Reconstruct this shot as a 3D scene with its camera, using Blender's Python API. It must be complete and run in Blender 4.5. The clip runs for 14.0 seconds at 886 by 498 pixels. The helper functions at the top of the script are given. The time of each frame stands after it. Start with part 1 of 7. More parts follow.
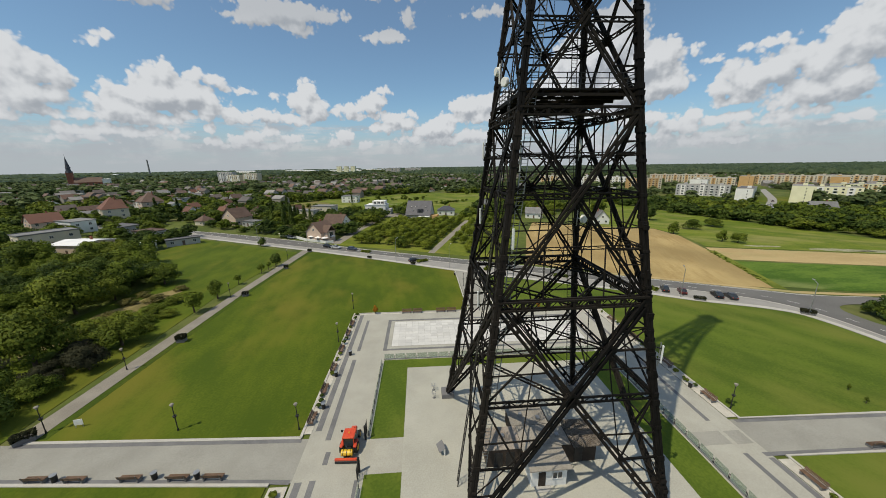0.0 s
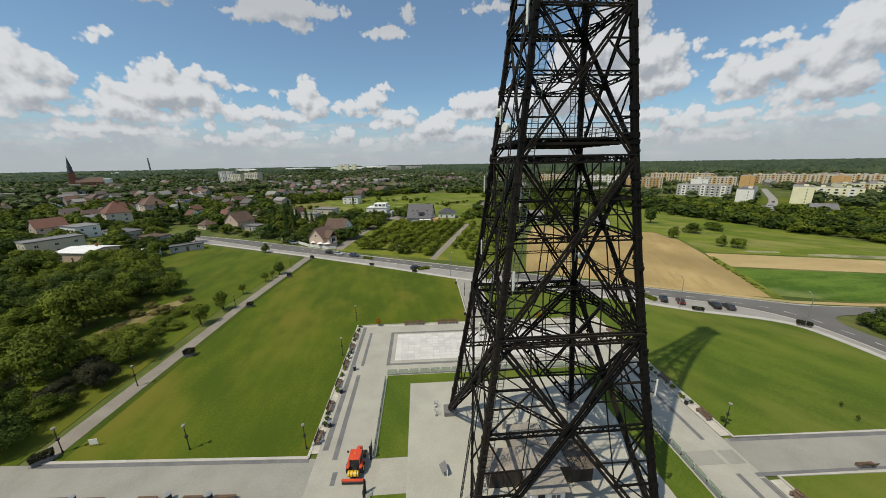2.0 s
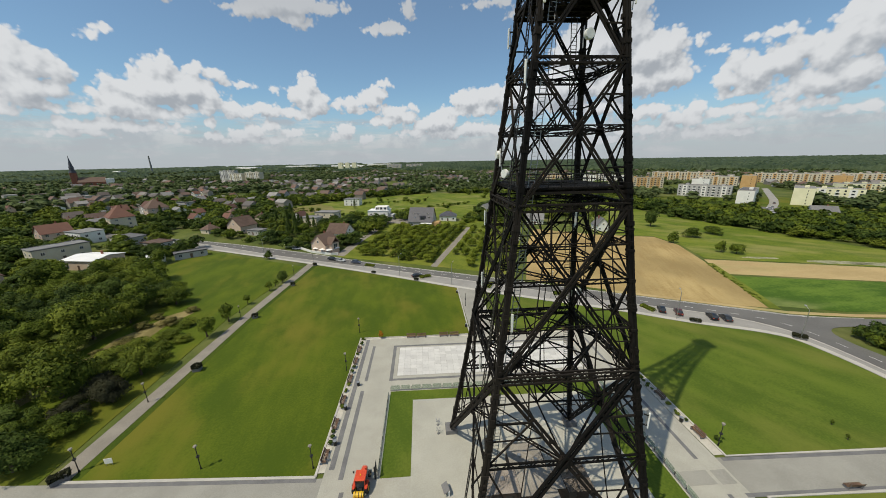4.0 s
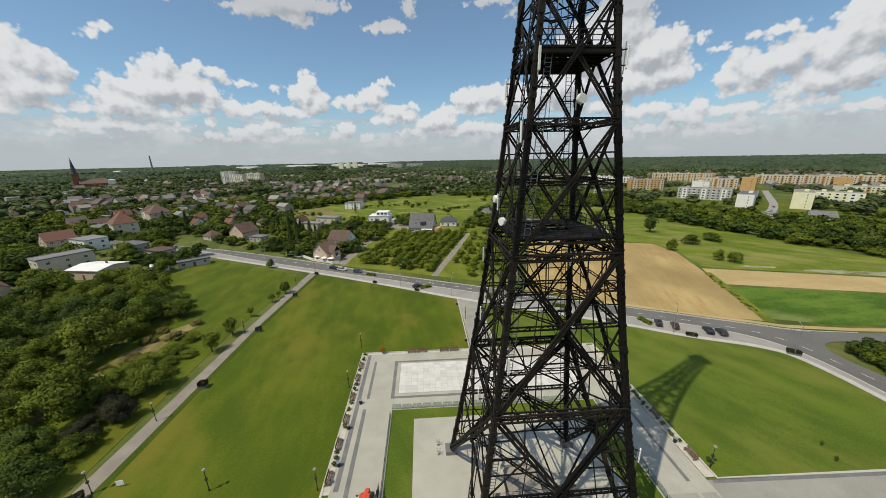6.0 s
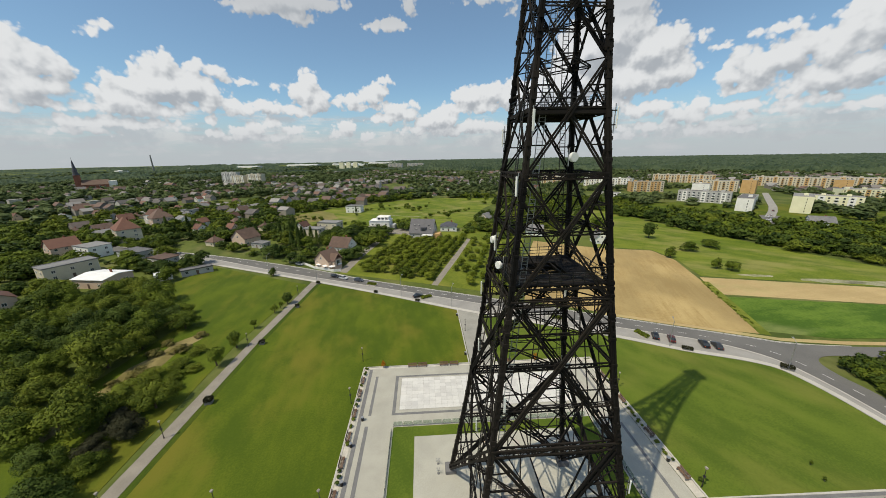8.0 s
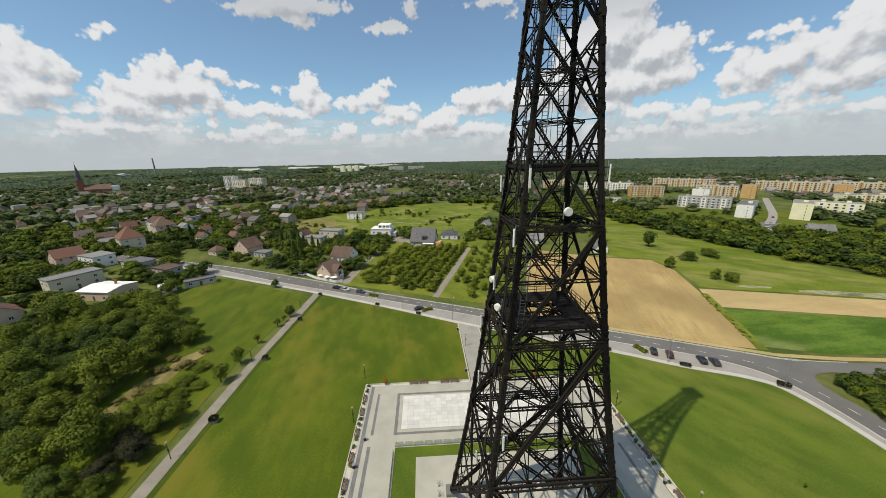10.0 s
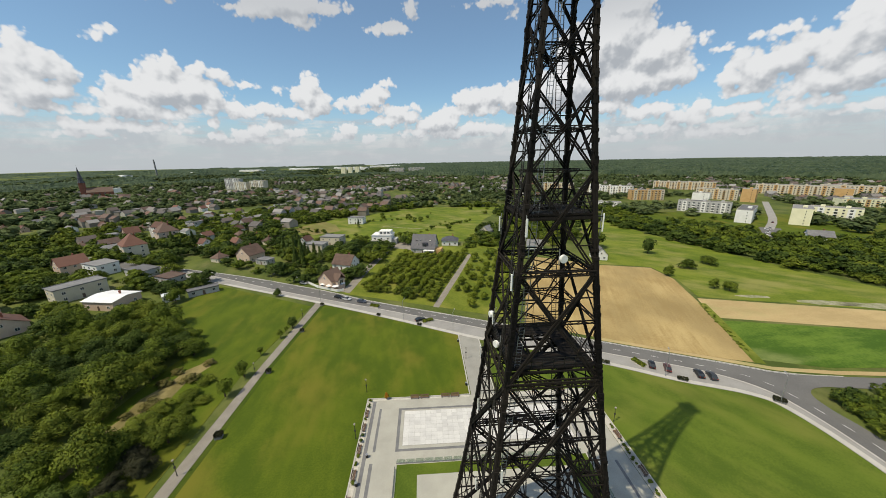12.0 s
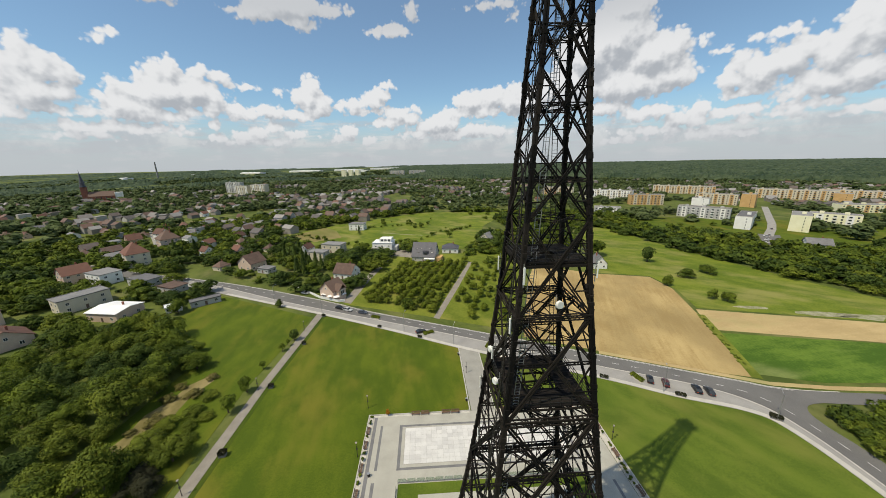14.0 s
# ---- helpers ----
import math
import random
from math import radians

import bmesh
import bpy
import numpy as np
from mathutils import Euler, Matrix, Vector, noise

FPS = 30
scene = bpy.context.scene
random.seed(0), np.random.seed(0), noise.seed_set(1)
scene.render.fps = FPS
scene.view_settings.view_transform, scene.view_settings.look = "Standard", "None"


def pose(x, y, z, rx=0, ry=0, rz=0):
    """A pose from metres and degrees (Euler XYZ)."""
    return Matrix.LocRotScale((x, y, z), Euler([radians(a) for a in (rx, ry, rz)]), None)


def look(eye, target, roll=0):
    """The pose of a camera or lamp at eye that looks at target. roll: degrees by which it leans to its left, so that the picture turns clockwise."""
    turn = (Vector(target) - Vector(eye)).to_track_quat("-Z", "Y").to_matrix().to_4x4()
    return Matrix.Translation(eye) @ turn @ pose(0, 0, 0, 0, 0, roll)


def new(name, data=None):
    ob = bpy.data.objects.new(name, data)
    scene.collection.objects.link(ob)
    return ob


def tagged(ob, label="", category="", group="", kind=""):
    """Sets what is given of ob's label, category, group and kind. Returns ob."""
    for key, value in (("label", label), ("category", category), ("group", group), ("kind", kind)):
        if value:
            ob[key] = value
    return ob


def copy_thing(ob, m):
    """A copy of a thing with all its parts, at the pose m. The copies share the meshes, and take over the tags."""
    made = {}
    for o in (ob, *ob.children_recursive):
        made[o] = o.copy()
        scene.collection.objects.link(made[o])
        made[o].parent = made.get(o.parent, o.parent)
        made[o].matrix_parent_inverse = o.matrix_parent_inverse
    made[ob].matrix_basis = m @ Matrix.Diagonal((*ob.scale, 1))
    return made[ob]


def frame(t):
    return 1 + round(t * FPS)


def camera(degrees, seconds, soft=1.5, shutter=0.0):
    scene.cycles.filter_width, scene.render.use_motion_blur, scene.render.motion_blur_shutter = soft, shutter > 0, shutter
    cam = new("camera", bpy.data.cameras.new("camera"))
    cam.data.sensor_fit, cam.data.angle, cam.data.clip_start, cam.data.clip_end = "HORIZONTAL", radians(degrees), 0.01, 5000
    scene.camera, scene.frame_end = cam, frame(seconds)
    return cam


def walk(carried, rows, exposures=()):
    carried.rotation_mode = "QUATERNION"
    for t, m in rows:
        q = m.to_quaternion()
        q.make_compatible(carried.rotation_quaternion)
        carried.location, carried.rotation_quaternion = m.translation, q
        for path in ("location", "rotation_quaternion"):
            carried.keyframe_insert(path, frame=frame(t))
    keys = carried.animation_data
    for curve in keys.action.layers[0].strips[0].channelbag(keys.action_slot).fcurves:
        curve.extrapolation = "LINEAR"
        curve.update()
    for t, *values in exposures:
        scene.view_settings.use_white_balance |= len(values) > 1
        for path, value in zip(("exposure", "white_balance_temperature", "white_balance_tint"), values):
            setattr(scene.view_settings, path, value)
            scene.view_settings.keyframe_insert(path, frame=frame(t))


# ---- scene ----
cam = camera(108.4, 14.0, soft=0.9)
METRES, EYE, TILT, LEAN, TURN = 32.1, 34.33, -14.6, 0.8, -4.2
ROWS = [
    (0.0, 0.0, 0.0, 0.0, 0.0, 0.0, -0.0),
    (0.5, -0.0022, -0.0093, 0.0292, 0.03, -0.07, 0.02),
    (1.0, -0.0039, -0.0184, 0.0591, 0.07, -0.19, 0.05),
    (1.5, -0.0055, -0.0276, 0.09, 0.09, -0.33, 0.05),
    (2.0, -0.0068, -0.0371, 0.1213, 0.13, -0.51, 0.08),
    (2.5, -0.0082, -0.0471, 0.1539, 0.19, -0.69, 0.1),
    (3.0, -0.0093, -0.0572, 0.1864, 0.23, -0.82, 0.12),
    (5.5, -0.0081, -0.1085, 0.3612, 0.34, -1.24, 0.18),
    (6.0, -0.0072, -0.1194, 0.3977, 0.37, -1.26, 0.16),
    (6.5, -0.0064, -0.1297, 0.434, 0.39, -1.33, 0.14),
    (7.0, -0.005, -0.1407, 0.4701, 0.42, -1.48, 0.13),
    (7.5, -0.0036, -0.1521, 0.5062, 0.43, -1.55, 0.12),
    (8.0, -0.0026, -0.1626, 0.5414, 0.46, -1.49, 0.13),
    (10.5, -0.0024, -0.2136, 0.7173, 0.61, -1.15, 0.15),
    (11.0, -0.0022, -0.2239, 0.7517, 0.62, -1.22, 0.14),
    (11.5, -0.0022, -0.2338, 0.7852, 0.66, -1.16, 0.13),
    (12.0, -0.002, -0.243, 0.8192, 0.69, -1.1, 0.15),
    (12.5, -0.0021, -0.2532, 0.8538, 0.69, -1.03, 0.13),
    (13.0, -0.002, -0.2619, 0.8881, 0.72, -0.9, 0.14),
    (13.5, -0.0021, -0.2697, 0.9229, 0.74, -0.79, 0.15),
    (14.0, -0.0028, -0.2796, 0.9596, 0.74, -0.81, 0.15),
]
walk(cam, [(t, pose(0, 0, EYE, TILT, LEAN, TURN) @ pose(METRES * x, METRES * y, METRES * z, 90 + pitch, roll, yaw)) for t, x, y, z, yaw, pitch, roll in ROWS],
     [(0, -0.39, 6870, 11), (3, -0.36, 6880, 11), (8, -0.23, 6990, 11), (14, -0.165, 7020, 12)])

# ---- sky and sun ----
SUN_AZ, SUN_EL = 239.8, 61.0          # degrees clockwise from +y, and above the horizon


def math_node(tree, op, a, b=0.0, clamp=False):
    n = tree.nodes.new("ShaderNodeMath")
    n.operation, n.use_clamp = op, clamp
    for k, v in enumerate((a, b)):
        if isinstance(v, (int, float)):
            n.inputs[k].default_value = v
        else:
            tree.links.new(v, n.inputs[k])
    return n.outputs[0]


def smooth(tree, v, low, high):
    n = tree.nodes.new("ShaderNodeMapRange")
    n.interpolation_type = "SMOOTHSTEP"
    n.inputs[1].default_value, n.inputs[2].default_value = low, high
    tree.links.new(v, n.inputs[0])
    return n.outputs[0]


def mix_colour(tree, f, a, b):
    n = tree.nodes.new("ShaderNodeMix")
    n.data_type = "RGBA"
    for socket, v in ((n.inputs[0], f), (n.inputs[6], a), (n.inputs[7], b)):
        if isinstance(v, (int, float)):
            socket.default_value = v
        elif isinstance(v, tuple):
            socket.default_value = (*v, 1)[:4]
        else:
            tree.links.new(v, socket)
    return n.outputs[2]


# cumulus: bearing, height, half width and half height of each puff, in degrees
CLOUDS_NORTHWEST = [
    (-45.9, 11.8, 1.19, 1.43), (-47.5, 9.8, 1.77, 2.56), (-45.0, 10.5, 1.64, 1.71), (-43.7, 10.1, 1.49, 1.43), (-46.5, 8.0, 2.25, 2.16), (-44.0, 8.3, 1.25, 1.02), (-45.7, 6.6, 1.57, 0.67),
    (-48.1, 5.9, 1.78, 0.65), (-34.1, 11.8, 1.52, 1.38), (-35.5, 11.5, 0.97, 1.11), (-36.8, 10.7, 0.78, 0.74), (-39.3, 9.7, 0.88, 0.72), (-38.4, 9.2, 1.76, 1.23), (-41.0, 8.1, 0.70, 0.54),
    (-43.1, 6.7, 0.61, 0.41), (-35.0, 9.2, 3.35, 2.26), (-38.6, 7.3, 3.05, 1.45), (-32.1, 9.5, 3.01, 2.01), (-29.9, 8.7, 1.92, 1.81),
]
CLOUDS_WEST = [
    (-30.8, 11.9, 1.10, 0.85), (-29.0, 11.7, 1.41, 0.74), (-27.8, 11.0, 1.06, 0.48), (-25.9, 10.6, 1.38, 0.35), (-42.1, 6.2, 1.81, 0.54), (-37.3, 6.4, 4.81, 0.79), (-32.0, 7.0, 2.77, 0.63),
    (-43.8, 4.6, 1.29, 0.66), (-40.6, 4.7, 3.39, 0.76), (-36.6, 4.6, 3.31, 0.61), (-42.7, 3.7, 2.72, 0.50), (-27.4, 7.5, 1.23, 1.17), (-26.2, 7.0, 2.46, 0.67), (-23.5, 7.8, 1.62, 0.98),
    (-21.8, 7.2, 1.91, 0.70), (-21.3, 10.3, 0.45, 0.37), (-30.3, 5.5, 0.71, 0.51), (-40.0, 14.0, 0.64, 0.38), (-38.7, 14.7, 0.76, 0.44),
]
CLOUDS_NORTH = [
    (-17.0, 10.9, 1.36, 1.74), (-17.6, 9.3, 2.25, 1.93), (-16.1, 8.1, 1.98, 1.51), (-18.7, 7.1, 2.40, 0.71), (-15.6, 9.0, 1.57, 1.34), (-30.1, 3.8, 1.32, 0.60), (-27.0, 3.9, 2.11, 0.69),
    (-24.8, 4.7, 1.61, 1.01), (-22.8, 5.5, 1.21, 0.71), (-19.8, 4.4, 1.28, 0.73), (-26.1, 3.3, 4.32, 0.47), (-13.1, 8.5, 1.02, 0.64), (-11.0, 8.8, 2.17, 0.81), (-7.8, 9.5, 1.96, 1.21),
    (-6.4, 10.3, 1.61, 1.04), (-5.3, 11.5, 1.07, 0.63), (-9.3, 8.0, 3.98, 0.58), (-11.8, 4.8, 1.76, 0.94), (-13.2, 4.0, 2.18, 0.60), (-8.8, 3.4, 1.82, 0.53),
]
CLOUDS_CENTRE = [
    (-3.9, 7.5, 2.02, 1.10), (-5.4, 6.2, 2.57, 0.86), (-2.1, 6.6, 1.86, 1.12), (-0.6, 8.3, 0.65, 0.59), (1.6, 5.7, 2.83, 1.31), (3.7, 6.1, 2.83, 1.74), (-0.3, 4.4, 2.84, 0.71),
    (4.4, 4.4, 2.85, 0.89), (8.2, 9.0, 2.77, 1.74), (11.9, 9.6, 3.17, 1.71), (15.0, 9.1, 2.67, 2.27), (5.4, 7.8, 2.33, 0.76), (10.1, 7.7, 5.52, 0.93), (8.2, 5.0, 2.83, 1.05),
    (5.4, 4.3, 1.90, 0.89), (12.0, 4.5, 2.79, 0.88), (18.1, 8.8, 3.48, 2.42),
]
CLOUDS_HIGH = [
    (-19.0, 20.7, 6.21, 1.33), (-22.6, 19.7, 3.12, 1.20), (-17.4, 19.1, 2.12, 0.89), (-12.9, 20.9, 2.61, 0.75), (-25.6, 19.5, 1.18, 0.41), (-4.0, 19.0, 2.32, 0.94), (-0.9, 21.1, 0.77, 1.09),
    (-6.6, 18.7, 1.19, 0.47), (11.6, 21.7, 3.21, 0.56), (14.8, 20.1, 0.59, 0.52), (-2.8, 24.3, 5.00, 1.05), (-36.6, 20.1, 5.89, 1.51), (21.8, 24.1, 6.81, 1.40),
]
CLOUDS_NORTHEAST = [
    (30.3, 18.9, 3.46, 1.93), (29.3, 15.8, 5.03, 3.93), (33.8, 13.1, 4.57, 2.92), (36.8, 14.4, 1.37, 1.25), (37.3, 12.8, 1.12, 1.28), (36.1, 10.3, 3.57, 1.77), (31.5, 10.0, 5.02, 2.38),
    (25.8, 14.3, 4.61, 4.17), (23.1, 10.2, 4.90, 3.45), (28.1, 7.1, 3.87, 0.93), (39.8, 13.5, 0.35, 0.49), (39.4, 14.1, 0.29, 0.37), (41.4, 12.3, 1.01, 0.18),
]
CLOUDS_EAST = [
    (43.5, 10.8, 1.06, 1.41), (42.8, 9.0, 1.49, 1.15), (45.3, 9.4, 2.29, 2.14), (47.5, 10.3, 2.26, 2.03), (48.8, 11.4, 1.60, 1.00), (47.3, 13.2, 1.66, 0.55), (44.3, 13.0, 2.04, 0.41),
    (51.2, 10.4, 1.96, 2.27), (52.3, 12.2, 1.77, 2.54), (53.7, 12.4, 2.17, 3.44), (50.6, 7.5, 3.00, 1.38), (53.2, 8.1, 2.30, 1.62), (44.6, 7.4, 2.11, 0.57), (48.6, 6.7, 2.79, 0.48),
    (52.8, 6.8, 1.98, 0.72),
]
CLOUDS_LOW_EAST = [
    (35.4, 6.2, 2.71, 0.81), (32.7, 5.9, 2.87, 0.83), (38.2, 5.1, 2.11, 0.87), (40.5, 5.7, 1.08, 1.11), (39.8, 4.6, 2.47, 0.78), (43.4, 5.3, 1.94, 0.74), (45.0, 5.5, 1.32, 0.59),
    (44.2, 4.3, 1.91, 0.61), (42.6, 3.7, 1.72, 0.62), (47.6, 4.6, 1.95, 0.44), (49.3, 5.3, 1.28, 0.61), (51.4, 5.6, 1.18, 0.41), (53.3, 4.3, 1.18, 0.46), (55.1, 4.6, 1.09, 0.66),
    (35.1, 3.5, 4.16, 0.69), (40.4, 2.8, 3.07, 0.51), (44.4, 2.8, 2.19, 0.41), (31.6, 2.6, 2.99, 0.48),
]
CLOUDS = CLOUDS_NORTHWEST + CLOUDS_WEST + CLOUDS_NORTH + CLOUDS_CENTRE + CLOUDS_HIGH + CLOUDS_NORTHEAST + CLOUDS_EAST + CLOUDS_LOW_EAST


def make_world():
    world = bpy.data.worlds.new("sky")
    world.use_nodes = True
    scene.world = world
    t = world.node_tree
    t.nodes.clear()
    sky = t.nodes.new("ShaderNodeTexSky")
    sky.sky_type, sky.sun_disc = "NISHITA", False
    sky.sun_elevation, sky.sun_rotation = radians(SUN_EL), radians(SUN_AZ)
    sky.altitude, sky.air_density, sky.dust_density, sky.ozone_density = 250, 1.0, 0.3, 1.5
    coord = t.nodes.new("ShaderNodeTexCoord").outputs["Generated"]
    xyz = t.nodes.new("ShaderNodeSeparateXYZ")
    t.links.new(coord, xyz.inputs[0])
    x, y, z = xyz.outputs
    u = math_node(t, "MULTIPLY", math_node(t, "ARCTAN2", x, y), 57.2958)
    v = math_node(t, "MULTIPLY", math_node(t, "ARCSINE", z), 57.2958)

    def puff(scale, detail, rough, stretch=(1, 1, 1), shift=(0, 0, 0)):
        m = t.nodes.new("ShaderNodeMapping")
        m.inputs["Scale"].default_value, m.inputs["Location"].default_value = stretch, shift
        t.links.new(coord, m.inputs[0])
        n = t.nodes.new("ShaderNodeTexNoise")
        n.inputs["Scale"].default_value, n.inputs["Detail"].default_value, n.inputs["Roughness"].default_value = scale, detail, rough
        t.links.new(m.outputs[0], n.inputs[0])
        return n.outputs[0]

    def vec(op, a, b=None, c=None):
        n = t.nodes.new("ShaderNodeVectorMath")
        n.operation = op
        for k, value in enumerate((a, b, c)):
            if isinstance(value, tuple):
                n.inputs[k].default_value = value
            elif value is not None:
                t.links.new(value, n.inputs[k])
        return n

    def lumps(where, scale, smoothness):
        """Round heads of cloud, one degree is one unit."""
        vor = t.nodes.new("ShaderNodeTexVoronoi")
        vor.voronoi_dimensions, vor.feature = "2D", "SMOOTH_F1"
        vor.inputs["Scale"].default_value, vor.inputs["Smoothness"].default_value = scale, smoothness
        t.links.new(where, vor.inputs["Vector"])
        return math_node(t, "SUBTRACT", 0.45, vor.outputs["Distance"])

    join = t.nodes.new("ShaderNodeCombineXYZ")
    t.links.new(u, join.inputs[0])
    t.links.new(v, join.inputs[1])
    billow = puff(13, 10, 0.62)
    broad = puff(4.5, 5, 0.55, (1, 1, 2.2))

    def field(shift):
        """Degrees outside the clouds' surface: below nought within them."""
        at = vec("ADD", join.outputs[0], shift).outputs[0]
        turb = t.nodes.new("ShaderNodeTexNoise")
        turb.noise_dimensions = "2D"
        turb.inputs["Scale"].default_value, turb.inputs["Detail"].default_value, turb.inputs["Roughness"].default_value = 0.42, 5, 0.55
        t.links.new(at, turb.inputs["Vector"])
        turned = vec("MULTIPLY_ADD", vec("SUBTRACT", turb.outputs["Color"], (0.5, 0.5, 0.5)).outputs[0], (0.9, 0.7, 0), at).outputs[0]
        best = None
        for cu, cv, a, b in CLOUDS:
            d = vec("LENGTH", vec("MULTIPLY_ADD", turned, (1 / a, 1 / b, 0.0), (-cu / a, -cv / b, 0.0)).outputs[0]).outputs["Value"]
            size = min(a, b * 1.4)
            n = t.nodes.new("ShaderNodeMath")
            n.operation = "MULTIPLY_ADD"
            n.inputs[1].default_value, n.inputs[2].default_value = size, -size
            t.links.new(d, n.inputs[0])
            if best is None:
                best = n.outputs[0]
            else:
                s = t.nodes.new("ShaderNodeMath")
                s.operation = "SMOOTH_MIN"
                s.inputs[2].default_value = 0.4
                t.links.new(best, s.inputs[0])
                t.links.new(n.outputs[0], s.inputs[1])
                best = s.outputs[0]
        # behind and above the view: broken cumulus of the same kind
        away = smooth(t, math_node(t, "ABSOLUTE", u), 62, 75)
        high = smooth(t, v, 27, 36)
        other = math_node(t, "MULTIPLY", math_node(t, "SUBTRACT", 0.53, broad), 14)
        other = math_node(t, "ADD", other, math_node(t, "MULTIPLY", math_node(t, "SUBTRACT", 1.0, math_node(t, "MAXIMUM", away, high)), 30))
        best = math_node(t, "MINIMUM", best, other)
        heads = math_node(t, "ADD", math_node(t, "MULTIPLY", lumps(turned, 0.7, 0.25), 1.1), math_node(t, "MULTIPLY", lumps(turned, 1.8, 0.2), 0.5))
        grain = math_node(t, "MULTIPLY", math_node(t, "SUBTRACT", turb.outputs[0], 0.5), 0.9)
        return best, heads, grain

    (here, heads, grain), (above, heads_above, _) = field((0, 0, 0)), field((-0.45, 1.15, 0))
    edge = math_node(t, "SUBTRACT", here, math_node(t, "ADD", math_node(t, "ADD", heads, grain), 0.06))
    alpha = smooth(t, edge, 0.20, -0.36)
    # a low broken deck towards the horizon
    deck = math_node(t, "ADD", puff(7, 8, 0.6, (1, 1, 6)), math_node(t, "MULTIPLY", math_node(t, "ABSOLUTE", math_node(t, "SUBTRACT", v, 3.2)), -0.055))
    deck_a = math_node(t, "MULTIPLY", smooth(t, deck, 0.32, 0.52), 0.75)
    light = math_node(t, "ADD", math_node(t, "MULTIPLY", math_node(t, "SUBTRACT", above, here), 0.55), math_node(t, "MULTIPLY", math_node(t, "SUBTRACT", heads, heads_above), 0.55))
    light = smooth(t, math_node(t, "ADD", light, math_node(t, "MULTIPLY", math_node(t, "SUBTRACT", billow, 0.5), 0.8)), -0.9, 0.5)
    # the higher a cloud stands, the more of its shaded underside is seen
    light = math_node(t, "MULTIPLY", light, math_node(t, "SUBTRACT", 1.0, math_node(t, "MULTIPLY", smooth(t, v, 14, 21), 0.6)))
    cloud = mix_colour(t, light, (0.45, 0.51, 0.585), (0.84, 0.90, 0.965))
    scaled = t.nodes.new("ShaderNodeVectorMath")
    scaled.operation = "SCALE"
    scaled.inputs[3].default_value = 0.125
    t.links.new(sky.outputs[0], scaled.inputs[0])
    tint = t.nodes.new("ShaderNodeVectorMath")
    tint.operation = "MULTIPLY"
    tint.inputs[1].default_value = (0.80, 1.09, 1.20)
    t.links.new(scaled.outputs[0], tint.inputs[0])
    haze = math_node(t, "MULTIPLY", smooth(t, v, 10.0, -1.0), 0.8)
    base = mix_colour(t, math_node(t, "ADD", math_node(t, "MULTIPLY", haze, 0.85), 0.14), tint.outputs[0], (0.47, 0.57, 0.67))
    base = mix_colour(t, deck_a, base, mix_colour(t, smooth(t, billow, 0.4, 0.62), (0.52, 0.575, 0.65), (0.82, 0.86, 0.90)))
    final = mix_colour(t, alpha, base, cloud)
    final = mix_colour(t, math_node(t, "MULTIPLY", smooth(t, v, 6.5, 0.3), 0.72), final, (0.54, 0.60, 0.67))
    back = t.nodes.new("ShaderNodeBackground")
    t.links.new(final, back.inputs[0])
    t.links.new(back.outputs[0], t.nodes.new("ShaderNodeOutputWorld").inputs[0])


make_world()
sun = new("sun", bpy.data.lights.new("sun", "SUN"))
sun.data.energy, sun.data.angle, sun.data.color = 4.5, radians(0.53), (1.0, 0.935, 0.775)
_a, _e = radians(SUN_AZ), radians(SUN_EL)
sun.matrix_world = look(Vector((math.sin(_a) * math.cos(_e), math.cos(_a) * math.cos(_e), math.sin(_e))) * 200, (0, 0, 0))

# ---- materials ----
MATS = {}


def mat(name, low, high, scale=0.6, fine=9.0, rough=0.85, bump=0.25, metal=0.0, stretch=(1, 1, 1), spread=0.0, spec=0.3, fine_mix=0.45):
    """A procedural surface: two colours mixed by broad and fine grain, with a little relief. spread: how far single pieces differ."""
    if name in MATS:
        return MATS[name]
    m = bpy.data.materials.new(name)
    m.use_nodes = True
    t = m.node_tree
    p = t.nodes["Principled BSDF"]
    geo = t.nodes.new("ShaderNodeNewGeometry")
    mp = t.nodes.new("ShaderNodeMapping")
    mp.inputs["Scale"].default_value = stretch
    t.links.new(geo.outputs["Position"], mp.inputs[0])
    a = t.nodes.new("ShaderNodeTexNoise")
    a.inputs["Scale"].default_value, a.inputs["Detail"].default_value, a.inputs["Roughness"].default_value = scale, 5, 0.6
    b = t.nodes.new("ShaderNodeTexNoise")
    b.inputs["Scale"].default_value, b.inputs["Detail"].default_value = fine, 4
    t.links.new(mp.outputs[0], a.inputs[0])
    t.links.new(mp.outputs[0], b.inputs[0])
    grain = math_node(t, "ADD", math_node(t, "MULTIPLY", a.outputs[0], 1 - fine_mix), math_node(t, "MULTIPLY", b.outputs[0], fine_mix))
    if spread:
        info = t.nodes.new("ShaderNodeObjectInfo")
        r = math_node(t, "MULTIPLY", math_node(t, "SUBTRACT", info.outputs["Random"], 0.5), spread)
        grain = math_node(t, "ADD", grain, r)
    colour = mix_colour(t, smooth(t, grain, 0.3, 0.7), low, high)
    t.links.new(colour, p.inputs["Base Color"])
    p.inputs["Roughness"].default_value, p.inputs["Metallic"].default_value = rough, metal
    p.inputs["Specular IOR Level"].default_value = spec
    if bump:
        bn = t.nodes.new("ShaderNodeBump")
        bn.inputs["Strength"].default_value, bn.inputs["Distance"].default_value = bump, 0.03
        t.links.new(b.outputs[0], bn.inputs["Height"])
        t.links.new(bn.outputs[0], p.inputs["Normal"])
    MATS[name] = m
    return m


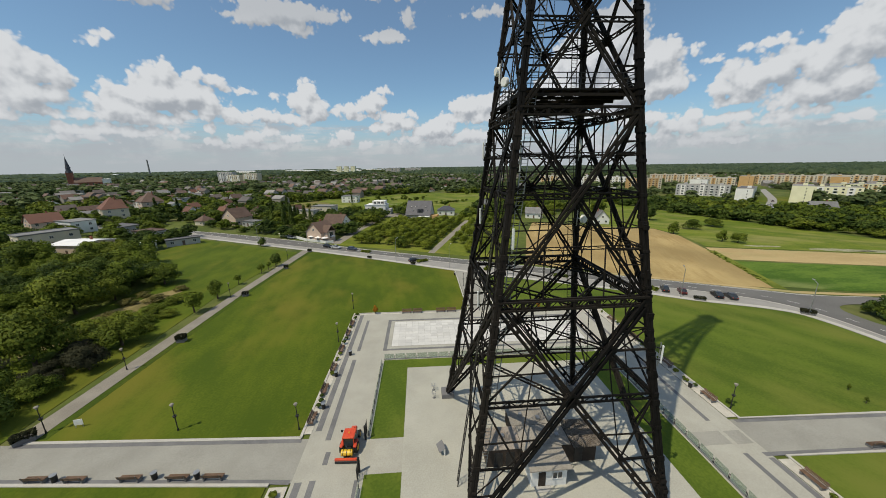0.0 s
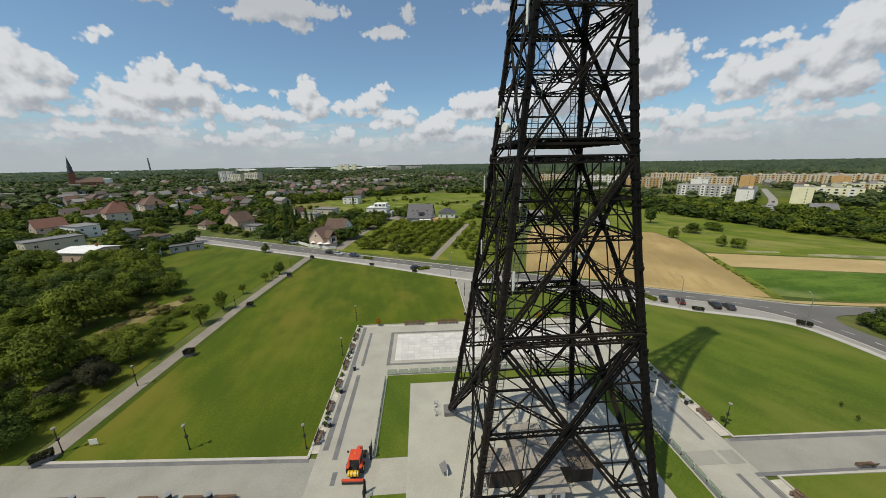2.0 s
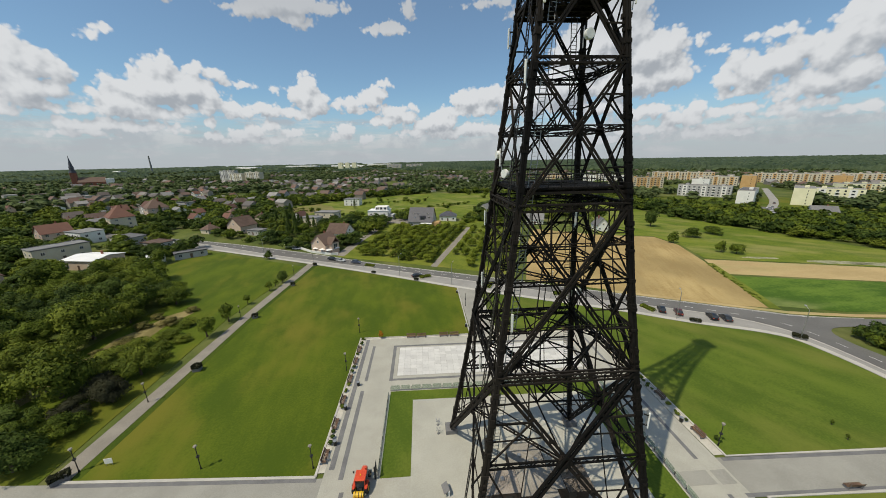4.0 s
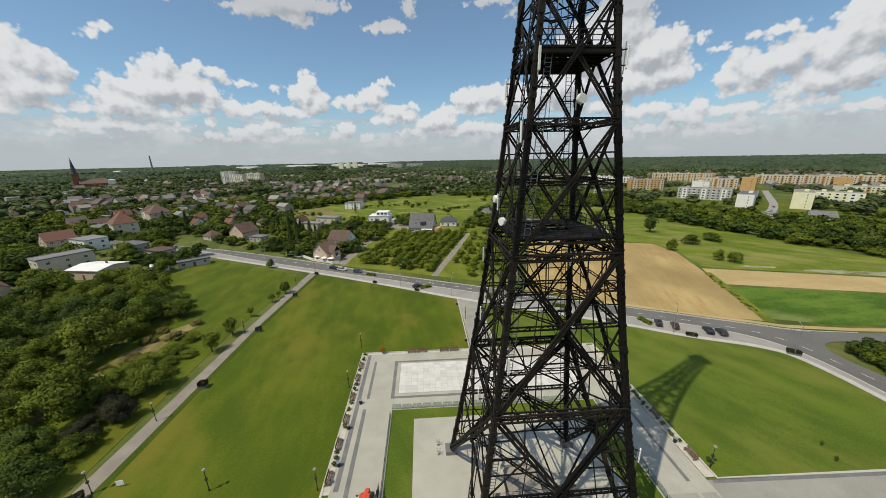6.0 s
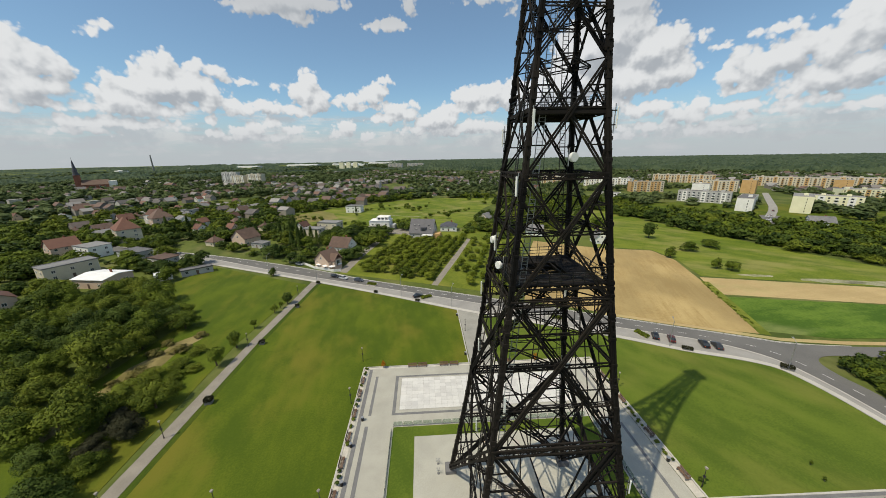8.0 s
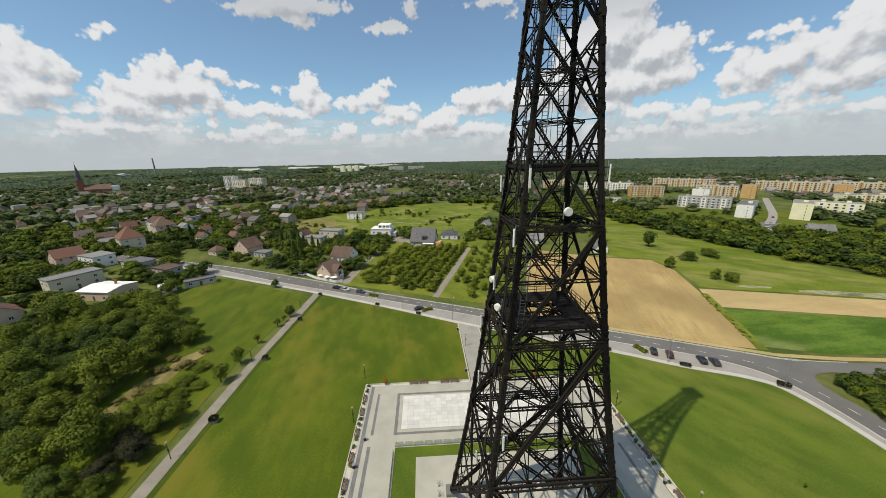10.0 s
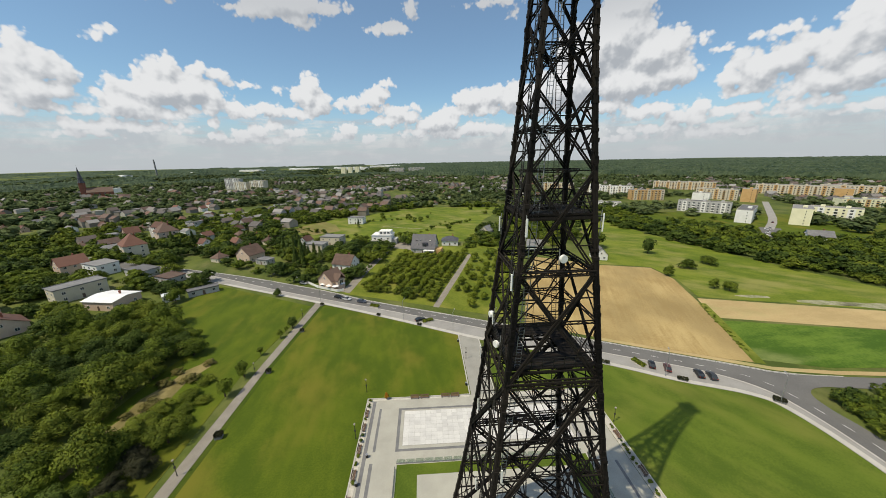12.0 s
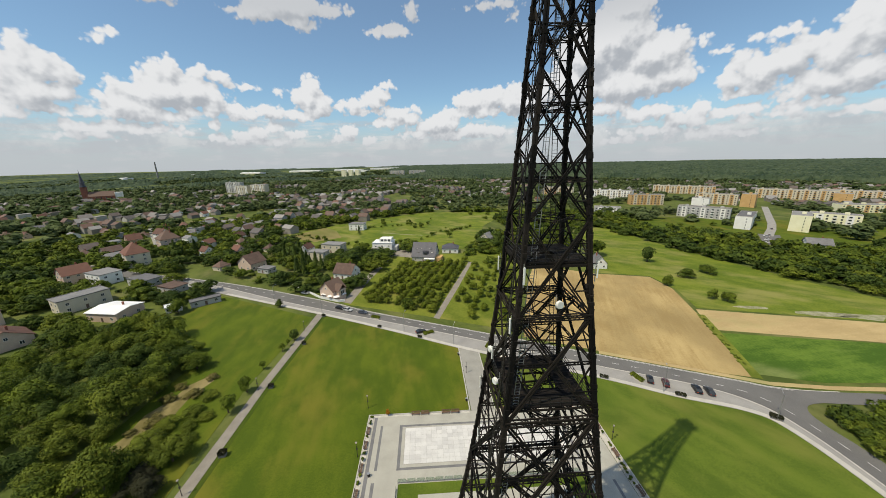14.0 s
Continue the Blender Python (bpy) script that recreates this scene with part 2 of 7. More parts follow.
def leaf_mat(name, dark, light, through_light=0.17, patch=0.12):
    """Leaves: every leaf its own shade, broad patches of colour over the crown, some light let through."""
    if name in MATS:
        return MATS[name]
    m = bpy.data.materials.new(name)
    m.use_nodes = True
    t = m.node_tree
    p = t.nodes["Principled BSDF"]
    geo = t.nodes.new("ShaderNodeNewGeometry")
    n = t.nodes.new("ShaderNodeTexNoise")
    n.inputs["Scale"].default_value, n.inputs["Detail"].default_value = patch, 3
    t.links.new(geo.outputs["Position"], n.inputs[0])
    f = math_node(t, "ADD", math_node(t, "MULTIPLY", geo.outputs["Random Per Island"], 0.5), math_node(t, "MULTIPLY", smooth(t, n.outputs[0], 0.35, 0.65), 0.5))
    c = mix_colour(t, f, dark, light)
    t.links.new(c, p.inputs["Base Color"])
    p.inputs["Roughness"].default_value, p.inputs["Specular IOR Level"].default_value = 0.7, 0.12
    tr = t.nodes.new("ShaderNodeBsdfTranslucent")
    t.links.new(c, tr.inputs[0])
    mixer = t.nodes.new("ShaderNodeMixShader")
    mixer.inputs[0].default_value = through_light
    t.links.new(p.outputs[0], mixer.inputs[1])
    t.links.new(tr.outputs[0], mixer.inputs[2])
    t.links.new(mixer.outputs[0], t.nodes["Material Output"].inputs[0])
    MATS[name] = m
    return m


def field_mat(name, low, high, worn, stripe_axis=0, stripe=0.35, worn_at=0.58, fine=3.0, rowed=0.34):
    """Grass or stubble: two greens, mown or sown stripes along one axis, and worn patches."""
    m = bpy.data.materials.new(name)
    m.use_nodes = True
    t = m.node_tree
    p = t.nodes["Principled BSDF"]
    geo = t.nodes.new("ShaderNodeNewGeometry")

    def noise_of(scale, stretch, detail=4):
        mp = t.nodes.new("ShaderNodeMapping")
        mp.vector_type = "TEXTURE"
        mp.inputs["Scale"].default_value = tuple(1 / s for s in stretch)
        mp.inputs["Rotation"].default_value = (0, 0, radians(stripe_axis))
        t.links.new(geo.outputs["Position"], mp.inputs[0])
        n = t.nodes.new("ShaderNodeTexNoise")
        n.inputs["Scale"].default_value, n.inputs["Detail"].default_value = scale, detail
        t.links.new(mp.outputs[0], n.inputs[0])
        return n.outputs[0]

    rows = noise_of(stripe, (1, 0.06, 1), 3)
    broad = noise_of(0.06, (1, 0.6, 1), 5)
    grain = noise_of(fine, (1, 1, 1), 5)
    tufts = noise_of(0.2, (1, 0.5, 1), 6)
    rest = (1 - rowed) / 3
    f = math_node(t, "ADD", math_node(t, "MULTIPLY", rows, rowed), math_node(t, "ADD", math_node(t, "MULTIPLY", broad, rest * 1.2), math_node(t, "ADD", math_node(t, "MULTIPLY", tufts, rest), math_node(t, "MULTIPLY", grain, rest * 0.8))))
    c = mix_colour(t, smooth(t, f, 0.40, 0.60), low, high)
    dry = math_node(t, "ADD", math_node(t, "MULTIPLY", noise_of(0.045, (1.2, 0.7, 1), 6), 0.72), math_node(t, "ADD", math_node(t, "MULTIPLY", tufts, 0.28 - 0.5 * rowed), math_node(t, "MULTIPLY", rows, 0.5 * rowed)))
    c = mix_colour(t, math_node(t, "MULTIPLY", smooth(t, dry, worn_at - 0.09, worn_at + 0.11), 0.6), c, worn)
    t.links.new(c, p.inputs["Base Color"])
    p.inputs["Roughness"].default_value, p.inputs["Specular IOR Level"].default_value = 0.9, 0.15
    bn = t.nodes.new("ShaderNodeBump")
    bn.inputs["Strength"].default_value, bn.inputs["Distance"].default_value = 0.5, 0.06
    t.links.new(grain, bn.inputs["Height"])
    t.links.new(bn.outputs[0], p.inputs["Normal"])
    MATS[name] = m
    return m


M_LAWN = field_mat("lawn_grass", (0.052, 0.084, 0.006), (0.090, 0.122, 0.009), (0.165, 0.138, 0.022), 8, 0.55, 0.56, rowed=0.07)
M_LAWN_R = field_mat("lawn_grass_fresh", (0.060, 0.098, 0.0105), (0.102, 0.144, 0.017), (0.158, 0.162, 0.034), 35, 0.35, 0.56, rowed=0.06)
M_MEADOW = field_mat("meadow_grass", (0.074, 0.116, 0.010), (0.150, 0.184, 0.022), (0.260, 0.235, 0.085), 60, 0.10, 0.56, 1.2, rowed=0.10)
M_GROUND = field_mat("rough_ground", (0.055, 0.080, 0.016), (0.110, 0.135, 0.030), (0.200, 0.175, 0.080), 20, 0.05, 0.58, 0.8)
M_STUBBLE = field_mat("wheat_stubble", (0.31, 0.220, 0.092), (0.44, 0.330, 0.150), (0.23, 0.17, 0.075), -22, 0.75, 0.50, 1.6, rowed=0.26)
M_TAN = field_mat("dry_crop", (0.36, 0.27, 0.13), (0.45, 0.34, 0.17), (0.22, 0.24, 0.09), 95, 0.4, 0.60, 1.6, rowed=0.2)
M_CROP = field_mat("green_crop", (0.046, 0.098, 0.010), (0.112, 0.180, 0.024), (0.24, 0.26, 0.10), 95, 0.5, 0.60, 1.4, rowed=0.16)
M_GARDEN = field_mat("garden_grass", (0.085, 0.118, 0.012), (0.165, 0.190, 0.026), (0.25, 0.215, 0.06), 30, 0.1, 0.60, 1.0)
M_PAVE = mat("concrete_paving", (0.315, 0.308, 0.266), (0.405, 0.397, 0.345), 0.25, 7, 0.9, 0.25)
M_PAVE_GREY = mat("grey_paving", (0.235, 0.23, 0.205), (0.32, 0.314, 0.28), 0.2, 7, 0.9, 0.25)
M_PAVE_WARM = mat("warm_paving", (0.330, 0.325, 0.280), (0.425, 0.418, 0.362), 0.18, 6, 0.9, 0.3)
M_STRIP = mat("dark_paving", (0.12, 0.12, 0.125), (0.19, 0.19, 0.19), 0.5, 9, 0.85, 0.2)
M_WHITE_TILE = mat("pale_granite", (0.47, 0.465, 0.45), (0.60, 0.595, 0.57), 0.4, 8, 0.7, 0.1, spread=0.22)
M_KERB = mat("kerb_concrete", (0.38, 0.365, 0.33), (0.49, 0.47, 0.43), 0.4, 8, 0.9, 0.2)
M_ASPHALT = mat("asphalt", (0.105, 0.103, 0.100), (0.155, 0.152, 0.147), 0.08, 5, 0.88, 0.2, stretch=(1, 1, 1))
M_PARK = mat("parking_paving", (0.24, 0.233, 0.22), (0.32, 0.312, 0.295), 0.2, 6, 0.9, 0.2)
M_LINE = mat("road_paint", (0.62, 0.62, 0.60), (0.78, 0.78, 0.76), 0.8, 9, 0.7, 0.1)
M_PATH = mat("path_gravel", (0.19, 0.172, 0.145), (0.28, 0.258, 0.22), 0.3, 8, 0.95, 0.35)
M_TIMBER = mat("tarred_larch", (0.0035, 0.0030, 0.0028), (0.017, 0.0138, 0.0112), 0.5, 6, 0.8, 0.5, stretch=(1, 1, 0.25), spread=0.7, spec=0.2)
M_BRASS = mat("dark_steel", (0.022, 0.022, 0.022), (0.045, 0.043, 0.040), 1.5, 12, 0.5, 0.1, metal=0.6)
M_GALV = mat("galvanised_steel", (0.30, 0.31, 0.32), (0.42, 0.43, 0.44), 1.5, 14, 0.45, 0.05, metal=0.7)
M_ANTENNA = mat("antenna_plastic", (0.66, 0.68, 0.66), (0.78, 0.79, 0.77), 0.8, 10, 0.45, 0.03)
M_CONCRETE = mat("cast_concrete", (0.30, 0.295, 0.28), (0.42, 0.41, 0.39), 0.7, 8, 0.9, 0.3)
M_WHITE = mat("white_render", (0.68, 0.68, 0.65), (0.80, 0.80, 0.77), 0.3, 6, 0.85, 0.1)
M_CREAM = mat("cream_render", (0.50, 0.45, 0.35), (0.62, 0.57, 0.45), 0.25, 6, 0.85, 0.1)
M_YELLOW = mat("pale_yellow_render", (0.70, 0.68, 0.46), (0.80, 0.78, 0.56), 0.2, 5, 0.85, 0.05)
M_ORANGE = mat("orange_render", (0.47, 0.29, 0.12), (0.57, 0.37, 0.17), 0.2, 5, 0.85, 0.05)
M_GREY = mat("grey_render", (0.36, 0.36, 0.36), (0.48, 0.48, 0.47), 0.25, 6, 0.85, 0.1)
M_PINK = mat("sandy_render", (0.50, 0.38, 0.30), (0.62, 0.49, 0.39), 0.4, 7, 0.85, 0.1)
M_BRICK = mat("red_brick", (0.20, 0.075, 0.05), (0.30, 0.12, 0.08), 0.3, 8, 0.9, 0.3)
M_ROOF_RED = mat("red_roof_tile", (0.095, 0.052, 0.040), (0.175, 0.088, 0.064), 0.4, 8, 0.8, 0.5, spread=0.4)
M_ROOF_BROWN = mat("brown_roof_tile", (0.085, 0.055, 0.043), (0.15, 0.10, 0.078), 0.4, 8, 0.8, 0.5, spread=0.4)
M_ROOF_GREY = mat("grey_roof_felt", (0.12, 0.12, 0.125), (0.22, 0.22, 0.22), 0.3, 7, 0.85, 0.3, spread=0.4)
M_ROOF_DARK = mat("anthracite_roof_tile", (0.050, 0.052, 0.065), (0.085, 0.088, 0.105), 0.4, 8, 0.55, 0.3)
M_ROOF_WHITE = mat("white_sheet_roof", (0.66, 0.67, 0.67), (0.80, 0.80, 0.80), 0.3, 7, 0.6, 0.1)
M_GLASS = mat("window_glass", (0.02, 0.025, 0.03), (0.05, 0.06, 0.07), 0.5, 3, 0.12, 0.0, spec=0.6)
M_FRAME = mat("window_frame_paint", (0.6, 0.6, 0.58), (0.75, 0.75, 0.73), 1, 9, 0.6, 0.0)
M_BARK = mat("bark", (0.05, 0.038, 0.028), (0.11, 0.085, 0.062), 2, 12, 0.95, 0.6)
M_LEAF = leaf_mat("leaf_green", (0.022, 0.044, 0.006), (0.150, 0.198, 0.022))
M_LEAF_DARK = leaf_mat("leaf_dark", (0.015, 0.034, 0.007), (0.092, 0.134, 0.024))
M_LEAF_LIGHT = leaf_mat("leaf_light", (0.042, 0.068, 0.008), (0.178, 0.214, 0.026))
M_LEAF_ORCHARD = leaf_mat("leaf_orchard", (0.090, 0.130, 0.012), (0.225, 0.265, 0.032), 0.3)
M_LEAF_PURPLE = leaf_mat("leaf_purple", (0.020, 0.022, 0.012), (0.052, 0.055, 0.028))
M_LEAF_DRY = leaf_mat("leaf_dry", (0.085, 0.082, 0.022), (0.200, 0.175, 0.058))
M_LEAF_ORANGE = leaf_mat("leaf_orange", (0.25, 0.11, 0.012), (0.42, 0.20, 0.02))
# far leaves paler and bluer: distance haze put into the leaf colour
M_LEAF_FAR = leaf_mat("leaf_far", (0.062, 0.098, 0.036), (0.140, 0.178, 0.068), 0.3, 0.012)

# ---- builders ----
from mathutils.geometry import tessellate_polygon

SLOPE = -0.0125


def gz(x, y=0.0):
    """Height of the ground: it falls gently towards +x over the site."""
    return SLOPE * max(-220.0, min(220.0, x))


def mesh_object(name, bm, material, parent=None, label=""):
    me = bpy.data.meshes.new(name)
    bm.to_mesh(me)
    bm.free()
    me.materials.append(material)
    ob = new(name, me)
    if parent is not None:
        ob.parent = parent
    if label:
        ob["label"] = label
    return ob


def part(name, bm, material, parent, label=""):
    return mesh_object(name, bm, material, parent, label)


def base(name, x, y, rz=0.0, z=None, label="", category="", group=""):
    """The Empty at a thing's foot."""
    ob = new(name)
    ob.empty_display_size = 0.2
    ob.matrix_basis = pose(x, y, gz(x, y) if z is None else z, 0, 0, rz)
    return tagged(ob, label, category, group)


def add_box(bm, lo, hi, m=None, bevel=0.0):
    x0, y0, z0 = lo
    x1, y1, z1 = hi
    vs = [bm.verts.new(p) for p in ((x0, y0, z0), (x1, y0, z0), (x1, y1, z0), (x0, y1, z0), (x0, y0, z1), (x1, y0, z1), (x1, y1, z1), (x0, y1, z1))]
    fs = [bm.faces.new([vs[i] for i in f]) for f in ((0, 3, 2, 1), (4, 5, 6, 7), (0, 1, 5, 4), (1, 2, 6, 5), (2, 3, 7, 6), (3, 0, 4, 7))]
    if bevel:
        edges = {e for f in fs for e in f.edges}
        out = bmesh.ops.bevel(bm, geom=list(edges), offset=bevel, segments=1, affect="EDGES")
        vs = list({v for f in out["faces"] for v in f.verts} | {v for v in vs if v.is_valid})
    if m is not None:
        for v in vs:
            v.co = m @ v.co
    return vs


def box(lo, hi, bevel=0.0):
    bm = bmesh.new()
    add_box(bm, lo, hi, None, bevel)
    return bm


def add_beam(bm, p, q, w, h, bevel=0.0):
    """A timber or bar from p to q, w wide and h high in section."""
    p, q = Vector(p), Vector(q)
    d = q - p
    m = Matrix.Translation(p) @ d.to_track_quat("X", "Z").to_matrix().to_4x4()
    return add_box(bm, (0, -w / 2, -h / 2), (d.length, w / 2, h / 2), m, bevel)


def add_tube(bm, p, q, r0, r1=None, n=8):
    p, q = Vector(p), Vector(q)
    d = q - p
    m = Matrix.Translation((p + q) / 2) @ d.to_track_quat("Z", "Y").to_matrix().to_4x4()
    bmesh.ops.create_cone(bm, cap_ends=True, segments=n, radius1=r0, radius2=r0 if r1 is None else r1, depth=d.length, matrix=m)


def tube(p, q, r0, r1=None, n=8):
    bm = bmesh.new()
    add_tube(bm, p, q, r0, r1, n)
    return bm


def sheet(name, outline, top, material, label="", category="", kind="structure", thick=0.05, parent=None):
    """A flat slab over the ground, its outline given in plan; top: its height over the ground."""
    bm = bmesh.new()
    up = [bm.verts.new((x, y, gz(x, y) + top)) for x, y in outline]
    dn = [bm.verts.new((x, y, gz(x, y) + top - thick)) for x, y in outline]
    n = len(outline)
    area = sum(outline[i][0] * outline[(i + 1) % n][1] - outline[(i + 1) % n][0] * outline[i][1] for i in range(n))
    if area < 0:
        up.reverse(), dn.reverse()
    flat = [Vector((v.co.x, v.co.y, 0)) for v in up]
    for tri in tessellate_polygon([flat]):
        a, b, c = (flat[i] for i in tri)
        bm.faces.new([up[i] for i in (tri if (b - a).cross(c - a).z > 0 else tri[::-1])])
    for i in range(n):
        j = (i + 1) % n
        bm.faces.new((up[i], dn[i], dn[j], up[j]))
    return tagged(mesh_object(name, bm, material, parent), label, category, "", kind)


def ribbon(name, line, width, top, material, label="", category="", kind="structure", thick=0.05, side=0.0):
    """A strip of even width along a line in plan; side moves it off the line."""
    pts = [Vector((x, y)) for x, y in line]
    left, right = [], []
    for i, p in enumerate(pts):
        d = (pts[min(i + 1, len(pts) - 1)] - pts[max(i - 1, 0)]).normalized()
        nrm = Vector((-d.y, d.x))
        left.append(p + nrm * (side + width / 2))
        right.append(p + nrm * (side - width / 2))
    bm = bmesh.new()
    rows = []
    for a, b in zip(left, right):
        za, zb = gz(*a) + top, gz(*b) + top
        rows.append([bm.verts.new((a.x, a.y, za)), bm.verts.new((b.x, b.y, zb)), bm.verts.new((a.x, a.y, za - thick)), bm.verts.new((b.x, b.y, zb - thick))])
    for r, s in zip(rows, rows[1:]):
        bm.faces.new((r[0], r[1], s[1], s[0]))
        bm.faces.new((r[2], r[0], s[0], s[2]))
        bm.faces.new((r[1], r[3], s[3], s[1]))
    for r, flip in ((rows[0], 0), (rows[-1], 1)):
        f = (r[0], r[2], r[3], r[1])
        bm.faces.new(f[::-1] if flip else f)
    return tagged(mesh_object(name, bm, material), label, category, "", kind)


def rect(x0, y0, x1, y1):
    return [(x0, y0), (x1, y0), (x1, y1), (x0, y1)]


def inside(x, y, poly):
    hit = False
    for (x0, y0), (x1, y1) in zip(poly, poly[1:] + poly[:1]):
        if (y0 > y) != (y1 > y) and x < (x1 - x0) * (y - y0) / (y1 - y0) + x0:
            hit = not hit
    return hit


def curve_line(points, steps=6):
    """A smooth line through points in plan (Catmull-Rom)."""
    pts = [Vector(p) for p in points]
    pts = [2 * pts[0] - pts[1], *pts, 2 * pts[-1] - pts[-2]]
    out = []
    for a, b, c, d in zip(pts, pts[1:], pts[2:], pts[3:]):
        for k in range(steps):
            t = k / steps
            out.append(tuple(0.5 * (2 * b + (c - a) * t + (2 * a - 5 * b + 4 * c - d) * t * t + (3 * b - a - 3 * c + d) * t ** 3)))
    return out + [tuple(pts[-2])]


# ---- ground, roads, paving ----
def make_ground():
    """One sheet to the horizon, finer near the site, with low swells far off."""
    def lines(a, b):
        near = list(np.linspace(-260, 260, 53))
        far = [260 * (4900 / 260) ** (k / 26) for k in range(1, 27)]
        return [-f for f in reversed(far)] + near + far
    xs, ys = lines(0, 0), lines(0, 0)
    nx, ny = len(xs), len(ys)
    verts, faces = [], []
    for y in ys:
        for x in xs:
            r = math.hypot(x, y)
            k = min(1.0, max(0.0, (r - 500) / 1500))
            z = gz(x, y) * (1 - k) - 0.12 + k * 9 * noise.noise(Vector((x / 900, y / 900, 3.1)))
            verts.append((x, y, z))
    for j in range(ny - 1):
        for i in range(nx - 1):
            a = j * nx + i
            faces.append((a, a + 1, a + nx + 1, a + nx))
    me = bpy.data.meshes.new("ground")
    me.from_pydata(verts, [], faces)
    me.materials.append(M_GROUND)
    tagged(new("ground", me), "rough grassy ground running out to the horizon", "ground", "", "structure")


make_ground()

ROAD_NEAR = [(-270, 231), (-188, 195), (-133.5, 181), (-67.4, 147.5), (-13.6, 122.7), (21.9, 105.9), (56.7, 88.3), (80, 77.8), (91, 69.5), (94.6, 60), (94.5, 43), (91, 15), (86, -20)]
ROAD_FAR = [(-272, 239), (-188, 203.5), (-114.6, 177.7), (-55.4, 150.9), (-24.8, 134.1), (23.1, 112.1), (60.1, 94.6), (94.9, 78.6), (104.4, 74.3), (120.4, 71.2), (170, 66), (230, 62)]
ROAD_RIGHT = [(230, 56), (170, 60), (122, 66), (109, 67.6), (103.2, 65.6), (101.6, 60), (101.9, 49.4), (98.5, 15), (94, -20)]
near_line, far_line, right_line = curve_line(ROAD_NEAR), curve_line(ROAD_FAR), curve_line(ROAD_RIGHT)
sheet("road", near_line[::-1] + far_line + right_line, 0.0, M_ASPHALT, "grey asphalt road bending past the park", "road")
KERB_NEAR = [(-160, 187), (-105.1, 160.5), (-47.3, 133.1), (-13.1, 115.6), (14.6, 100.6), (53.6, 82.4), (71.3, 72.8), (86, 66.2), (90.6, 60), (91.4, 43), (88, 15), (83, -20)]
kerb_line = curve_line(KERB_NEAR)
sheet("pavement_road", kerb_line + near_line[:5:-1], 0.03, M_PARK, "grey paved footway and parking bays along the road", "pavement")
ribbon("kerb_road", near_line[6:], 0.35, 0.09, M_KERB, "pale concrete kerb along the road", "kerb")
ribbon("kerb_far", far_line[:-12], 0.3, 0.08, M_KERB, "pale concrete kerb on the road's far side", "kerb", side=0.1)
ribbon("footway_edge", kerb_line[6:], 1.5, 0.06, M_KERB, "pale slab footway beside the lawns", "pavement", side=0.9)

# lawns
LAWN_L = [(-50.3, 37.4), (-16.6, 35.6), (-16.6, 71.9), (10.8, 71.9), (10.9, 103.0), (-13.1, 115.6), (-46.2, 132.6), (-49.5, 87)]
sheet("lawn_main", LAWN_L, -0.03, M_LAWN, "large mown lawn with faint stripes and dry patches", "lawn")
LAWN_R = [(43.8, 34.5), (66, 33.9), (90.6, 33.2)] + [p for p in kerb_line if p[0] > 18 and p[1] > 33.2][::-1] + [(18.2, 72), (43.8, 72)]
sheet("lawn_east", LAWN_R, -0.03, M_LAWN_R, "bright green mown lawn beside the paved square", "lawn")
sheet("lawn_west_near", [(-60, 32.2), (-45, 31.0), (-18.0, 29.0), (-18.0, 5), (-60, 5)], -0.02, M_LAWN, "mown lawn beside the paved way", "lawn")
sheet("lawn_east_near", [(43.9, 28.2), (60, 27.8), (88, 27), (83, 0), (43.9, 0)], -0.02, M_LAWN_R, "mown lawn with a bench and shrubs at its edge", "lawn")
sheet("lawn_path_west", [(-54.3, 30), (-56.0, 85), (-51.0, 131), (-105.1, 158.6), (-112, 132), (-80, 104), (-82, 60), (-76, 30)], -0.04, M_LAWN, "grass verge and lawn west of the footpath", "lawn")

# paved square round the tower
TX, TY = 13.3, 32.2
sheet("pavement_square", rect(-15.4, 8, 42.0, 71.6), 0.0, M_PAVE, "light grey concrete paving of the square", "pavement", thick=0.1)
sheet("pavement_west", [(-53.5, 37.0), (-15.4, 35.2), (-15.4, 29.2), (-45, 31.3), (-60, 32.4), (-60, 37.4)], -0.005, M_PAVE_GREY, "wide grey paved way towards the footpath", "pavement", thick=0.1)
sheet("pavement_east", [(42.0, 34.2), (66, 33.6), (92, 33.0), (92, 27.4), (60, 28.2), (42.0, 28.8)], -0.005, M_PAVE_GREY, "wide grey paved way towards the road", "pavement", thick=0.1)
sheet("pavement_north", [(11.3, 71.6), (17.6, 71.6), (18.0, 99.3), (11.3, 102.6)], 0.0, M_PAVE_GREY, "paved walk between lawns to the road", "pavement", thick=0.1)
sheet("footpath", [(-53.6, 37.4), (-50.7, 37.3), (-49.9, 87), (-46.8, 132.8), (-49.9, 134.2), (-52.4, 87)], 0.0, M_PATH, "long pale gravel footpath beside the lawn", "path")
sheet("tower_court", rect(-3.1, 14.9, 28.9, 49.5), 0.02, M_PAVE_WARM, "pale worn paving under the tower", "pavement", thick=0.1)
sheet("grass_ring_north", rect(-7.4, 49.5, 33.4, 52.0), 0.03, M_LAWN_R, "green grass strip inside the railing", "lawn")
sheet("grass_ring_west", rect(-7.4, 34.6, -3.1, 49.5), 0.03, M_LAWN_R, "green grass strip inside the railing", "lawn")
sheet("grass_ring_southwest", rect(-7.4, 10, -3.1, 29.6), 0.03, M_LAWN_R, "green grass strip inside the railing", "lawn")
sheet("grass_ring_east", rect(28.9, 10, 33.4, 49.5), 0.03, M_LAWN_R, "green grass strip inside the railing", "lawn")
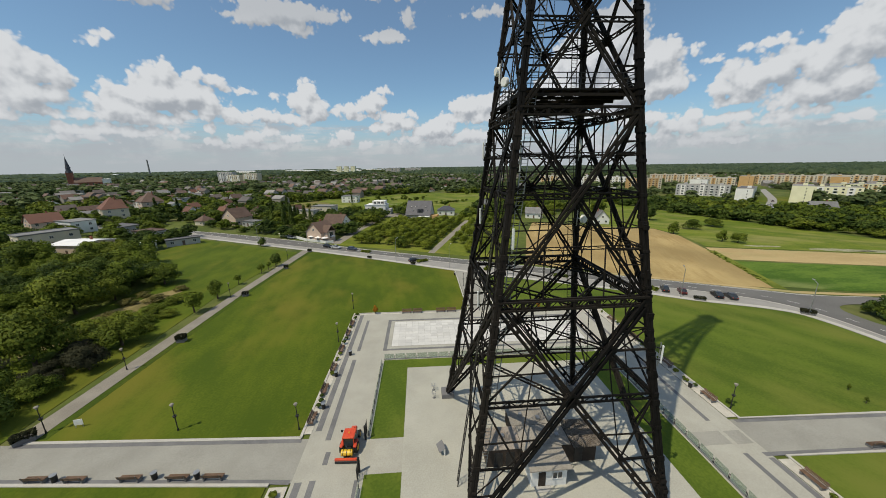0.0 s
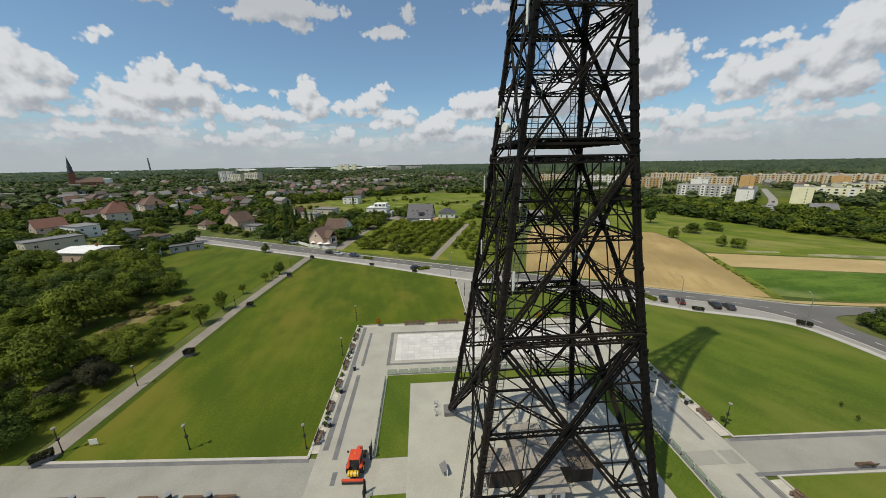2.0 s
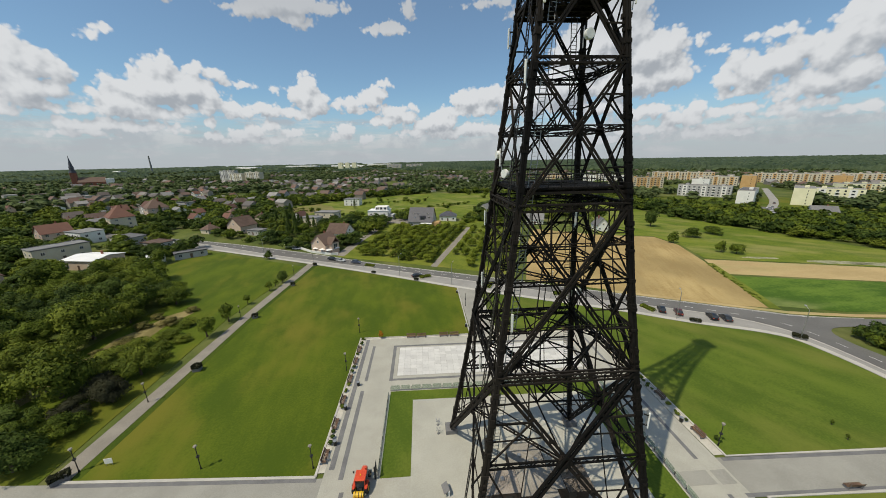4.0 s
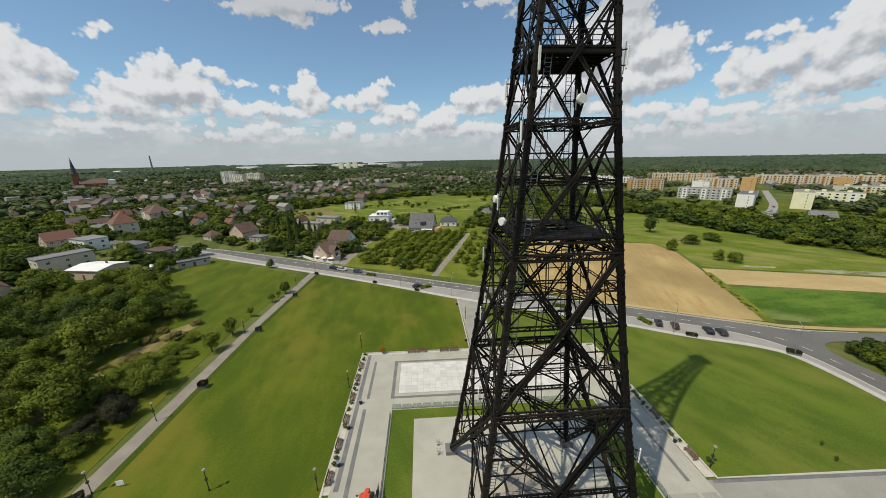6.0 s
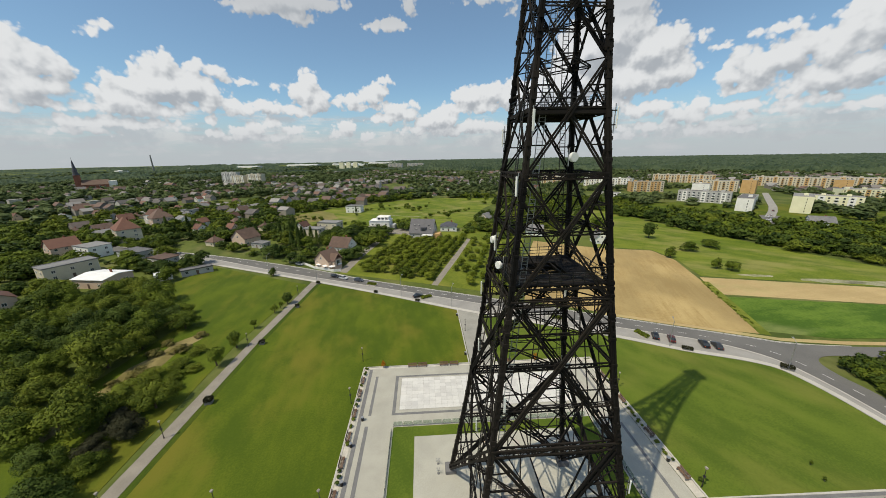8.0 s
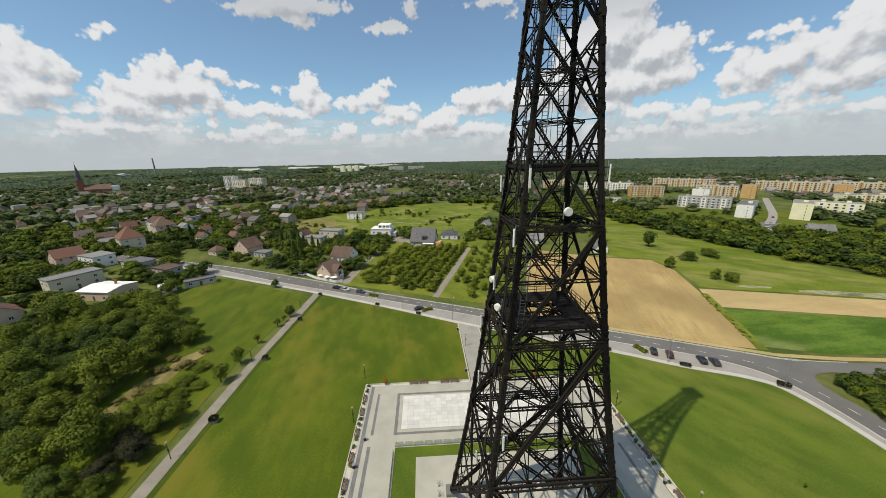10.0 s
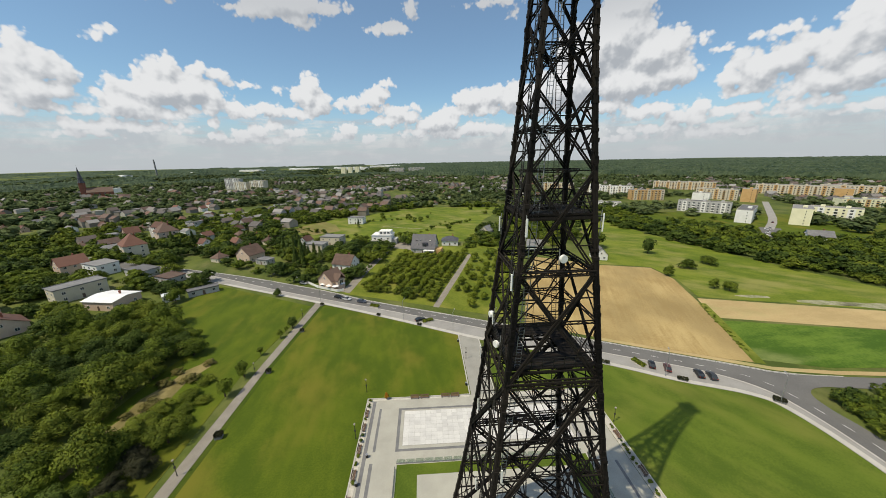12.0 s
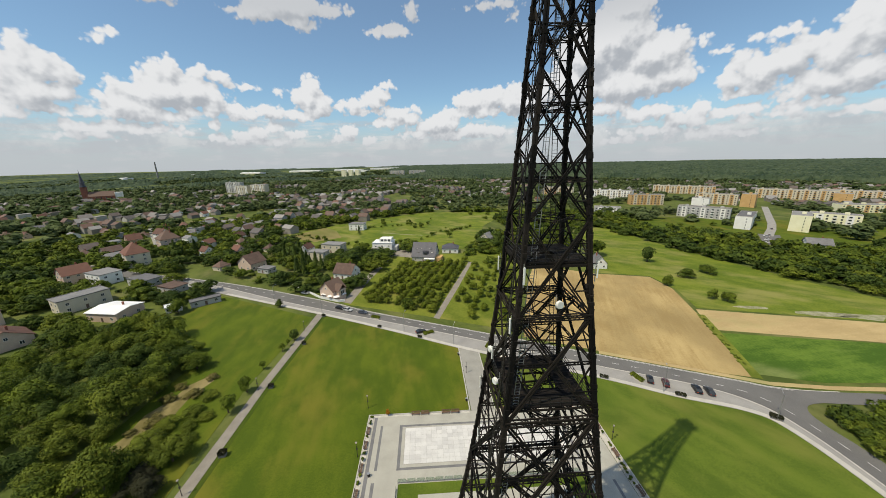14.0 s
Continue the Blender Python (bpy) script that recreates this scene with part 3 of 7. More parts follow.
for i, r in enumerate(((-14.9, 36.4, -14.1, 70.8), (-12.95, 55.4, -12.35, 68.0), (-13.2, 34.8, -12.5, 52.6), (-13.4, 22, -12.7, 29.3), (-8.4, 12, -8.0, 29), (-15.0, 12, -14.2, 29.2),
                       (38.7, 34.2, 39.3, 50), (38.7, 12, 39.3, 29), (38.7, 55.4, 39.3, 68), (41.2, 12, 41.9, 28.2), (-12.6, 31.2, -12.0, 33.0),
                       (-8.0, 55.2, -7.3, 67.9), (33.9, 55.2, 34.6, 67.9), (-7.3, 67.3, 33.9, 67.9), (-7.3, 55.2, 33.9, 55.8))):
    sheet("paving_strip", rect(*r), 0.012, M_STRIP, "dark grey strip of paving stones in the square", "paving", thick=0.02)
sheet("pavement_plate", rect(34.6, 30.4, 38.8, 32.5), 0.012, M_PAVE_GREY, "grey square of darker paving", "paving", thick=0.02)
sheet("pavement_plate_small", rect(39.4, 30.3, 41.6, 32.4), 0.012, M_PAVE_GREY, "grey square of darker paving", "paving", thick=0.02)
# kerbs round the lawns and beds
for i, (line, w) in enumerate(((([(-53.0, 37.25), (-16.4, 35.4)]), 0.4), (([(-16.5, 35.4), (-16.5, 71.8), (10.9, 71.8), (11.1, 103)]), 0.35), (([(43.8, 72), (43.8, 34.35), (66, 33.75), (91, 33.1)]), 0.35),
                               (([(-60, 32.2), (-45, 31.1), (-17.8, 29.1)]), 0.35), (([(43.8, 5), (43.8, 28.3), (60, 27.9), (91, 27.1)]), 0.35), (([(18.0, 99.5), (17.9, 71.8), (43.8, 71.8)]), 0.35))):
    ribbon("kerb_lawn", line, w, 0.10, M_KERB, "pale concrete kerb edging the lawn", "kerb", thick=0.15)
for line in ([(-52.6, 36.75), (-16.2, 34.95)], [(42.7, 33.9), (66, 33.3), (91, 32.7)], [(-60, 32.7), (-45, 31.5), (-17.6, 29.5), (-15.6, 29.3)], [(41.2, 28.7), (60, 28.3), (91, 27.5)]):
    ribbon("drain_strip", line, 0.55, 0.008, M_STRIP, "dark paved gutter along the kerb", "paving", thick=0.02)

# fields beyond the road
sheet("field_stubble", [(37.5, 108.5), (61.5, 97.0), (95, 81.8), (101.8, 79.5), (110, 98), (119.2, 118.8), (131, 150), (131, 168), (103, 176), (71, 196), (55, 160)], -0.05, M_STUBBLE, "cut golden wheat field", "field")
sheet("field_tan", [(123.3, 126), (114.5, 108.3), (170, 94.5), (240, 84), (300, 78), (300, 90), (240, 98), (190, 108)], -0.05, M_TAN, "narrow dry tan field strip", "field")
sheet("field_crop", [(113.5, 106), (104, 81), (121, 75.5), (240, 66), (300, 62), (300, 77), (240, 83), (170, 93.5)], -0.05, M_CROP, "bright green crop field", "field")
sheet("meadow_east", [(125, 127.5), (190, 109.5), (240, 99.5), (300, 92), (300, 110), (224, 124), (211, 157), (194, 222), (182, 312), (150, 300), (126, 226), (112, 200), (104, 178), (132, 169.5), (132.5, 150)], -0.05, M_MEADOW, "open green meadow with bushes", "field")
sheet("meadow_north", [(-140, 292), (-95, 262), (-62, 250), (-45, 246), (40, 240), (62, 330), (112, 420), (0, 430), (-100, 345)], -0.06, M_MEADOW, "green meadow behind the new houses", "field")
sheet("orchard_ground", [(-40, 144), (2.1, 127.5), (33, 114), (48, 150), (66, 200), (45, 250), (25, 225), (-22, 232)], -0.05, M_GARDEN, "grass under the orchard rows", "field")
sheet("orchard_lane", [(2.6, 126.6), (5.2, 125.6), (18, 163), (31.5, 205), (29, 205.5), (15, 164)], -0.02, M_PATH, "pale dirt lane through the orchard", "path")
sheet("house_drive", [(-41.5, 146.5), (-37, 144.2), (-33, 175), (-22.5, 229), (-26, 232), (-37.2, 176)], -0.02, M_PATH, "pale dirt drive up to the new house", "path")
sheet("drive_yard", [(-26, 226), (-10, 219), (-6, 236), (-22, 242)], -0.02, M_PATH, "pale building yard of sand", "path")
sheet("estate_green", [(205, 300), (290, 240), (420, 190), (560, 240), (460, 300), (330, 335), (250, 370)], -0.06, M_LAWN, "mown green between the apartment blocks", "lawn")

# a darker green band along the footpath's lawn side
ribbon("lawn_edge", [(-50.0, 37.6), (-49.2, 87), (-46.0, 132.2)], 1.3, -0.012, field_mat("path_edge_grass", (0.030, 0.056, 0.005), (0.060, 0.090, 0.008), (0.11, 0.10, 0.02), 0, 0.4, 0.6, rowed=0.1), "strip of darker grass beside the footpath", "lawn")

# ---- the timber radio tower ----
HALF = [(0, 9.96), (10, 8.51), (20, 7.17), (30, 5.97), (40, 4.92), (55, 3.52), (70, 2.47), (85, 1.66), (110, 1.05)]
LEVELS = [0.0, 22.5, 38.7, 50.7, 60.6, 67.8, 74.4, 80.6, 86.5, 92.2, 97.6, 102.6, 107.2, 110.0]
TZ = gz(TX, TY)


def half(z):
    for (z0, a), (z1, b) in zip(HALF, HALF[1:]):
        if z <= z1:
            return a + (b - a) * (z - z0) / (z1 - z0)
    return HALF[-1][1]


def make_tower():
    tower = base("radio_tower", TX, TY, 0, TZ, "tall dark tarred timber lattice radio tower with antennas", "tower")

    def at(fx, fy, z):
        s = half(z)
        return Vector((fx * s, fy * s, z))

    rng = random.Random(17)

    def add_truss(bm, p, q, side, gap, w, h, step, lace):
        """Two parallel timbers with thin boards laced between them."""
        p, q = Vector(p), Vector(q)
        d = (q - p).normalized()
        off = (side - d * side.dot(d)).normalized() * gap / 2
        add_beam(bm, p + off, q + off, w, h)
        add_beam(bm, p - off, q - off, w, h)
        n = max(2, int((q - p).length / step))
        for k in range(n):
            a, b = p + (q - p) * (k / n), p + (q - p) * ((k + 1) / n)
            s = 1 if k % 2 else -1
            add_beam(bm, a + off * s, b - off * s, lace, lace)
            if k % 3 == 0:
                add_beam(bm, a - off * 1.15, a + off * 1.15, lace * 1.5, w * 1.3)

    def add_pair(bm, p, q, side, gap, w, h, step):
        """Two parallel timbers with packing blocks between them."""
        p, q = Vector(p), Vector(q)
        d = (q - p).normalized()
        off = (side - d * side.dot(d)).normalized() * gap / 2
        add_beam(bm, p + off, q + off, w, h)
        add_beam(bm, p - off, q - off, w, h)
        n = max(2, int((q - p).length / step))
        for k in range(n + 1):
            c = p + (q - p) * min(1.0, max(0.0, (k + rng.uniform(-0.25, 0.25)) / n))
            add_beam(bm, c - off * 1.1, c + off * 1.1, h * 1.1, w * 1.1)

    corners = [(-1, 1), (-1, -1), (1, -1), (1, 1)]
    faces = list(zip(corners, corners[1:] + corners[:1]))
    # legs: four timbers bundled by collars, panel by panel
    for fx, fy in corners:
        foot = bmesh.new()
        add_box(foot, (fx * 9.96 - 0.95, fy * 9.96 - 0.95, -1.2), (fx * 9.96 + 0.95, fy * 9.96 + 0.95, 0.9), None, 0.08)
        part("footing", foot, M_STRIP, tower, "dark grey stone footing under a leg")
        for z0, z1 in zip(LEVELS, LEVELS[1:]):
            bm = bmesh.new()
            zs = []
            m = max(3, int((z1 - z0) / 2.6))
            for j in range(m):
                c = z0 + (z1 - z0) * (j + 0.5) / m
                c += rng.uniform(-0.45, 0.45)
                e = rng.uniform(0.10, 0.34)
                zs += [(c - e - 0.01, 0), (c - e, 1), (c + e, 1), (c + e + 0.01, 0)]
            rings = []
            for z, collar in [(max(z0, 0.6), 0), *[q for q in zs if q[0] > 0.6], (z1, 0)]:
                g = (0.295 - 0.0012 * z) * (1.16 + rng.uniform(-0.04, 0.06) if collar else 1.0 + rng.uniform(-0.02, 0.02))
                k = 0.0 if collar else 0.06
                p = at(fx, fy, z)
                ring = []
                for ux, uy in ((1, 0), (0, 1), (-1, 0), (0, -1)):
                    for e, inset in ((-1, 0), (-0.16, 0), (-0.10, k), (0.10, k), (0.16, 0)):
                        ring.append(bm.verts.new((p.x + g * ux - inset * ux - uy * e * g, p.y + g * uy - inset * uy + ux * e * g, p.z)))
                rings.append(ring)
            for r0, r1 in zip(rings, rings[1:]):
                for i in range(len(r0)):
                    bm.faces.new((r0[i], r0[(i + 1) % len(r0)], r1[(i + 1) % len(r0)], r1[i]))
            bm.faces.new(rings[0][::-1]), bm.faces.new(rings[-1])
            # ends of boards and bolted cleats standing out of the bundle
            for _ in range(int((z1 - z0) / 0.9)):
                z = rng.uniform(max(z0, 1.0), z1)
                g = 0.295 - 0.0012 * z
                p, e = at(fx, fy, z), rng.uniform(0.05, 0.16)
                if rng.random() < 0.5:
                    add_box(bm, (p.x - g - e, p.y - g * rng.uniform(0.3, 1.1), z - rng.uniform(0.06, 0.3)), (p.x + g + e * rng.random(), p.y + g * rng.uniform(0.2, 1.1), z + rng.uniform(0.06, 0.3)))
                else:
                    add_box(bm, (p.x - g * rng.uniform(0.3, 1.1), p.y - g - e, z - rng.uniform(0.06, 0.3)), (p.x + g * rng.uniform(0.2, 1.1), p.y + g + e * rng.random(), z + rng.uniform(0.06, 0.3)))
            part("leg", bm, M_TIMBER, tower)
    light = bmesh.new()
    for z0, z1 in zip(LEVELS, LEVELS[1:]):
        s0, s1 = half(z0), half(z1)
        hub_z = z0 + (z1 - z0) * s0 / (s0 + s1)
        thick = 0.075 + 0.014 * s0
        gap = 0.11 + 0.034 * s0
        for (ax, ay), (bx, by) in faces:
            a0, a1, b0, b1 = at(ax, ay, max(z0, 0.8)), at(ax, ay, z1), at(bx, by, max(z0, 0.8)), at(bx, by, z1)
            hub = (at(ax, ay, hub_z) + at(bx, by, hub_z)) / 2
            out = Vector((ax + bx, ay + by, 0)).normalized()
            along = Vector((bx - ax, by - ay, 0)).normalized()
            up = Vector((0, 0, 1))
            # crossed diagonals, each a pair of timbers
            for p, q, o in ((a0, b1, 0.14), (b0, a1, -0.14)):
                bm = bmesh.new()
                add_pair(bm, p + out * o, q + out * o, out.cross(q - p), gap * (1.25 if o > 0 and z0 == 0 else 1.0), thick * (1.2 if o > 0 and z0 == 0 else 0.95), thick * 1.3, 2.6)
                part("diagonal_brace", bm, M_TIMBER, tower)
            # hub of planks where they cross
            bm = bmesh.new()
            r = 0.16 + 0.058 * s0 if s0 > 4 else 0.10 + 0.05 * s0
            for turn in (0, 45, 90, 135):
                c, s = math.cos(radians(turn)), math.sin(radians(turn))
                v = (along * c + up * s) * r
                add_beam(bm, hub - v + out * 0.05, hub + v + out * 0.05, thick * 1.3, thick * 2.0)
            part("brace_hub", bm, M_TIMBER, tower)
            # level beams: at the hub and at the panel's head
            for zz, big in ((hub_z, 0.8), (z1, 1.15)) if s0 > 4.5 else ((hub_z, 0.9),):
                p, q = at(ax, ay, zz), at(bx, by, zz)
                bm = bmesh.new()
                for o in ((-0.22, 0.22) if big > 1 and s0 > 3.6 else (0.0,)):
                    add_truss(bm, p + out * o, q + out * o, up, (0.10 + 0.058 * s0) * big, 0.07 + 0.009 * s0, 0.07 + 0.010 * s0, 0.75, 0.06)
                part("level_beam", bm, M_TIMBER, tower)
            # light members between the diagonals and the legs
            for p, leg0, leg1 in ((a0, a0, a1), (b0, b0, b1)):
                for arm_end, f0 in ((p, 0.5), (a1 if p is a0 else b1, 0.5)):
                    mid = hub + (arm_end - hub) * f0
                    zl = mid.z
                    lx, ly = (ax, ay) if p is a0 else (bx, by)
                    bm = bmesh.new()
                    add_beam(bm, mid, at(lx, ly, zl), 0.07 + 0.009 * s0, 0.08 + 0.011 * s0)
                    part("strut", bm, M_TIMBER, tower)
                    if s0 > 2:
                        bm = bmesh.new()
                        add_beam(bm, mid, at(lx, ly, hub_z), 0.08 + 0.006 * s0, 0.09 + 0.006 * s0)
                        part("strut", bm, M_TIMBER, tower)
                    if s0 > 5.5:
                        bm = bmesh.new()
                        add_beam(bm, mid, at((ax + bx) * 0.5 + (lx - (ax + bx) * 0.5) * 0.5, (ay + by) * 0.5 + (ly - (ay + by) * 0.5) * 0.5, hub_z), 0.08, 0.10)
                        part("strut", bm, M_TIMBER, tower)
            # light lattice of boards filling the triangles between the main timbers
            if s0 > 5.5:
                bm = light
                w = 0.055 + 0.006 * s0
                for lx, ly, low, top in ((ax, ay, a0, a1), (bx, by, b0, b1)):
                    for end in (low, top):
                        last = None
                        for f in ((0.3, 0.72) if z0 == 0 else (0.3, 0.65)):
                            c = hub + (end - hub) * f
                            foot = at(lx, ly, c.z)
                            inner = c + out * -0.12
                            add_beam(bm, inner, foot, w, w)
                            if last is not None:
                                add_beam(bm, last, foot, w * 0.8, w * 0.8)
                            last = inner
                        zz = max(z0, 0.8) if end is low else z1
                        if zz > 2:
                            for f in ((0.55,) if z0 == 0 else (0.4, 0.75)):
                                c = hub + (end - hub) * f
                                g = (c - hub).dot(along) / max(half(zz), 0.1)
                                add_beam(bm, c, (at(ax, ay, zz) + at(bx, by, zz)) / 2 + along * g * half(zz), w, w)
                            c, e = hub + (end - hub) * 0.3, hub + (end - hub) * 0.78
                            add_beam(bm, c, Vector((e.x, e.y, zz)) + out * 0.05, w * 0.8, w * 0.8)
                for zz in (() if z0 != LEVELS[1] else (z0 + (hub_z - z0) * 0.52, hub_z + (z1 - hub_z) * 0.5)):
                    add_truss(bm, at(ax, ay, zz) - out * 0.2, at(bx, by, zz) - out * 0.2, up, 0.28, w * 0.8, w * 0.8, 1.1, 0.045)
        # ties across the inside, from the middle of the faces to the axis
        if s0 > 3.8:
            w = 0.06 + 0.008 * s0
            core, crown_z = Vector((0, 0, hub_z + 0.3)), Vector((0, 0, z1))
            for (ax, ay), (bx, by) in faces:
                mx, my = (ax + bx) / 2, (ay + by) / 2
                for p, q, k in ((at(mx, my, z1), core, 1.0), (at(mx, my, hub_z), core, 1.1), (at(ax, ay, z1), crown_z, 1.0)):
                    bm = bmesh.new()
                    add_beam(bm, p, q, w * k, w)
                    part("inner_tie", bm, M_TIMBER, tower)
        # plan bracing inside
        for zz in ((hub_z, z1) if s0 > 3.8 else (hub_z,)):
            for (ax, ay), (bx, by) in (((-1, 0), (0, 1)), ((0, 1), (1, 0)), ((1, 0), (0, -1)), ((0, -1), (-1, 0))):
                bm = bmesh.new()
                add_truss(bm, at(ax, ay, zz), at(bx, by, zz), Vector((0, 0, 1)), 0.10 + 0.03 * s0, 0.05 + 0.008 * s0, 0.05 + 0.008 * s0, 0.9, 0.05)
                part("plan_brace", bm, M_TIMBER, tower)
    tagged(part("light_lattice", light, M_TIMBER, tower, "thin dark boards bracing the lower storeys"), kind="stuff")
    # decks with railings
    for z, grow, well in ((40.4, 0.96, 0.42), (56.6, 1.02, 0.25), (109.6, 1.6, 0.3)):
        s = half(z) * grow
        rim = bmesh.new()
        for y in (-s, s):
            add_box(rim, (-s, y - 0.05, z - 0.12), (s, y + 0.05, z - 0.01))
        deck = part("deck", rim, M_TIMBER, tower, "dark plank deck")
        n = int(2 * s / 0.28)
        for k in range(n):
            y = -s + 2 * s * (k + 0.5) / n
            for x0, x1 in ((-s, -s * well), (s * well, s)) if abs(y) < s * well else ((-s, s),):
                part("plank", box((x0, y - 0.125, z), (x1, y + 0.125, z + 0.07)), M_TIMBER, deck)
        for k in range(7):
            x = -s + 2 * s * k / 6
            for p, q, h in (((x, -s, z - 0.16), (x, s, z - 0.16), 0.3), ((-s, x, z - 0.42), (s, x, z - 0.42), 0.22)):
                bm = bmesh.new()
                add_beam(bm, p, q, 0.16, h)
                part("deck_joist", bm, M_TIMBER, tower)
        bm = bmesh.new()
        for (ax, ay), (bx, by) in faces:
            p, q = Vector((ax * s, ay * s, z)), Vector((bx * s, by * s, z))
            for h in (0.4, 0.8, 1.2):
                add_beam(bm, p + Vector((0, 0, h)), q + Vector((0, 0, h)), 0.06, 0.06)
            m = max(3, int(2 * s / 1.1))
            for k in range(m):
                c = p + (q - p) * (k / m)
                add_beam(bm, c, c + Vector((0, 0, 1.2)), 0.06, 0.06)
        part("railing", bm, M_BRASS, tower, "dark railing round a deck")
    # ladders: two inside, in lengths with rungs
    for fx, fy, dx, dy, material, note in ((-1, -1, 0.75, 0.35, M_GALV, "pale steel ladder"), (1, 1, -0.9, -0.6, M_BRASS, "dark steel ladder")):
        for z0, z1 in zip(LEVELS[:-2], LEVELS[1:-1]):
            bm = bmesh.new()
            k0, k1 = 1 + z0 * 0.012, 1 + z1 * 0.012
            p, q = at(fx, fy, z0) + Vector((dx * k0, dy * k0, 0)), at(fx, fy, z1) + Vector((dx * k1, dy * k1, 0))
            side = Vector((0.28, 0, 0))
            add_beam(bm, p - side, q - side, 0.06, 0.07)
            add_beam(bm, p + side, q + side, 0.06, 0.07)
            n = int((z1 - z0) / 0.34)
            for k in range(1, n):
                c = p + (q - p) * (k / n)
                add_beam(bm, c - side, c + side, 0.035, 0.035)
            part("ladder", bm, material, tower, note)
    # cable tray of light lattice up the west face
    for z0, z1 in zip(LEVELS[:7], LEVELS[1:8]):
        bm = bmesh.new()
        p, q = at(-1, -0.45, max(z0, 0.1)) + Vector((-0.2, 0, 0)), at(-1, -0.45, z1) + Vector((-0.2, 0, 0))
        side = Vector((0, 0.34, 0))
        add_beam(bm, p - side, q - side, 0.07, 0.07)
        add_beam(bm, p + side, q + side, 0.07, 0.07)
        n = int((z1 - z0) / 0.8)
        for k in range(n):
            a, b = p + (q - p) * (k / n), p + (q - p) * ((k + 1) / n)
            add_beam(bm, a - side, b + side, 0.045, 0.045)
            add_beam(bm, a + side, a - side, 0.045, 0.045)
        part("cable_tray", bm, M_BRASS, tower, "dark lattice cable tray")
    # cables hanging inside
    for fx, fy, z0, z1 in ((-0.1, 0.2, 40, 100), (0.05, 0.3, 57, 104)):
        bm = tube(Vector((fx * half(z0), fy * half(z0), z0)), Vector((fx * half(z1), fy * half(z1), z1)), 0.025, None, 5)
        part("cable", bm, M_BRASS, tower)
    return tower


def make_panel_antenna(length=1.8):
    ob = base("panel_antenna", 0, 0, 0, 0, "slim white panel antenna clamped to the timber tower", "antenna", "panel antennas on the tower")
    part("radome", box((-0.11, -0.07, 0), (0.11, 0.07, length), 0.03), M_ANTENNA, ob)
    part("pole", tube((0, 0.2, -0.4), (0, 0.2, length + 0.3), 0.045), M_GALV, ob, "grey steel pole")
    for z in (0.3, length - 0.3):
        part("bracket", box((-0.06, 0.05, z - 0.05), (0.06, 0.5, z + 0.05)), M_BRASS, ob)
    return ob


def make_dish(r=0.42):
    ob = base("dish_antenna", 0, 0, 0, 0, "round white drum dish antenna clamped to the tower", "antenna", "dish antennas on the tower")
    bm = bmesh.new()
    bmesh.ops.create_cone(bm, cap_ends=True, segments=24, radius1=r, radius2=r * 0.96, depth=0.35, matrix=pose(0, -0.2, 0, 90, 0, 0))
    bmesh.ops.bevel(bm, geom=[e for e in bm.edges if len(e.link_faces) == 2 and e.calc_face_angle() > 1], offset=0.04, segments=2, affect="EDGES")
    part("drum", bm, M_ANTENNA, ob)
    part("mount", tube((0, 0.0, 0), (0, 0.5, 0), 0.07), M_GALV, ob, "grey steel mount")
    part("pole", tube((0, 0.5, -0.8), (0, 0.5, 0.8), 0.05), M_GALV, ob)
    return ob


make_tower()
panel = make_panel_antenna()


def on_tower(fx, fy, z, dx=0.0, dy=0.0):
    return TX + fx * half(z) + dx, TY + fy * half(z) + dy, TZ + z


PANELS = [(1, -1, 16.6, 0.75, -0.2, 60), (-1, 1, 35.2, -0.5, 0, -90), (-0.5, 0.4, 35.0, 0, -0.45, 0), (0.72, 0.5, 35.2, 0, -0.45, 0), (-1, 1, 28.0, -0.3, -2.6, -90), (-1, -1, 27.6, 0.6, -0.5, 0),
          (-1, -1, 54.6, 0.1, -0.6, 0), (-1, 1, 53.6, -0.6, -0.3, -90), (1, -1, 54.8, 0.7, -0.1, 60), (-1, -0.2, 20.0, -0.4, 0, -90), (-1, 0.4, 42.2, -0.4, 0, -90), (-1, -1, 49.0, -0.5, 0.3, -60), (-0.35, 0.8, 33.5, 0, -0.4, 0)]
for i, (fx, fy, z, dx, dy, rz) in enumerate(PANELS):
    m = pose(*on_tower(fx, fy, z, dx, dy), 0, 0, rz)
    if i == 0:
        panel.matrix_basis = m
    else:
        copy_thing(panel, m)
dish = make_dish()
DISHES = [(0.05, -1, 52.4, 0, -0.5, 10), (-1, -0.3, 41.6, -0.5, 0, -60), (-1, 0.5, 43.4, -0.5, 0, -80), (0.45, -0.2, 29.2, 0, -0.5, 30)]
for i, (fx, fy, z, dx, dy, rz) in enumerate(DISHES):
    m = pose(*on_tower(fx, fy, z, dx, dy), 0, 0, rz)
    if i == 0:
        dish.matrix_basis = m
    else:
        copy_thing(dish, m)

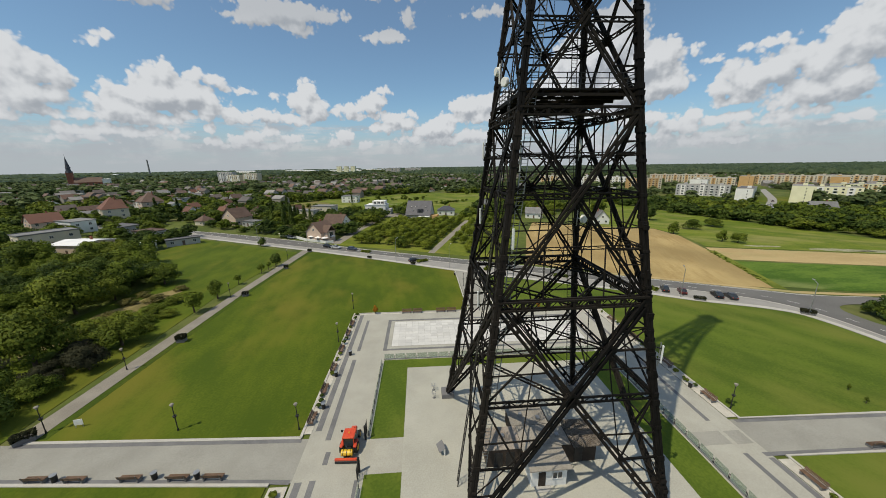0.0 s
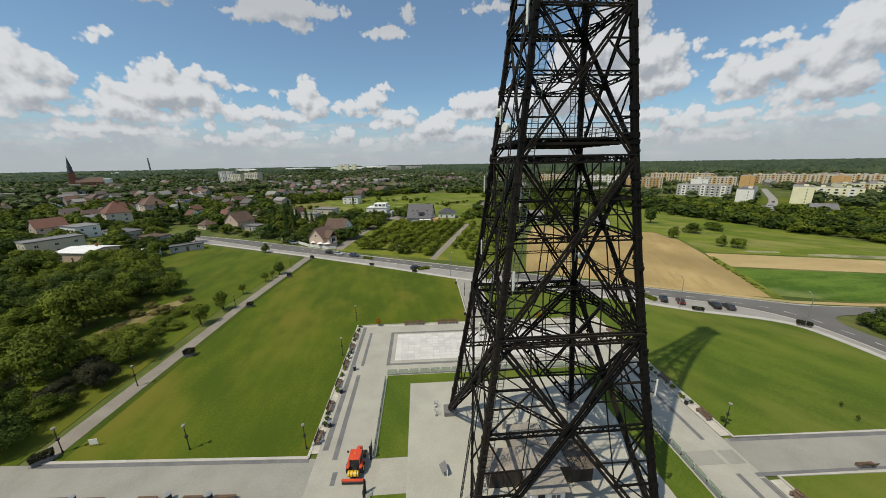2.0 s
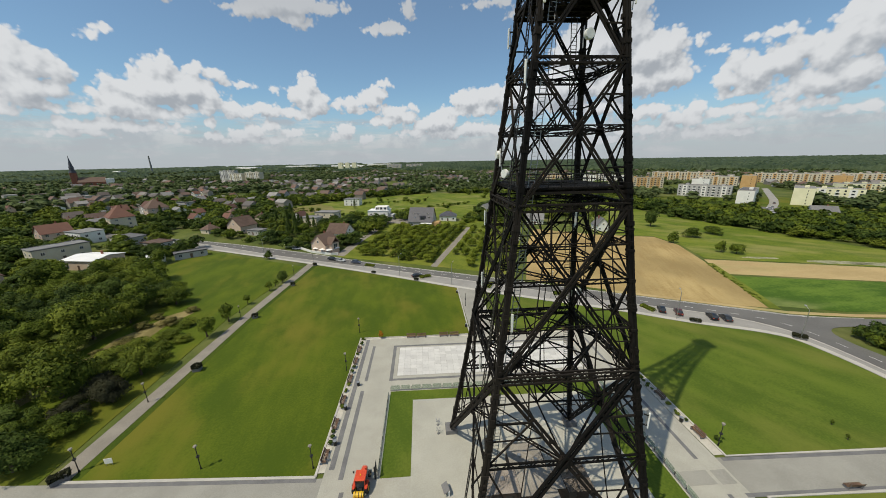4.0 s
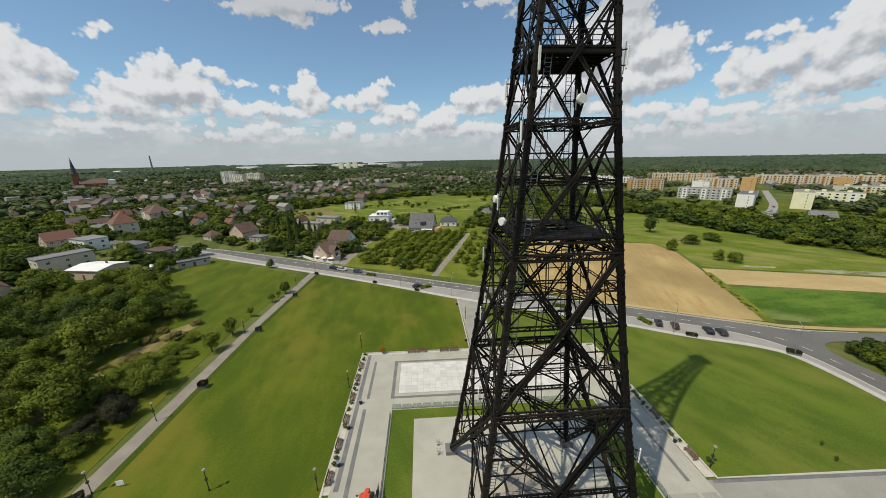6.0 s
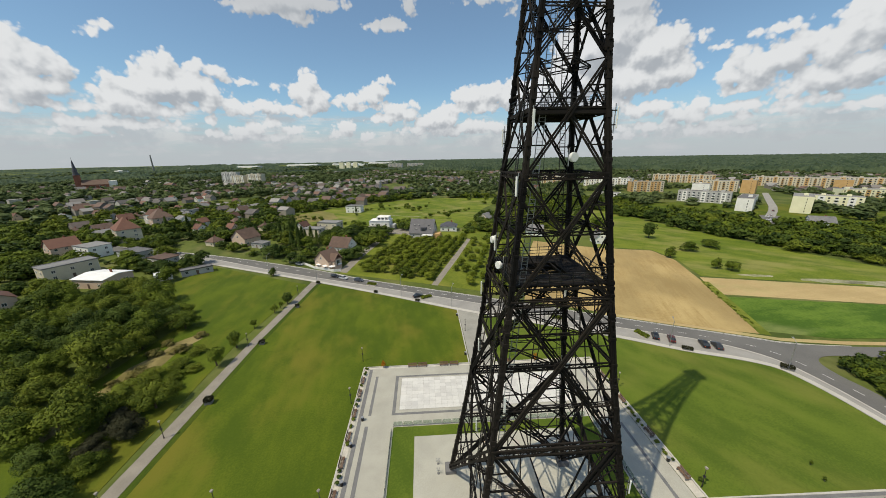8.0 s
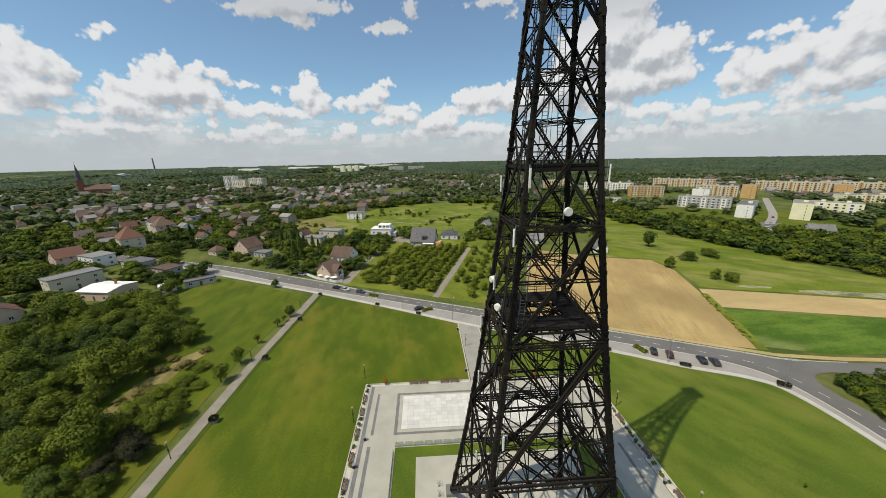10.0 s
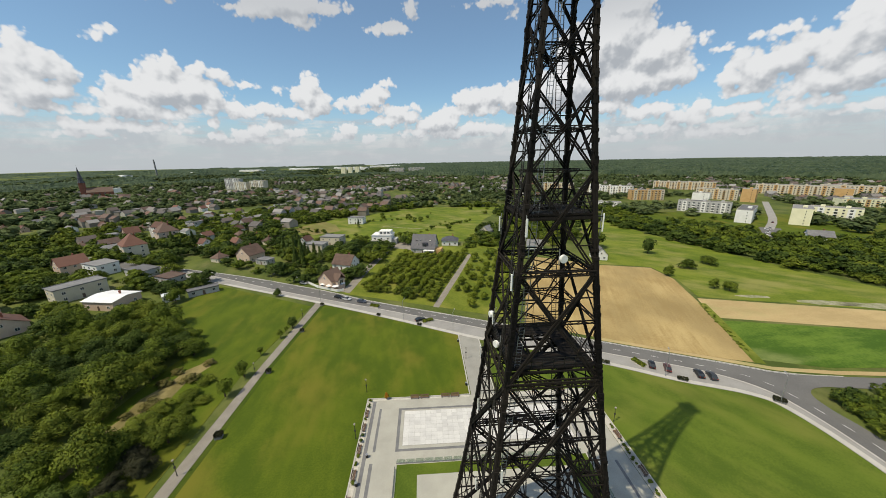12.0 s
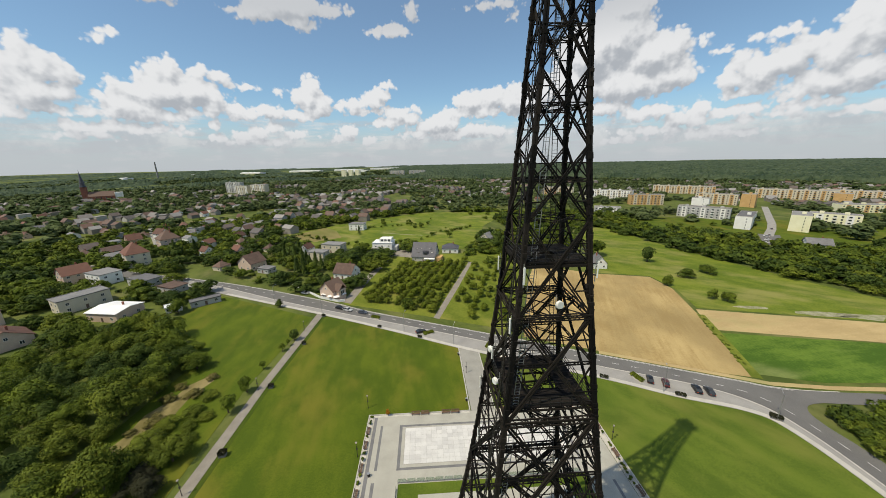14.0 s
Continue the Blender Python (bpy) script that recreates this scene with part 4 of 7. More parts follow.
# ---- leaves and trees ----
def crown_quads(seed, n, lobes, size, flat=0.8, under=0.25, lift=0.0, small=1.0):
    """Leaf clumps as bent-out triangles on the shells of several lobes: an array of n x 3 x 6 (place, and the clump's rounded normal), in a crown about 1 unit wide with its foot at z 0."""
    g = np.random.default_rng(seed)
    cs, rs = [], []
    for _ in range(lobes):
        a, r = g.uniform(0, 2 * np.pi), g.uniform(0.0, 0.30 if small == 1.0 else 0.37)
        rad = g.uniform(0.16, 0.27) * small
        cs.append((r * np.cos(a), r * np.sin(a), g.uniform(0.25, 0.8) * (1 - r)))
        rs.append(rad)
    cs, rs = np.array(cs), np.array(rs)
    k = g.choice(lobes, n, p=rs ** 2 / (rs ** 2).sum())
    d = g.normal(size=(n, 3))
    rise = g.random(n) < 1 - under
    d[rise, 2] = np.abs(d[rise, 2]) * 0.9 + g.normal(size=rise.sum()) * 0.3
    d /= np.linalg.norm(d, axis=1)[:, None]
    c = cs[k] + d * (rs[k] * g.uniform(0.72, 1.12, n))[:, None] * np.array((1, 1, flat))
    nrm = d + g.normal(size=(n, 3)) * 0.32 + np.array((0, 0, lift))
    soft = d * 0.75 + (c - np.array((0, 0, 0.35))) * 0.8 + np.array((0, 0, 0.18)) + g.normal(size=(n, 3)) * 0.22
    soft /= np.linalg.norm(soft, axis=1)[:, None]
    nrm /= np.linalg.norm(nrm, axis=1)[:, None]
    t = np.cross(nrm, g.normal(size=(n, 3)))
    t /= np.linalg.norm(t, axis=1)[:, None]
    b = np.cross(nrm, t)
    s = size * g.uniform(0.55, 1.4, n)[:, None]
    leaf = np.stack((c - b * s * 0.8 + t * s * 0.15, c + t * s + b * s * 0.35, c - t * s * 0.9 + b * s * 0.65), 1)
    leaf[:, :, 2] = np.maximum(leaf[:, :, 2], 0.01)
    return np.concatenate((leaf, np.repeat(soft[:, None, :], 3, 1)), 2)


def quad_mesh(name, quads, material):
    me = bpy.data.meshes.new(name)
    v = np.ascontiguousarray(quads[..., :3].reshape(-1, 3), dtype=np.float32)
    k = quads.shape[1]
    n = len(v) // k
    me.vertices.add(k * n)
    me.vertices.foreach_set("co", v.ravel())
    me.loops.add(k * n)
    me.loops.foreach_set("vertex_index", np.arange(k * n, dtype=np.int32))
    me.polygons.add(n)
    me.polygons.foreach_set("loop_start", np.arange(0, k * n, k, dtype=np.int32))
    me.update(calc_edges=True)
    if quads.shape[2] == 6:
        me.normals_split_custom_set(np.ascontiguousarray(quads[..., 3:].reshape(-1, 3), dtype=np.float32))
    me.materials.append(material)
    return me


TEMPLATES = {
    "fine": [crown_quads(s, 6600, 22, 0.0225, 0.9, 0.10, small=0.82) for s in (1, 2, 3, 4, 5)],
    "mid": [crown_quads(s, 850, 14, 0.052, under=0.12, lift=0.15, small=0.85) for s in (11, 12, 13, 14)],
    "outer": [crown_quads(s, 300, 9, 0.088, under=0.12, lift=0.2, small=0.9) for s in (15, 16, 17, 18)],
    "far": [crown_quads(s, 110, 6, 0.145, lift=0.6) for s in (21, 22, 23, 24)],
    "speck": [crown_quads(s, 36, 4, 0.26, lift=1.1) for s in (31, 32, 33, 34)],
}


def woods(name, trees, level, material, label, category="trees"):
    """Many trees as one thing that nobody could count: rows of x, y, width, height."""
    out = []
    g = np.random.default_rng(len(trees))
    for x, y, w, h in trees:
        kinds = TEMPLATES["outer" if level == "mid" and math.hypot(x, y) > 270 else level]
        q = kinds[g.integers(len(kinds))]
        a = g.uniform(0, 2 * np.pi)
        c, s = np.cos(a), np.sin(a)
        p = np.empty_like(q)
        p[..., 0] = (q[..., 0] * c - q[..., 1] * s) * w + x
        p[..., 1] = (q[..., 0] * s + q[..., 1] * c) * w + y
        p[..., 2] = q[..., 2] * h + gz(x, y) - 0.15
        p[..., 3] = q[..., 3] * c - q[..., 4] * s
        p[..., 4] = q[..., 3] * s + q[..., 4] * c
        p[..., 5] = q[..., 5]
        out.append(p)
    return tagged(new(name, quad_mesh(name, np.concatenate(out), material)), label, category, "", "stuff")


def make_tree(seed, width, height, trunk, material, label, name="tree"):
    """One tree: a tapered trunk with limbs, and a crown of leaf clumps over it."""
    ob = base(name, 0, 0, 0, 0, label, "tree")
    g = random.Random(seed)
    bm = bmesh.new()
    top = trunk + (height - trunk) * 0.55
    add_tube(bm, (0, 0, -0.2), (0.05, 0.03, trunk), 0.035 * height, 0.024 * height, 7)
    add_tube(bm, (0.05, 0.03, trunk), (0, 0, top), 0.024 * height, 0.006 * height, 6)
    for k in range(5):
        a = k * 1.26 + g.uniform(-0.3, 0.3)
        z = trunk * 0.85 + k * 0.1 * (height - trunk)
        add_tube(bm, (0.03, 0.02, z), (math.cos(a) * width * 0.3, math.sin(a) * width * 0.3, z + height * 0.18), 0.012 * height, 0.004 * height, 5)
    part("trunk", bm, M_BARK, ob)
    q = crown_quads(seed, 1500, 13, 0.047, 0.95, 0.5).copy()
    q[..., 0:2] *= width
    q[..., 2] = q[..., 2] * (height - trunk * 0.8) + trunk * 0.8
    crown = new("crown", quad_mesh("crown", q, material))
    crown.parent = ob
    return ob


# woodland west of the footpath
WOOD = [(-58.5, 30), (-58, 60), (-59, 72), (-66, 90), (-84, 106), (-100, 122), (-112, 128), (-126, 122), (-140, 98), (-175, 96), (-200, 60), (-200, 20), (-60, 20)]
GAP = [(-66, 93), (-75, 93), (-80, 76), (-81, 56), (-72, 55), (-69.5, 76)]
LOW = [(-58, 67), (-71, 62), (-71.5, 76), (-68, 92), (-58, 82)]
rng = random.Random(7)
groups = {"leaf": [], "dark": [], "light": [], "purple": [], "dry": []}
tries = 0
placed, front = [], []
while len(placed) < 430 and tries < 12000:
    tries += 1
    x, y = rng.uniform(-200, -58), rng.uniform(24, 128)
    if not inside(x, y, WOOD) or math.degrees(math.atan2(x, y)) < -57:
        continue
    edge = x > -66 and y < 75
    w = rng.uniform(4.5, 7.5) if edge else rng.uniform(5.5, 12)
    if any((x - a) ** 2 + (y - b) ** 2 < (0.42 * (w + c)) ** 2 for a, b, c in placed):
        continue
    h = w * rng.uniform(0.8, 1.4)
    in_gap = inside(x, y, GAP)
    kind = noise.noise(Vector((x / 22, y / 22, 1.7))) + rng.uniform(-0.3, 0.3)
    if in_gap:
        if rng.random() < 0.62:
            continue
        w, h, key = w * 0.45, w * 0.24, "dry"
    elif inside(x, y, LOW):
        w, h, key = w * 0.7, w * 0.44, "dry" if kind < 0.0 else "light"
    elif x > -64 and 46 < y < 60 and kind > 0.05:
        key = "purple"
    elif kind > (0.05 if y < 62 else 0.22):
        key = "light"
    elif kind < -0.2:
        key = "dark"
    else:
        key = "leaf"
    placed.append((x, y, w))
    if x > -84 and key != "dry":
        front.append((x, y, w * 1.25, h, key))
    else:
        groups[key].append((x, y, w * 1.25, h))
woods("woodland_green", groups["leaf"], "fine", M_LEAF, "dense green broadleaf trees of the wood")
woods("woodland_dark", groups["dark"], "fine", M_LEAF_DARK, "dark green broadleaf trees of the wood")
woods("woodland_light", groups["light"], "fine", M_LEAF_LIGHT, "yellow-green bushes and young trees of the wood")
woods("woodland_dry", groups["dry"], "mid", M_LEAF_DRY, "dry olive-brown scrub in a gap of the wood")
sheet("scrub_clearing", [(-68, 90), (-71, 92), (-74.5, 88), (-75, 82), (-78, 76), (-77, 69), (-79, 61), (-78, 55), (-74.5, 53), (-73.5, 60), (-71.5, 64), (-72.5, 70), (-70, 76), (-70.5, 83)], -0.03, field_mat("dry_scrub", (0.140, 0.120, 0.045), (0.250, 0.205, 0.090), (0.30, 0.245, 0.12), 20, 0.2, 0.55, 1.5), "dry yellow grass in a gap of the wood", "field")

# the wood's front trees, one by one
TONES = {"leaf": (M_LEAF, "green leafy tree at the wood's edge"), "dark": (M_LEAF_DARK, "dark green leafy tree at the wood's edge"), "light": (M_LEAF_LIGHT, "yellow-green bushy tree at the wood's edge"), "purple": (M_LEAF_PURPLE, "dark purple-leaved shrub at the wood's edge")}
models = {}
for i, (x, y, w, h, key) in enumerate(front):
    pick = (key, i % 3)
    m = pose(x, y, gz(x, y) - 0.1, 0, 0, 47 * i) @ Matrix.Diagonal((w, w, h, 1))
    if pick not in models:
        t = base("tree", 0, 0, 0, 0, TONES[key][1], "tree", "trees at the wood's edge")
        bm = bmesh.new()
        add_tube(bm, (0, 0, -0.03), (0.01, 0, 0.35), 0.03, 0.018, 7)
        add_tube(bm, (0.01, 0, 0.35), (0, 0.01, 0.75), 0.018, 0.005, 6)
        for k in range(4):
            a = k * 1.6 + 0.4
            add_tube(bm, (0, 0, 0.22 + 0.07 * k), (0.26 * math.cos(a), 0.26 * math.sin(a), 0.45 + 0.07 * k), 0.011, 0.003, 5)
        part("trunk", bm, M_BARK, t)
        c = new("crown", quad_mesh("crown", TEMPLATES["fine"][(i + len(models)) % 5], TONES[key][0]))
        c.parent = t
        models[pick] = t
        t.matrix_basis = m
    else:
        copy_thing(models[pick], pose(0, 0, 0)).matrix_basis = m

# ---- houses ----
def shared(name, bm, material):
    me = bpy.data.meshes.new(name)
    bm.to_mesh(me)
    bm.free()
    me.materials.append(material)
    return me


def put(name, me, parent, m):
    ob = new(name, me)
    ob.parent = parent
    ob.matrix_basis = m
    return ob


def frame_bm(w, h, bar=0.09, deep=0.12):
    bm = bmesh.new()
    add_box(bm, (-w / 2, -deep / 2, 0), (w / 2, deep / 2, bar))
    add_box(bm, (-w / 2, -deep / 2, h - bar), (w / 2, deep / 2, h))
    for x in (-w / 2, w / 2 - bar, -bar / 2):
        add_box(bm, (x, -deep / 2, bar), (x + bar, deep / 2, h - bar))
    return bm


WIN = {}


def window(parent, x, y, z, w, h, rz=0.0, split=True):
    """A window in a wall: frame, and a glass pane set back in it. Far off, the dark glass alone."""
    key = (round(w, 2), round(h, 2), split)
    if key not in WIN:
        me = shared("window", frame_bm(w, h), M_FRAME)
        glass = box((-w / 2 + 0.05, -0.03, 0.05), (w / 2 - 0.05, 0.03, h - 0.05))
        if split:
            WIN[key] = (me, shared("pane", glass, M_GLASS))
        else:
            WIN[key] = (shared("window", glass, M_GLASS), None)
    f = put("window", WIN[key][0], parent, pose(x, y, z, 0, 0, rz))
    if split:
        put("pane", WIN[key][1], f, Matrix.Identity(4))
    return f


def roof_bm(w, d, rise, kind, over=0.45, t=0.18):
    """A roof over a w x d plan, eaves at z 0: gable (ridge along x), hip or flat."""
    bm = bmesh.new()
    x, y = w / 2 + over, d / 2 + over
    low = -over * rise / (d / 2) if kind != "flat" else 0.0
    if kind == "flat":
        add_box(bm, (-x + 0.2, -y + 0.2, 0), (x - 0.2, y - 0.2, 0.28))
        add_box(bm, (-x + 0.1, -y + 0.1, 0.28), (x - 0.1, -y + 0.4, 0.5))
        add_box(bm, (-x + 0.1, y - 0.4, 0.28), (x - 0.1, y - 0.1, 0.5))
        return bm
    r = x if kind == "gable" else max(0.2, x - y)
    pts = [(-x, -y, low), (x, -y, low), (x, y, low), (-x, y, low), (-r, 0, rise), (r, 0, rise)]
    up = [bm.verts.new((a, b, c + t)) for a, b, c in pts]
    dn = [bm.verts.new(p) for p in pts]
    for f in ((0, 1, 5, 4), (2, 3, 4, 5)):
        bm.faces.new([up[i] for i in f])
        bm.faces.new([dn[i] for i in reversed(f)])
    if kind == "hip":
        for f in ((1, 2, 5), (3, 0, 4)):
            bm.faces.new([up[i] for i in f])
            bm.faces.new([dn[i] for i in reversed(f)])
    loop = (0, 1, 2, 3) if kind == "hip" else (0, 1, 5, 2, 3, 4)
    for i in range(len(loop)):
        a, b = loop[i], loop[(i + 1) % len(loop)]
        bm.faces.new((dn[a], dn[b], up[b], up[a]))
    return bm


def make_house(name, x, y, w, d, h, rz, roof, rise, wall, roofing, label, chimney=True, bays=3, category="house", split=True):
    """A house: walls, roof, windows on all sides, door and chimney."""
    ob = base(name, x, y, rz, None, label, category)
    bm = bmesh.new()
    add_box(bm, (-w / 2, -d / 2, -1.5), (w / 2, d / 2, h))
    if roof == "gable":
        for s in (-1, 1):
            a = [bm.verts.new((s * w / 2, -d / 2, h)), bm.verts.new((s * w / 2, d / 2, h)), bm.verts.new((s * w / 2, 0, h + rise))]
            b = [bm.verts.new((s * (w / 2 - 0.3), v.co.y, v.co.z)) for v in a]
            bm.faces.new(a), bm.faces.new(b)
            bm.faces.new((a[0], a[2], b[2], b[0])), bm.faces.new((a[2], a[1], b[1], b[2]))
        bmesh.ops.recalc_face_normals(bm, faces=bm.faces)
    part("wall", bm, wall, ob)
    top = part("roof", roof_bm(w, d, rise, roof), roofing, ob)
    top.location.z = h + 0.01
    if chimney and roof != "flat":
        c = bmesh.new()
        add_box(c, (-0.35, -0.3, 0), (0.35, 0.3, rise * 0.5 + 1.3), None, 0.03)
        add_box(c, (-0.42, -0.37, rise * 0.5 + 1.3), (0.42, 0.37, rise * 0.5 + 1.45))
        ch = part("chimney", c, M_BRICK, top)
        ch.location = (w * 0.18, d * 0.12, rise * 0.35 if roof != "flat" else 0)
    floors = max(1, int(h / 2.7))
    ww, wh = 1.3, 1.3
    for f in range(floors):
        z = 0.95 + f * 2.75
        for k in range(bays):
            xx = -w / 2 + w * (k + 0.5) / bays
            if not (f == 0 and k == bays // 2):
                window(ob, xx, -d / 2 - 0.03, z, ww, wh, split=split)
            window(ob, xx, d / 2 + 0.03, z, ww, wh, split=split)
        for k in range(2 if split else 1):
            yy = -d / 2 + d * (k + 0.5) / 2
            window(ob, -w / 2 - 0.03, yy, z, ww, wh, 90, split=split)
            window(ob, w / 2 + 0.03, yy, z, ww, wh, 90, split=split)
    if roof == "gable" and rise > 2.5:
        for s in (-1, 1):
            window(ob, s * (w / 2 + 0.03), 0, h + 0.4, 1.1, 1.2, 90, split=split)
    part("door", box((-0.5, -d / 2 - 0.06, 0), (0.5, -d / 2 + 0.02, 2.05), 0.02), M_ROOF_BROWN, ob, "dark wooden door")
    return ob


HOUSES = [
    ("cafe_house", -48.0, 154.5, 8.5, 9, 4.6, 60, "gable", 4.2, M_PINK, M_ROOF_BROWN, "sandy house with steep brown roof beside a terrace"),
    ("family_house", -47.5, 184, 12, 10, 3.4, -20, "gable", 4.6, M_WHITE, M_ROOF_BROWN, "white house with a steep brown gabled roof"),
    ("family_house", -113, 205, 11, 12, 4.6, 64, "gable", 5.0, M_PINK, M_ROOF_BROWN, "brown gabled house behind a planted yard"),
    ("garden_house", -100, 196, 9, 6, 2.8, -24, "flat", 0.4, M_GREY, M_ROOF_GREY, "low grey annexe with a flat roof"),
    ("flat_house", -70, 241, 16, 9, 6.2, -18, "flat", 0.4, M_CREAM, M_ROOF_GREY, "pale flat-roofed house among conifers"),
    ("flat_house", -76, 222, 13, 8, 5.6, -18, "flat", 0.4, M_CREAM, M_ROOF_GREY, "cream flat-roofed house behind a garden"),
    ("new_house", -32, 242, 15, 11, 6.6, -8, "flat", 0.4, M_WHITE, M_ROOF_WHITE, "new white box-shaped house with a roof terrace"),
    ("new_house", 0, 216, 16, 14, 3.6, -14, "gable", 8.2, M_GREY, M_ROOF_DARK, "new house with a steep anthracite tiled roof"),
    ("new_house", 19, 233, 12, 9, 3.6, -8, "hip", 2.6, M_WHITE, M_ROOF_DARK, "small white house with a dark hipped roof"),
    ("garden_house", 53, 264, 9, 8, 3.6, 50, "gable", 3.6, M_CREAM, M_ROOF_GREY, "old pale gabled house on a meadow"),
    ("new_house", -68, 324, 15, 10, 6.2, -8, "flat", 0.4, M_WHITE, M_ROOF_GREY, "white box-shaped house alone in a meadow"),
    # white villa: darker wall render carries the shade below its roof
    ("villa", -140, 139.5, 15, 12, 4.0, -10, "gable", 1.0, M_PINK, M_ROOF_WHITE, "white house under a broad white sheet roof"),
    ("terraced_house", -166, 151.5, 18, 9.5, 6.2, 62, "flat", 0.4, M_CREAM, M_ROOF_GREY, "long pale flat-roofed house with grey felt"),
    ("family_house", -160, 116, 12, 13, 3.4, -30, "gable", 4.0, M_PINK, M_ROOF_RED, "low house with a faded red roof beside the wood"),
    ("terraced_house", -192, 128, 22, 11, 6.0, 62, "flat", 0.4, M_PINK, M_ROOF_BROWN, "long low house with a brown roof"),
    ("family_house", -205, 188, 12, 10, 5.6, 62, "gable", 4.2, M_PINK, M_ROOF_RED, "house with a brown gabled roof"),
    ("terraced_house", -187, 186, 15, 10, 6.0, -24, "flat", 0.4, M_WHITE, M_ROOF_GREY, "white flat-roofed house with balconies"),
    ("terraced_house", -160, 180, 15, 9, 3.8, -24, "flat", 0.4, M_GREY, M_ROOF_GREY, "grey flat-roofed house beside the road"),
    ("garden_house", -137, 169, 12, 8, 3.0, -24, "flat", 0.4, M_GREY, M_ROOF_BROWN, "low grey workshop with a flat roof"),
    ("manor_house", -196.5, 219.8, 15, 12, 9.0, -40, "hip", 6.5, M_CREAM, M_ROOF_RED, "tall cream house with a steep red hipped roof"),
    ("manor_house", -206, 262, 13, 13, 9.0, -40, "hip", 6.5, M_PINK, M_ROOF_BROWN, "tall house with a steep brown roof"),
    ("shed", -108, 150, 12, 4, 2.6, 38, "flat", 0.3, M_GREY, M_ROOF_GREY, "grey garage row at the lawn's corner"),
    ("shed", -118, 143, 6, 4, 2.6, 38, "flat", 0.3, M_WHITE, M_ROOF_WHITE, "small white-roofed shed at the lawn's corner"),
    ("farm_house", 111, 189, 9, 8, 3.4, 80, "gable", 4.6, M_WHITE, M_ROOF_GREY, "white gabled farmhouse behind the stubble field"),
    ("farm_house", 78, 214, 11, 8, 3.4, -20, "gable", 3.4, M_WHITE, M_ROOF_GREY, "white house behind the stubble field"),
    ("family_house", 294, 214, 14, 9, 4.2, -30, "gable", 3.8, M_WHITE, M_ROOF_GREY, "white house with a grey roof before the apartment blocks"),
]
built = [make_house(*row, chimney=row[0] not in ("shed", "garden_house"), category="shed" if row[0] == "shed" else "house") for row in HOUSES]
# the new white house: stacked boxes round a terrace
white_house = built[6]
part("upper_storey", box((-2.5, -3.0, 7.0), (6.6, 4.6, 9.6), 0.05), M_WHITE, white_house)
part("terrace_slab", box((-7.9, -7.4, 3.1), (3.0, -5.45, 3.4), 0.03), M_KERB, white_house)
part("side_wing", box((7.5, -3.5, -0.5), (11.0, 4.0, 3.6), 0.05), M_GREY, white_house, "grey side wing")
for x in (-7.6, -2.6, 2.6):
    part("column", box((x - 0.15, -7.3, -0.4), (x + 0.15, -7.0, 3.1)), M_WHITE, white_house)
for x in (-0.6, 2.2, 5.0):
    window(white_house, x, -3.03, 7.5, 2.0, 1.7)
for z in (3.75, 4.1, 4.45):
    part("terrace_rail", box((-7.8, -7.35, z), (2.9, -7.3, z + 0.05)), M_BRASS, white_house)
# the steep-roofed new house: skylights, a dormer and an orange-framed porch
steep = built[7]
for x, y in ((-5, -3.2), (-2.2, -3.2), (4.6, -3.2), (-3.6, -5.2), (5.8, -5.0)):
    z = 3.6 + 8.2 * (1 + y / 7.0)
    part("skylight", box((x - 0.55, y - 0.45, z + 0.1), (x + 0.55, y + 0.45, z + 0.42), 0.03), M_GALV, steep)
dormer = part("dormer", box((-0.4, -6.2, 3.6), (3.2, -2.0, 7.2), 0.05), M_ROOF_DARK, steep)
window(dormer, 1.4, -6.24, 4.4, 2.2, 1.9, split=False)
porch = part("porch", box((1.0, -10.2, 2.6), (8.4, -7.0, 2.85), 0.03), M_WHITE, steep, "white porch roof")
for x in (1.2, 4.6, 8.2):
    part("post", box((x - 0.12, -10.1, -0.5), (x + 0.12, -9.86, 2.6)), M_WHITE, porch)
part("garage", box((8.0, -6.0, -0.5), (12.5, 1.0, 3.0), 0.04), M_ORANGE, steep, "orange-clad garage box")
# the cafe house: a cross gable with a tall window, and a porch
cafe = built[0]
wing = bmesh.new()
add_box(wing, (-2.4, -6.6, -0.5), (2.4, -4.5, 4.8))
part("front_wing", wing, M_PINK, cafe)
cap = part("wing_roof", roof_bm(3.6, 4.8, 2.6, "gable"), M_ROOF_BROWN, cafe)
cap.matrix_basis = pose(0, -5.0, 4.81, 0, 0, 90)
window(cafe, 0, -6.63, 1.6, 2.2, 2.8)


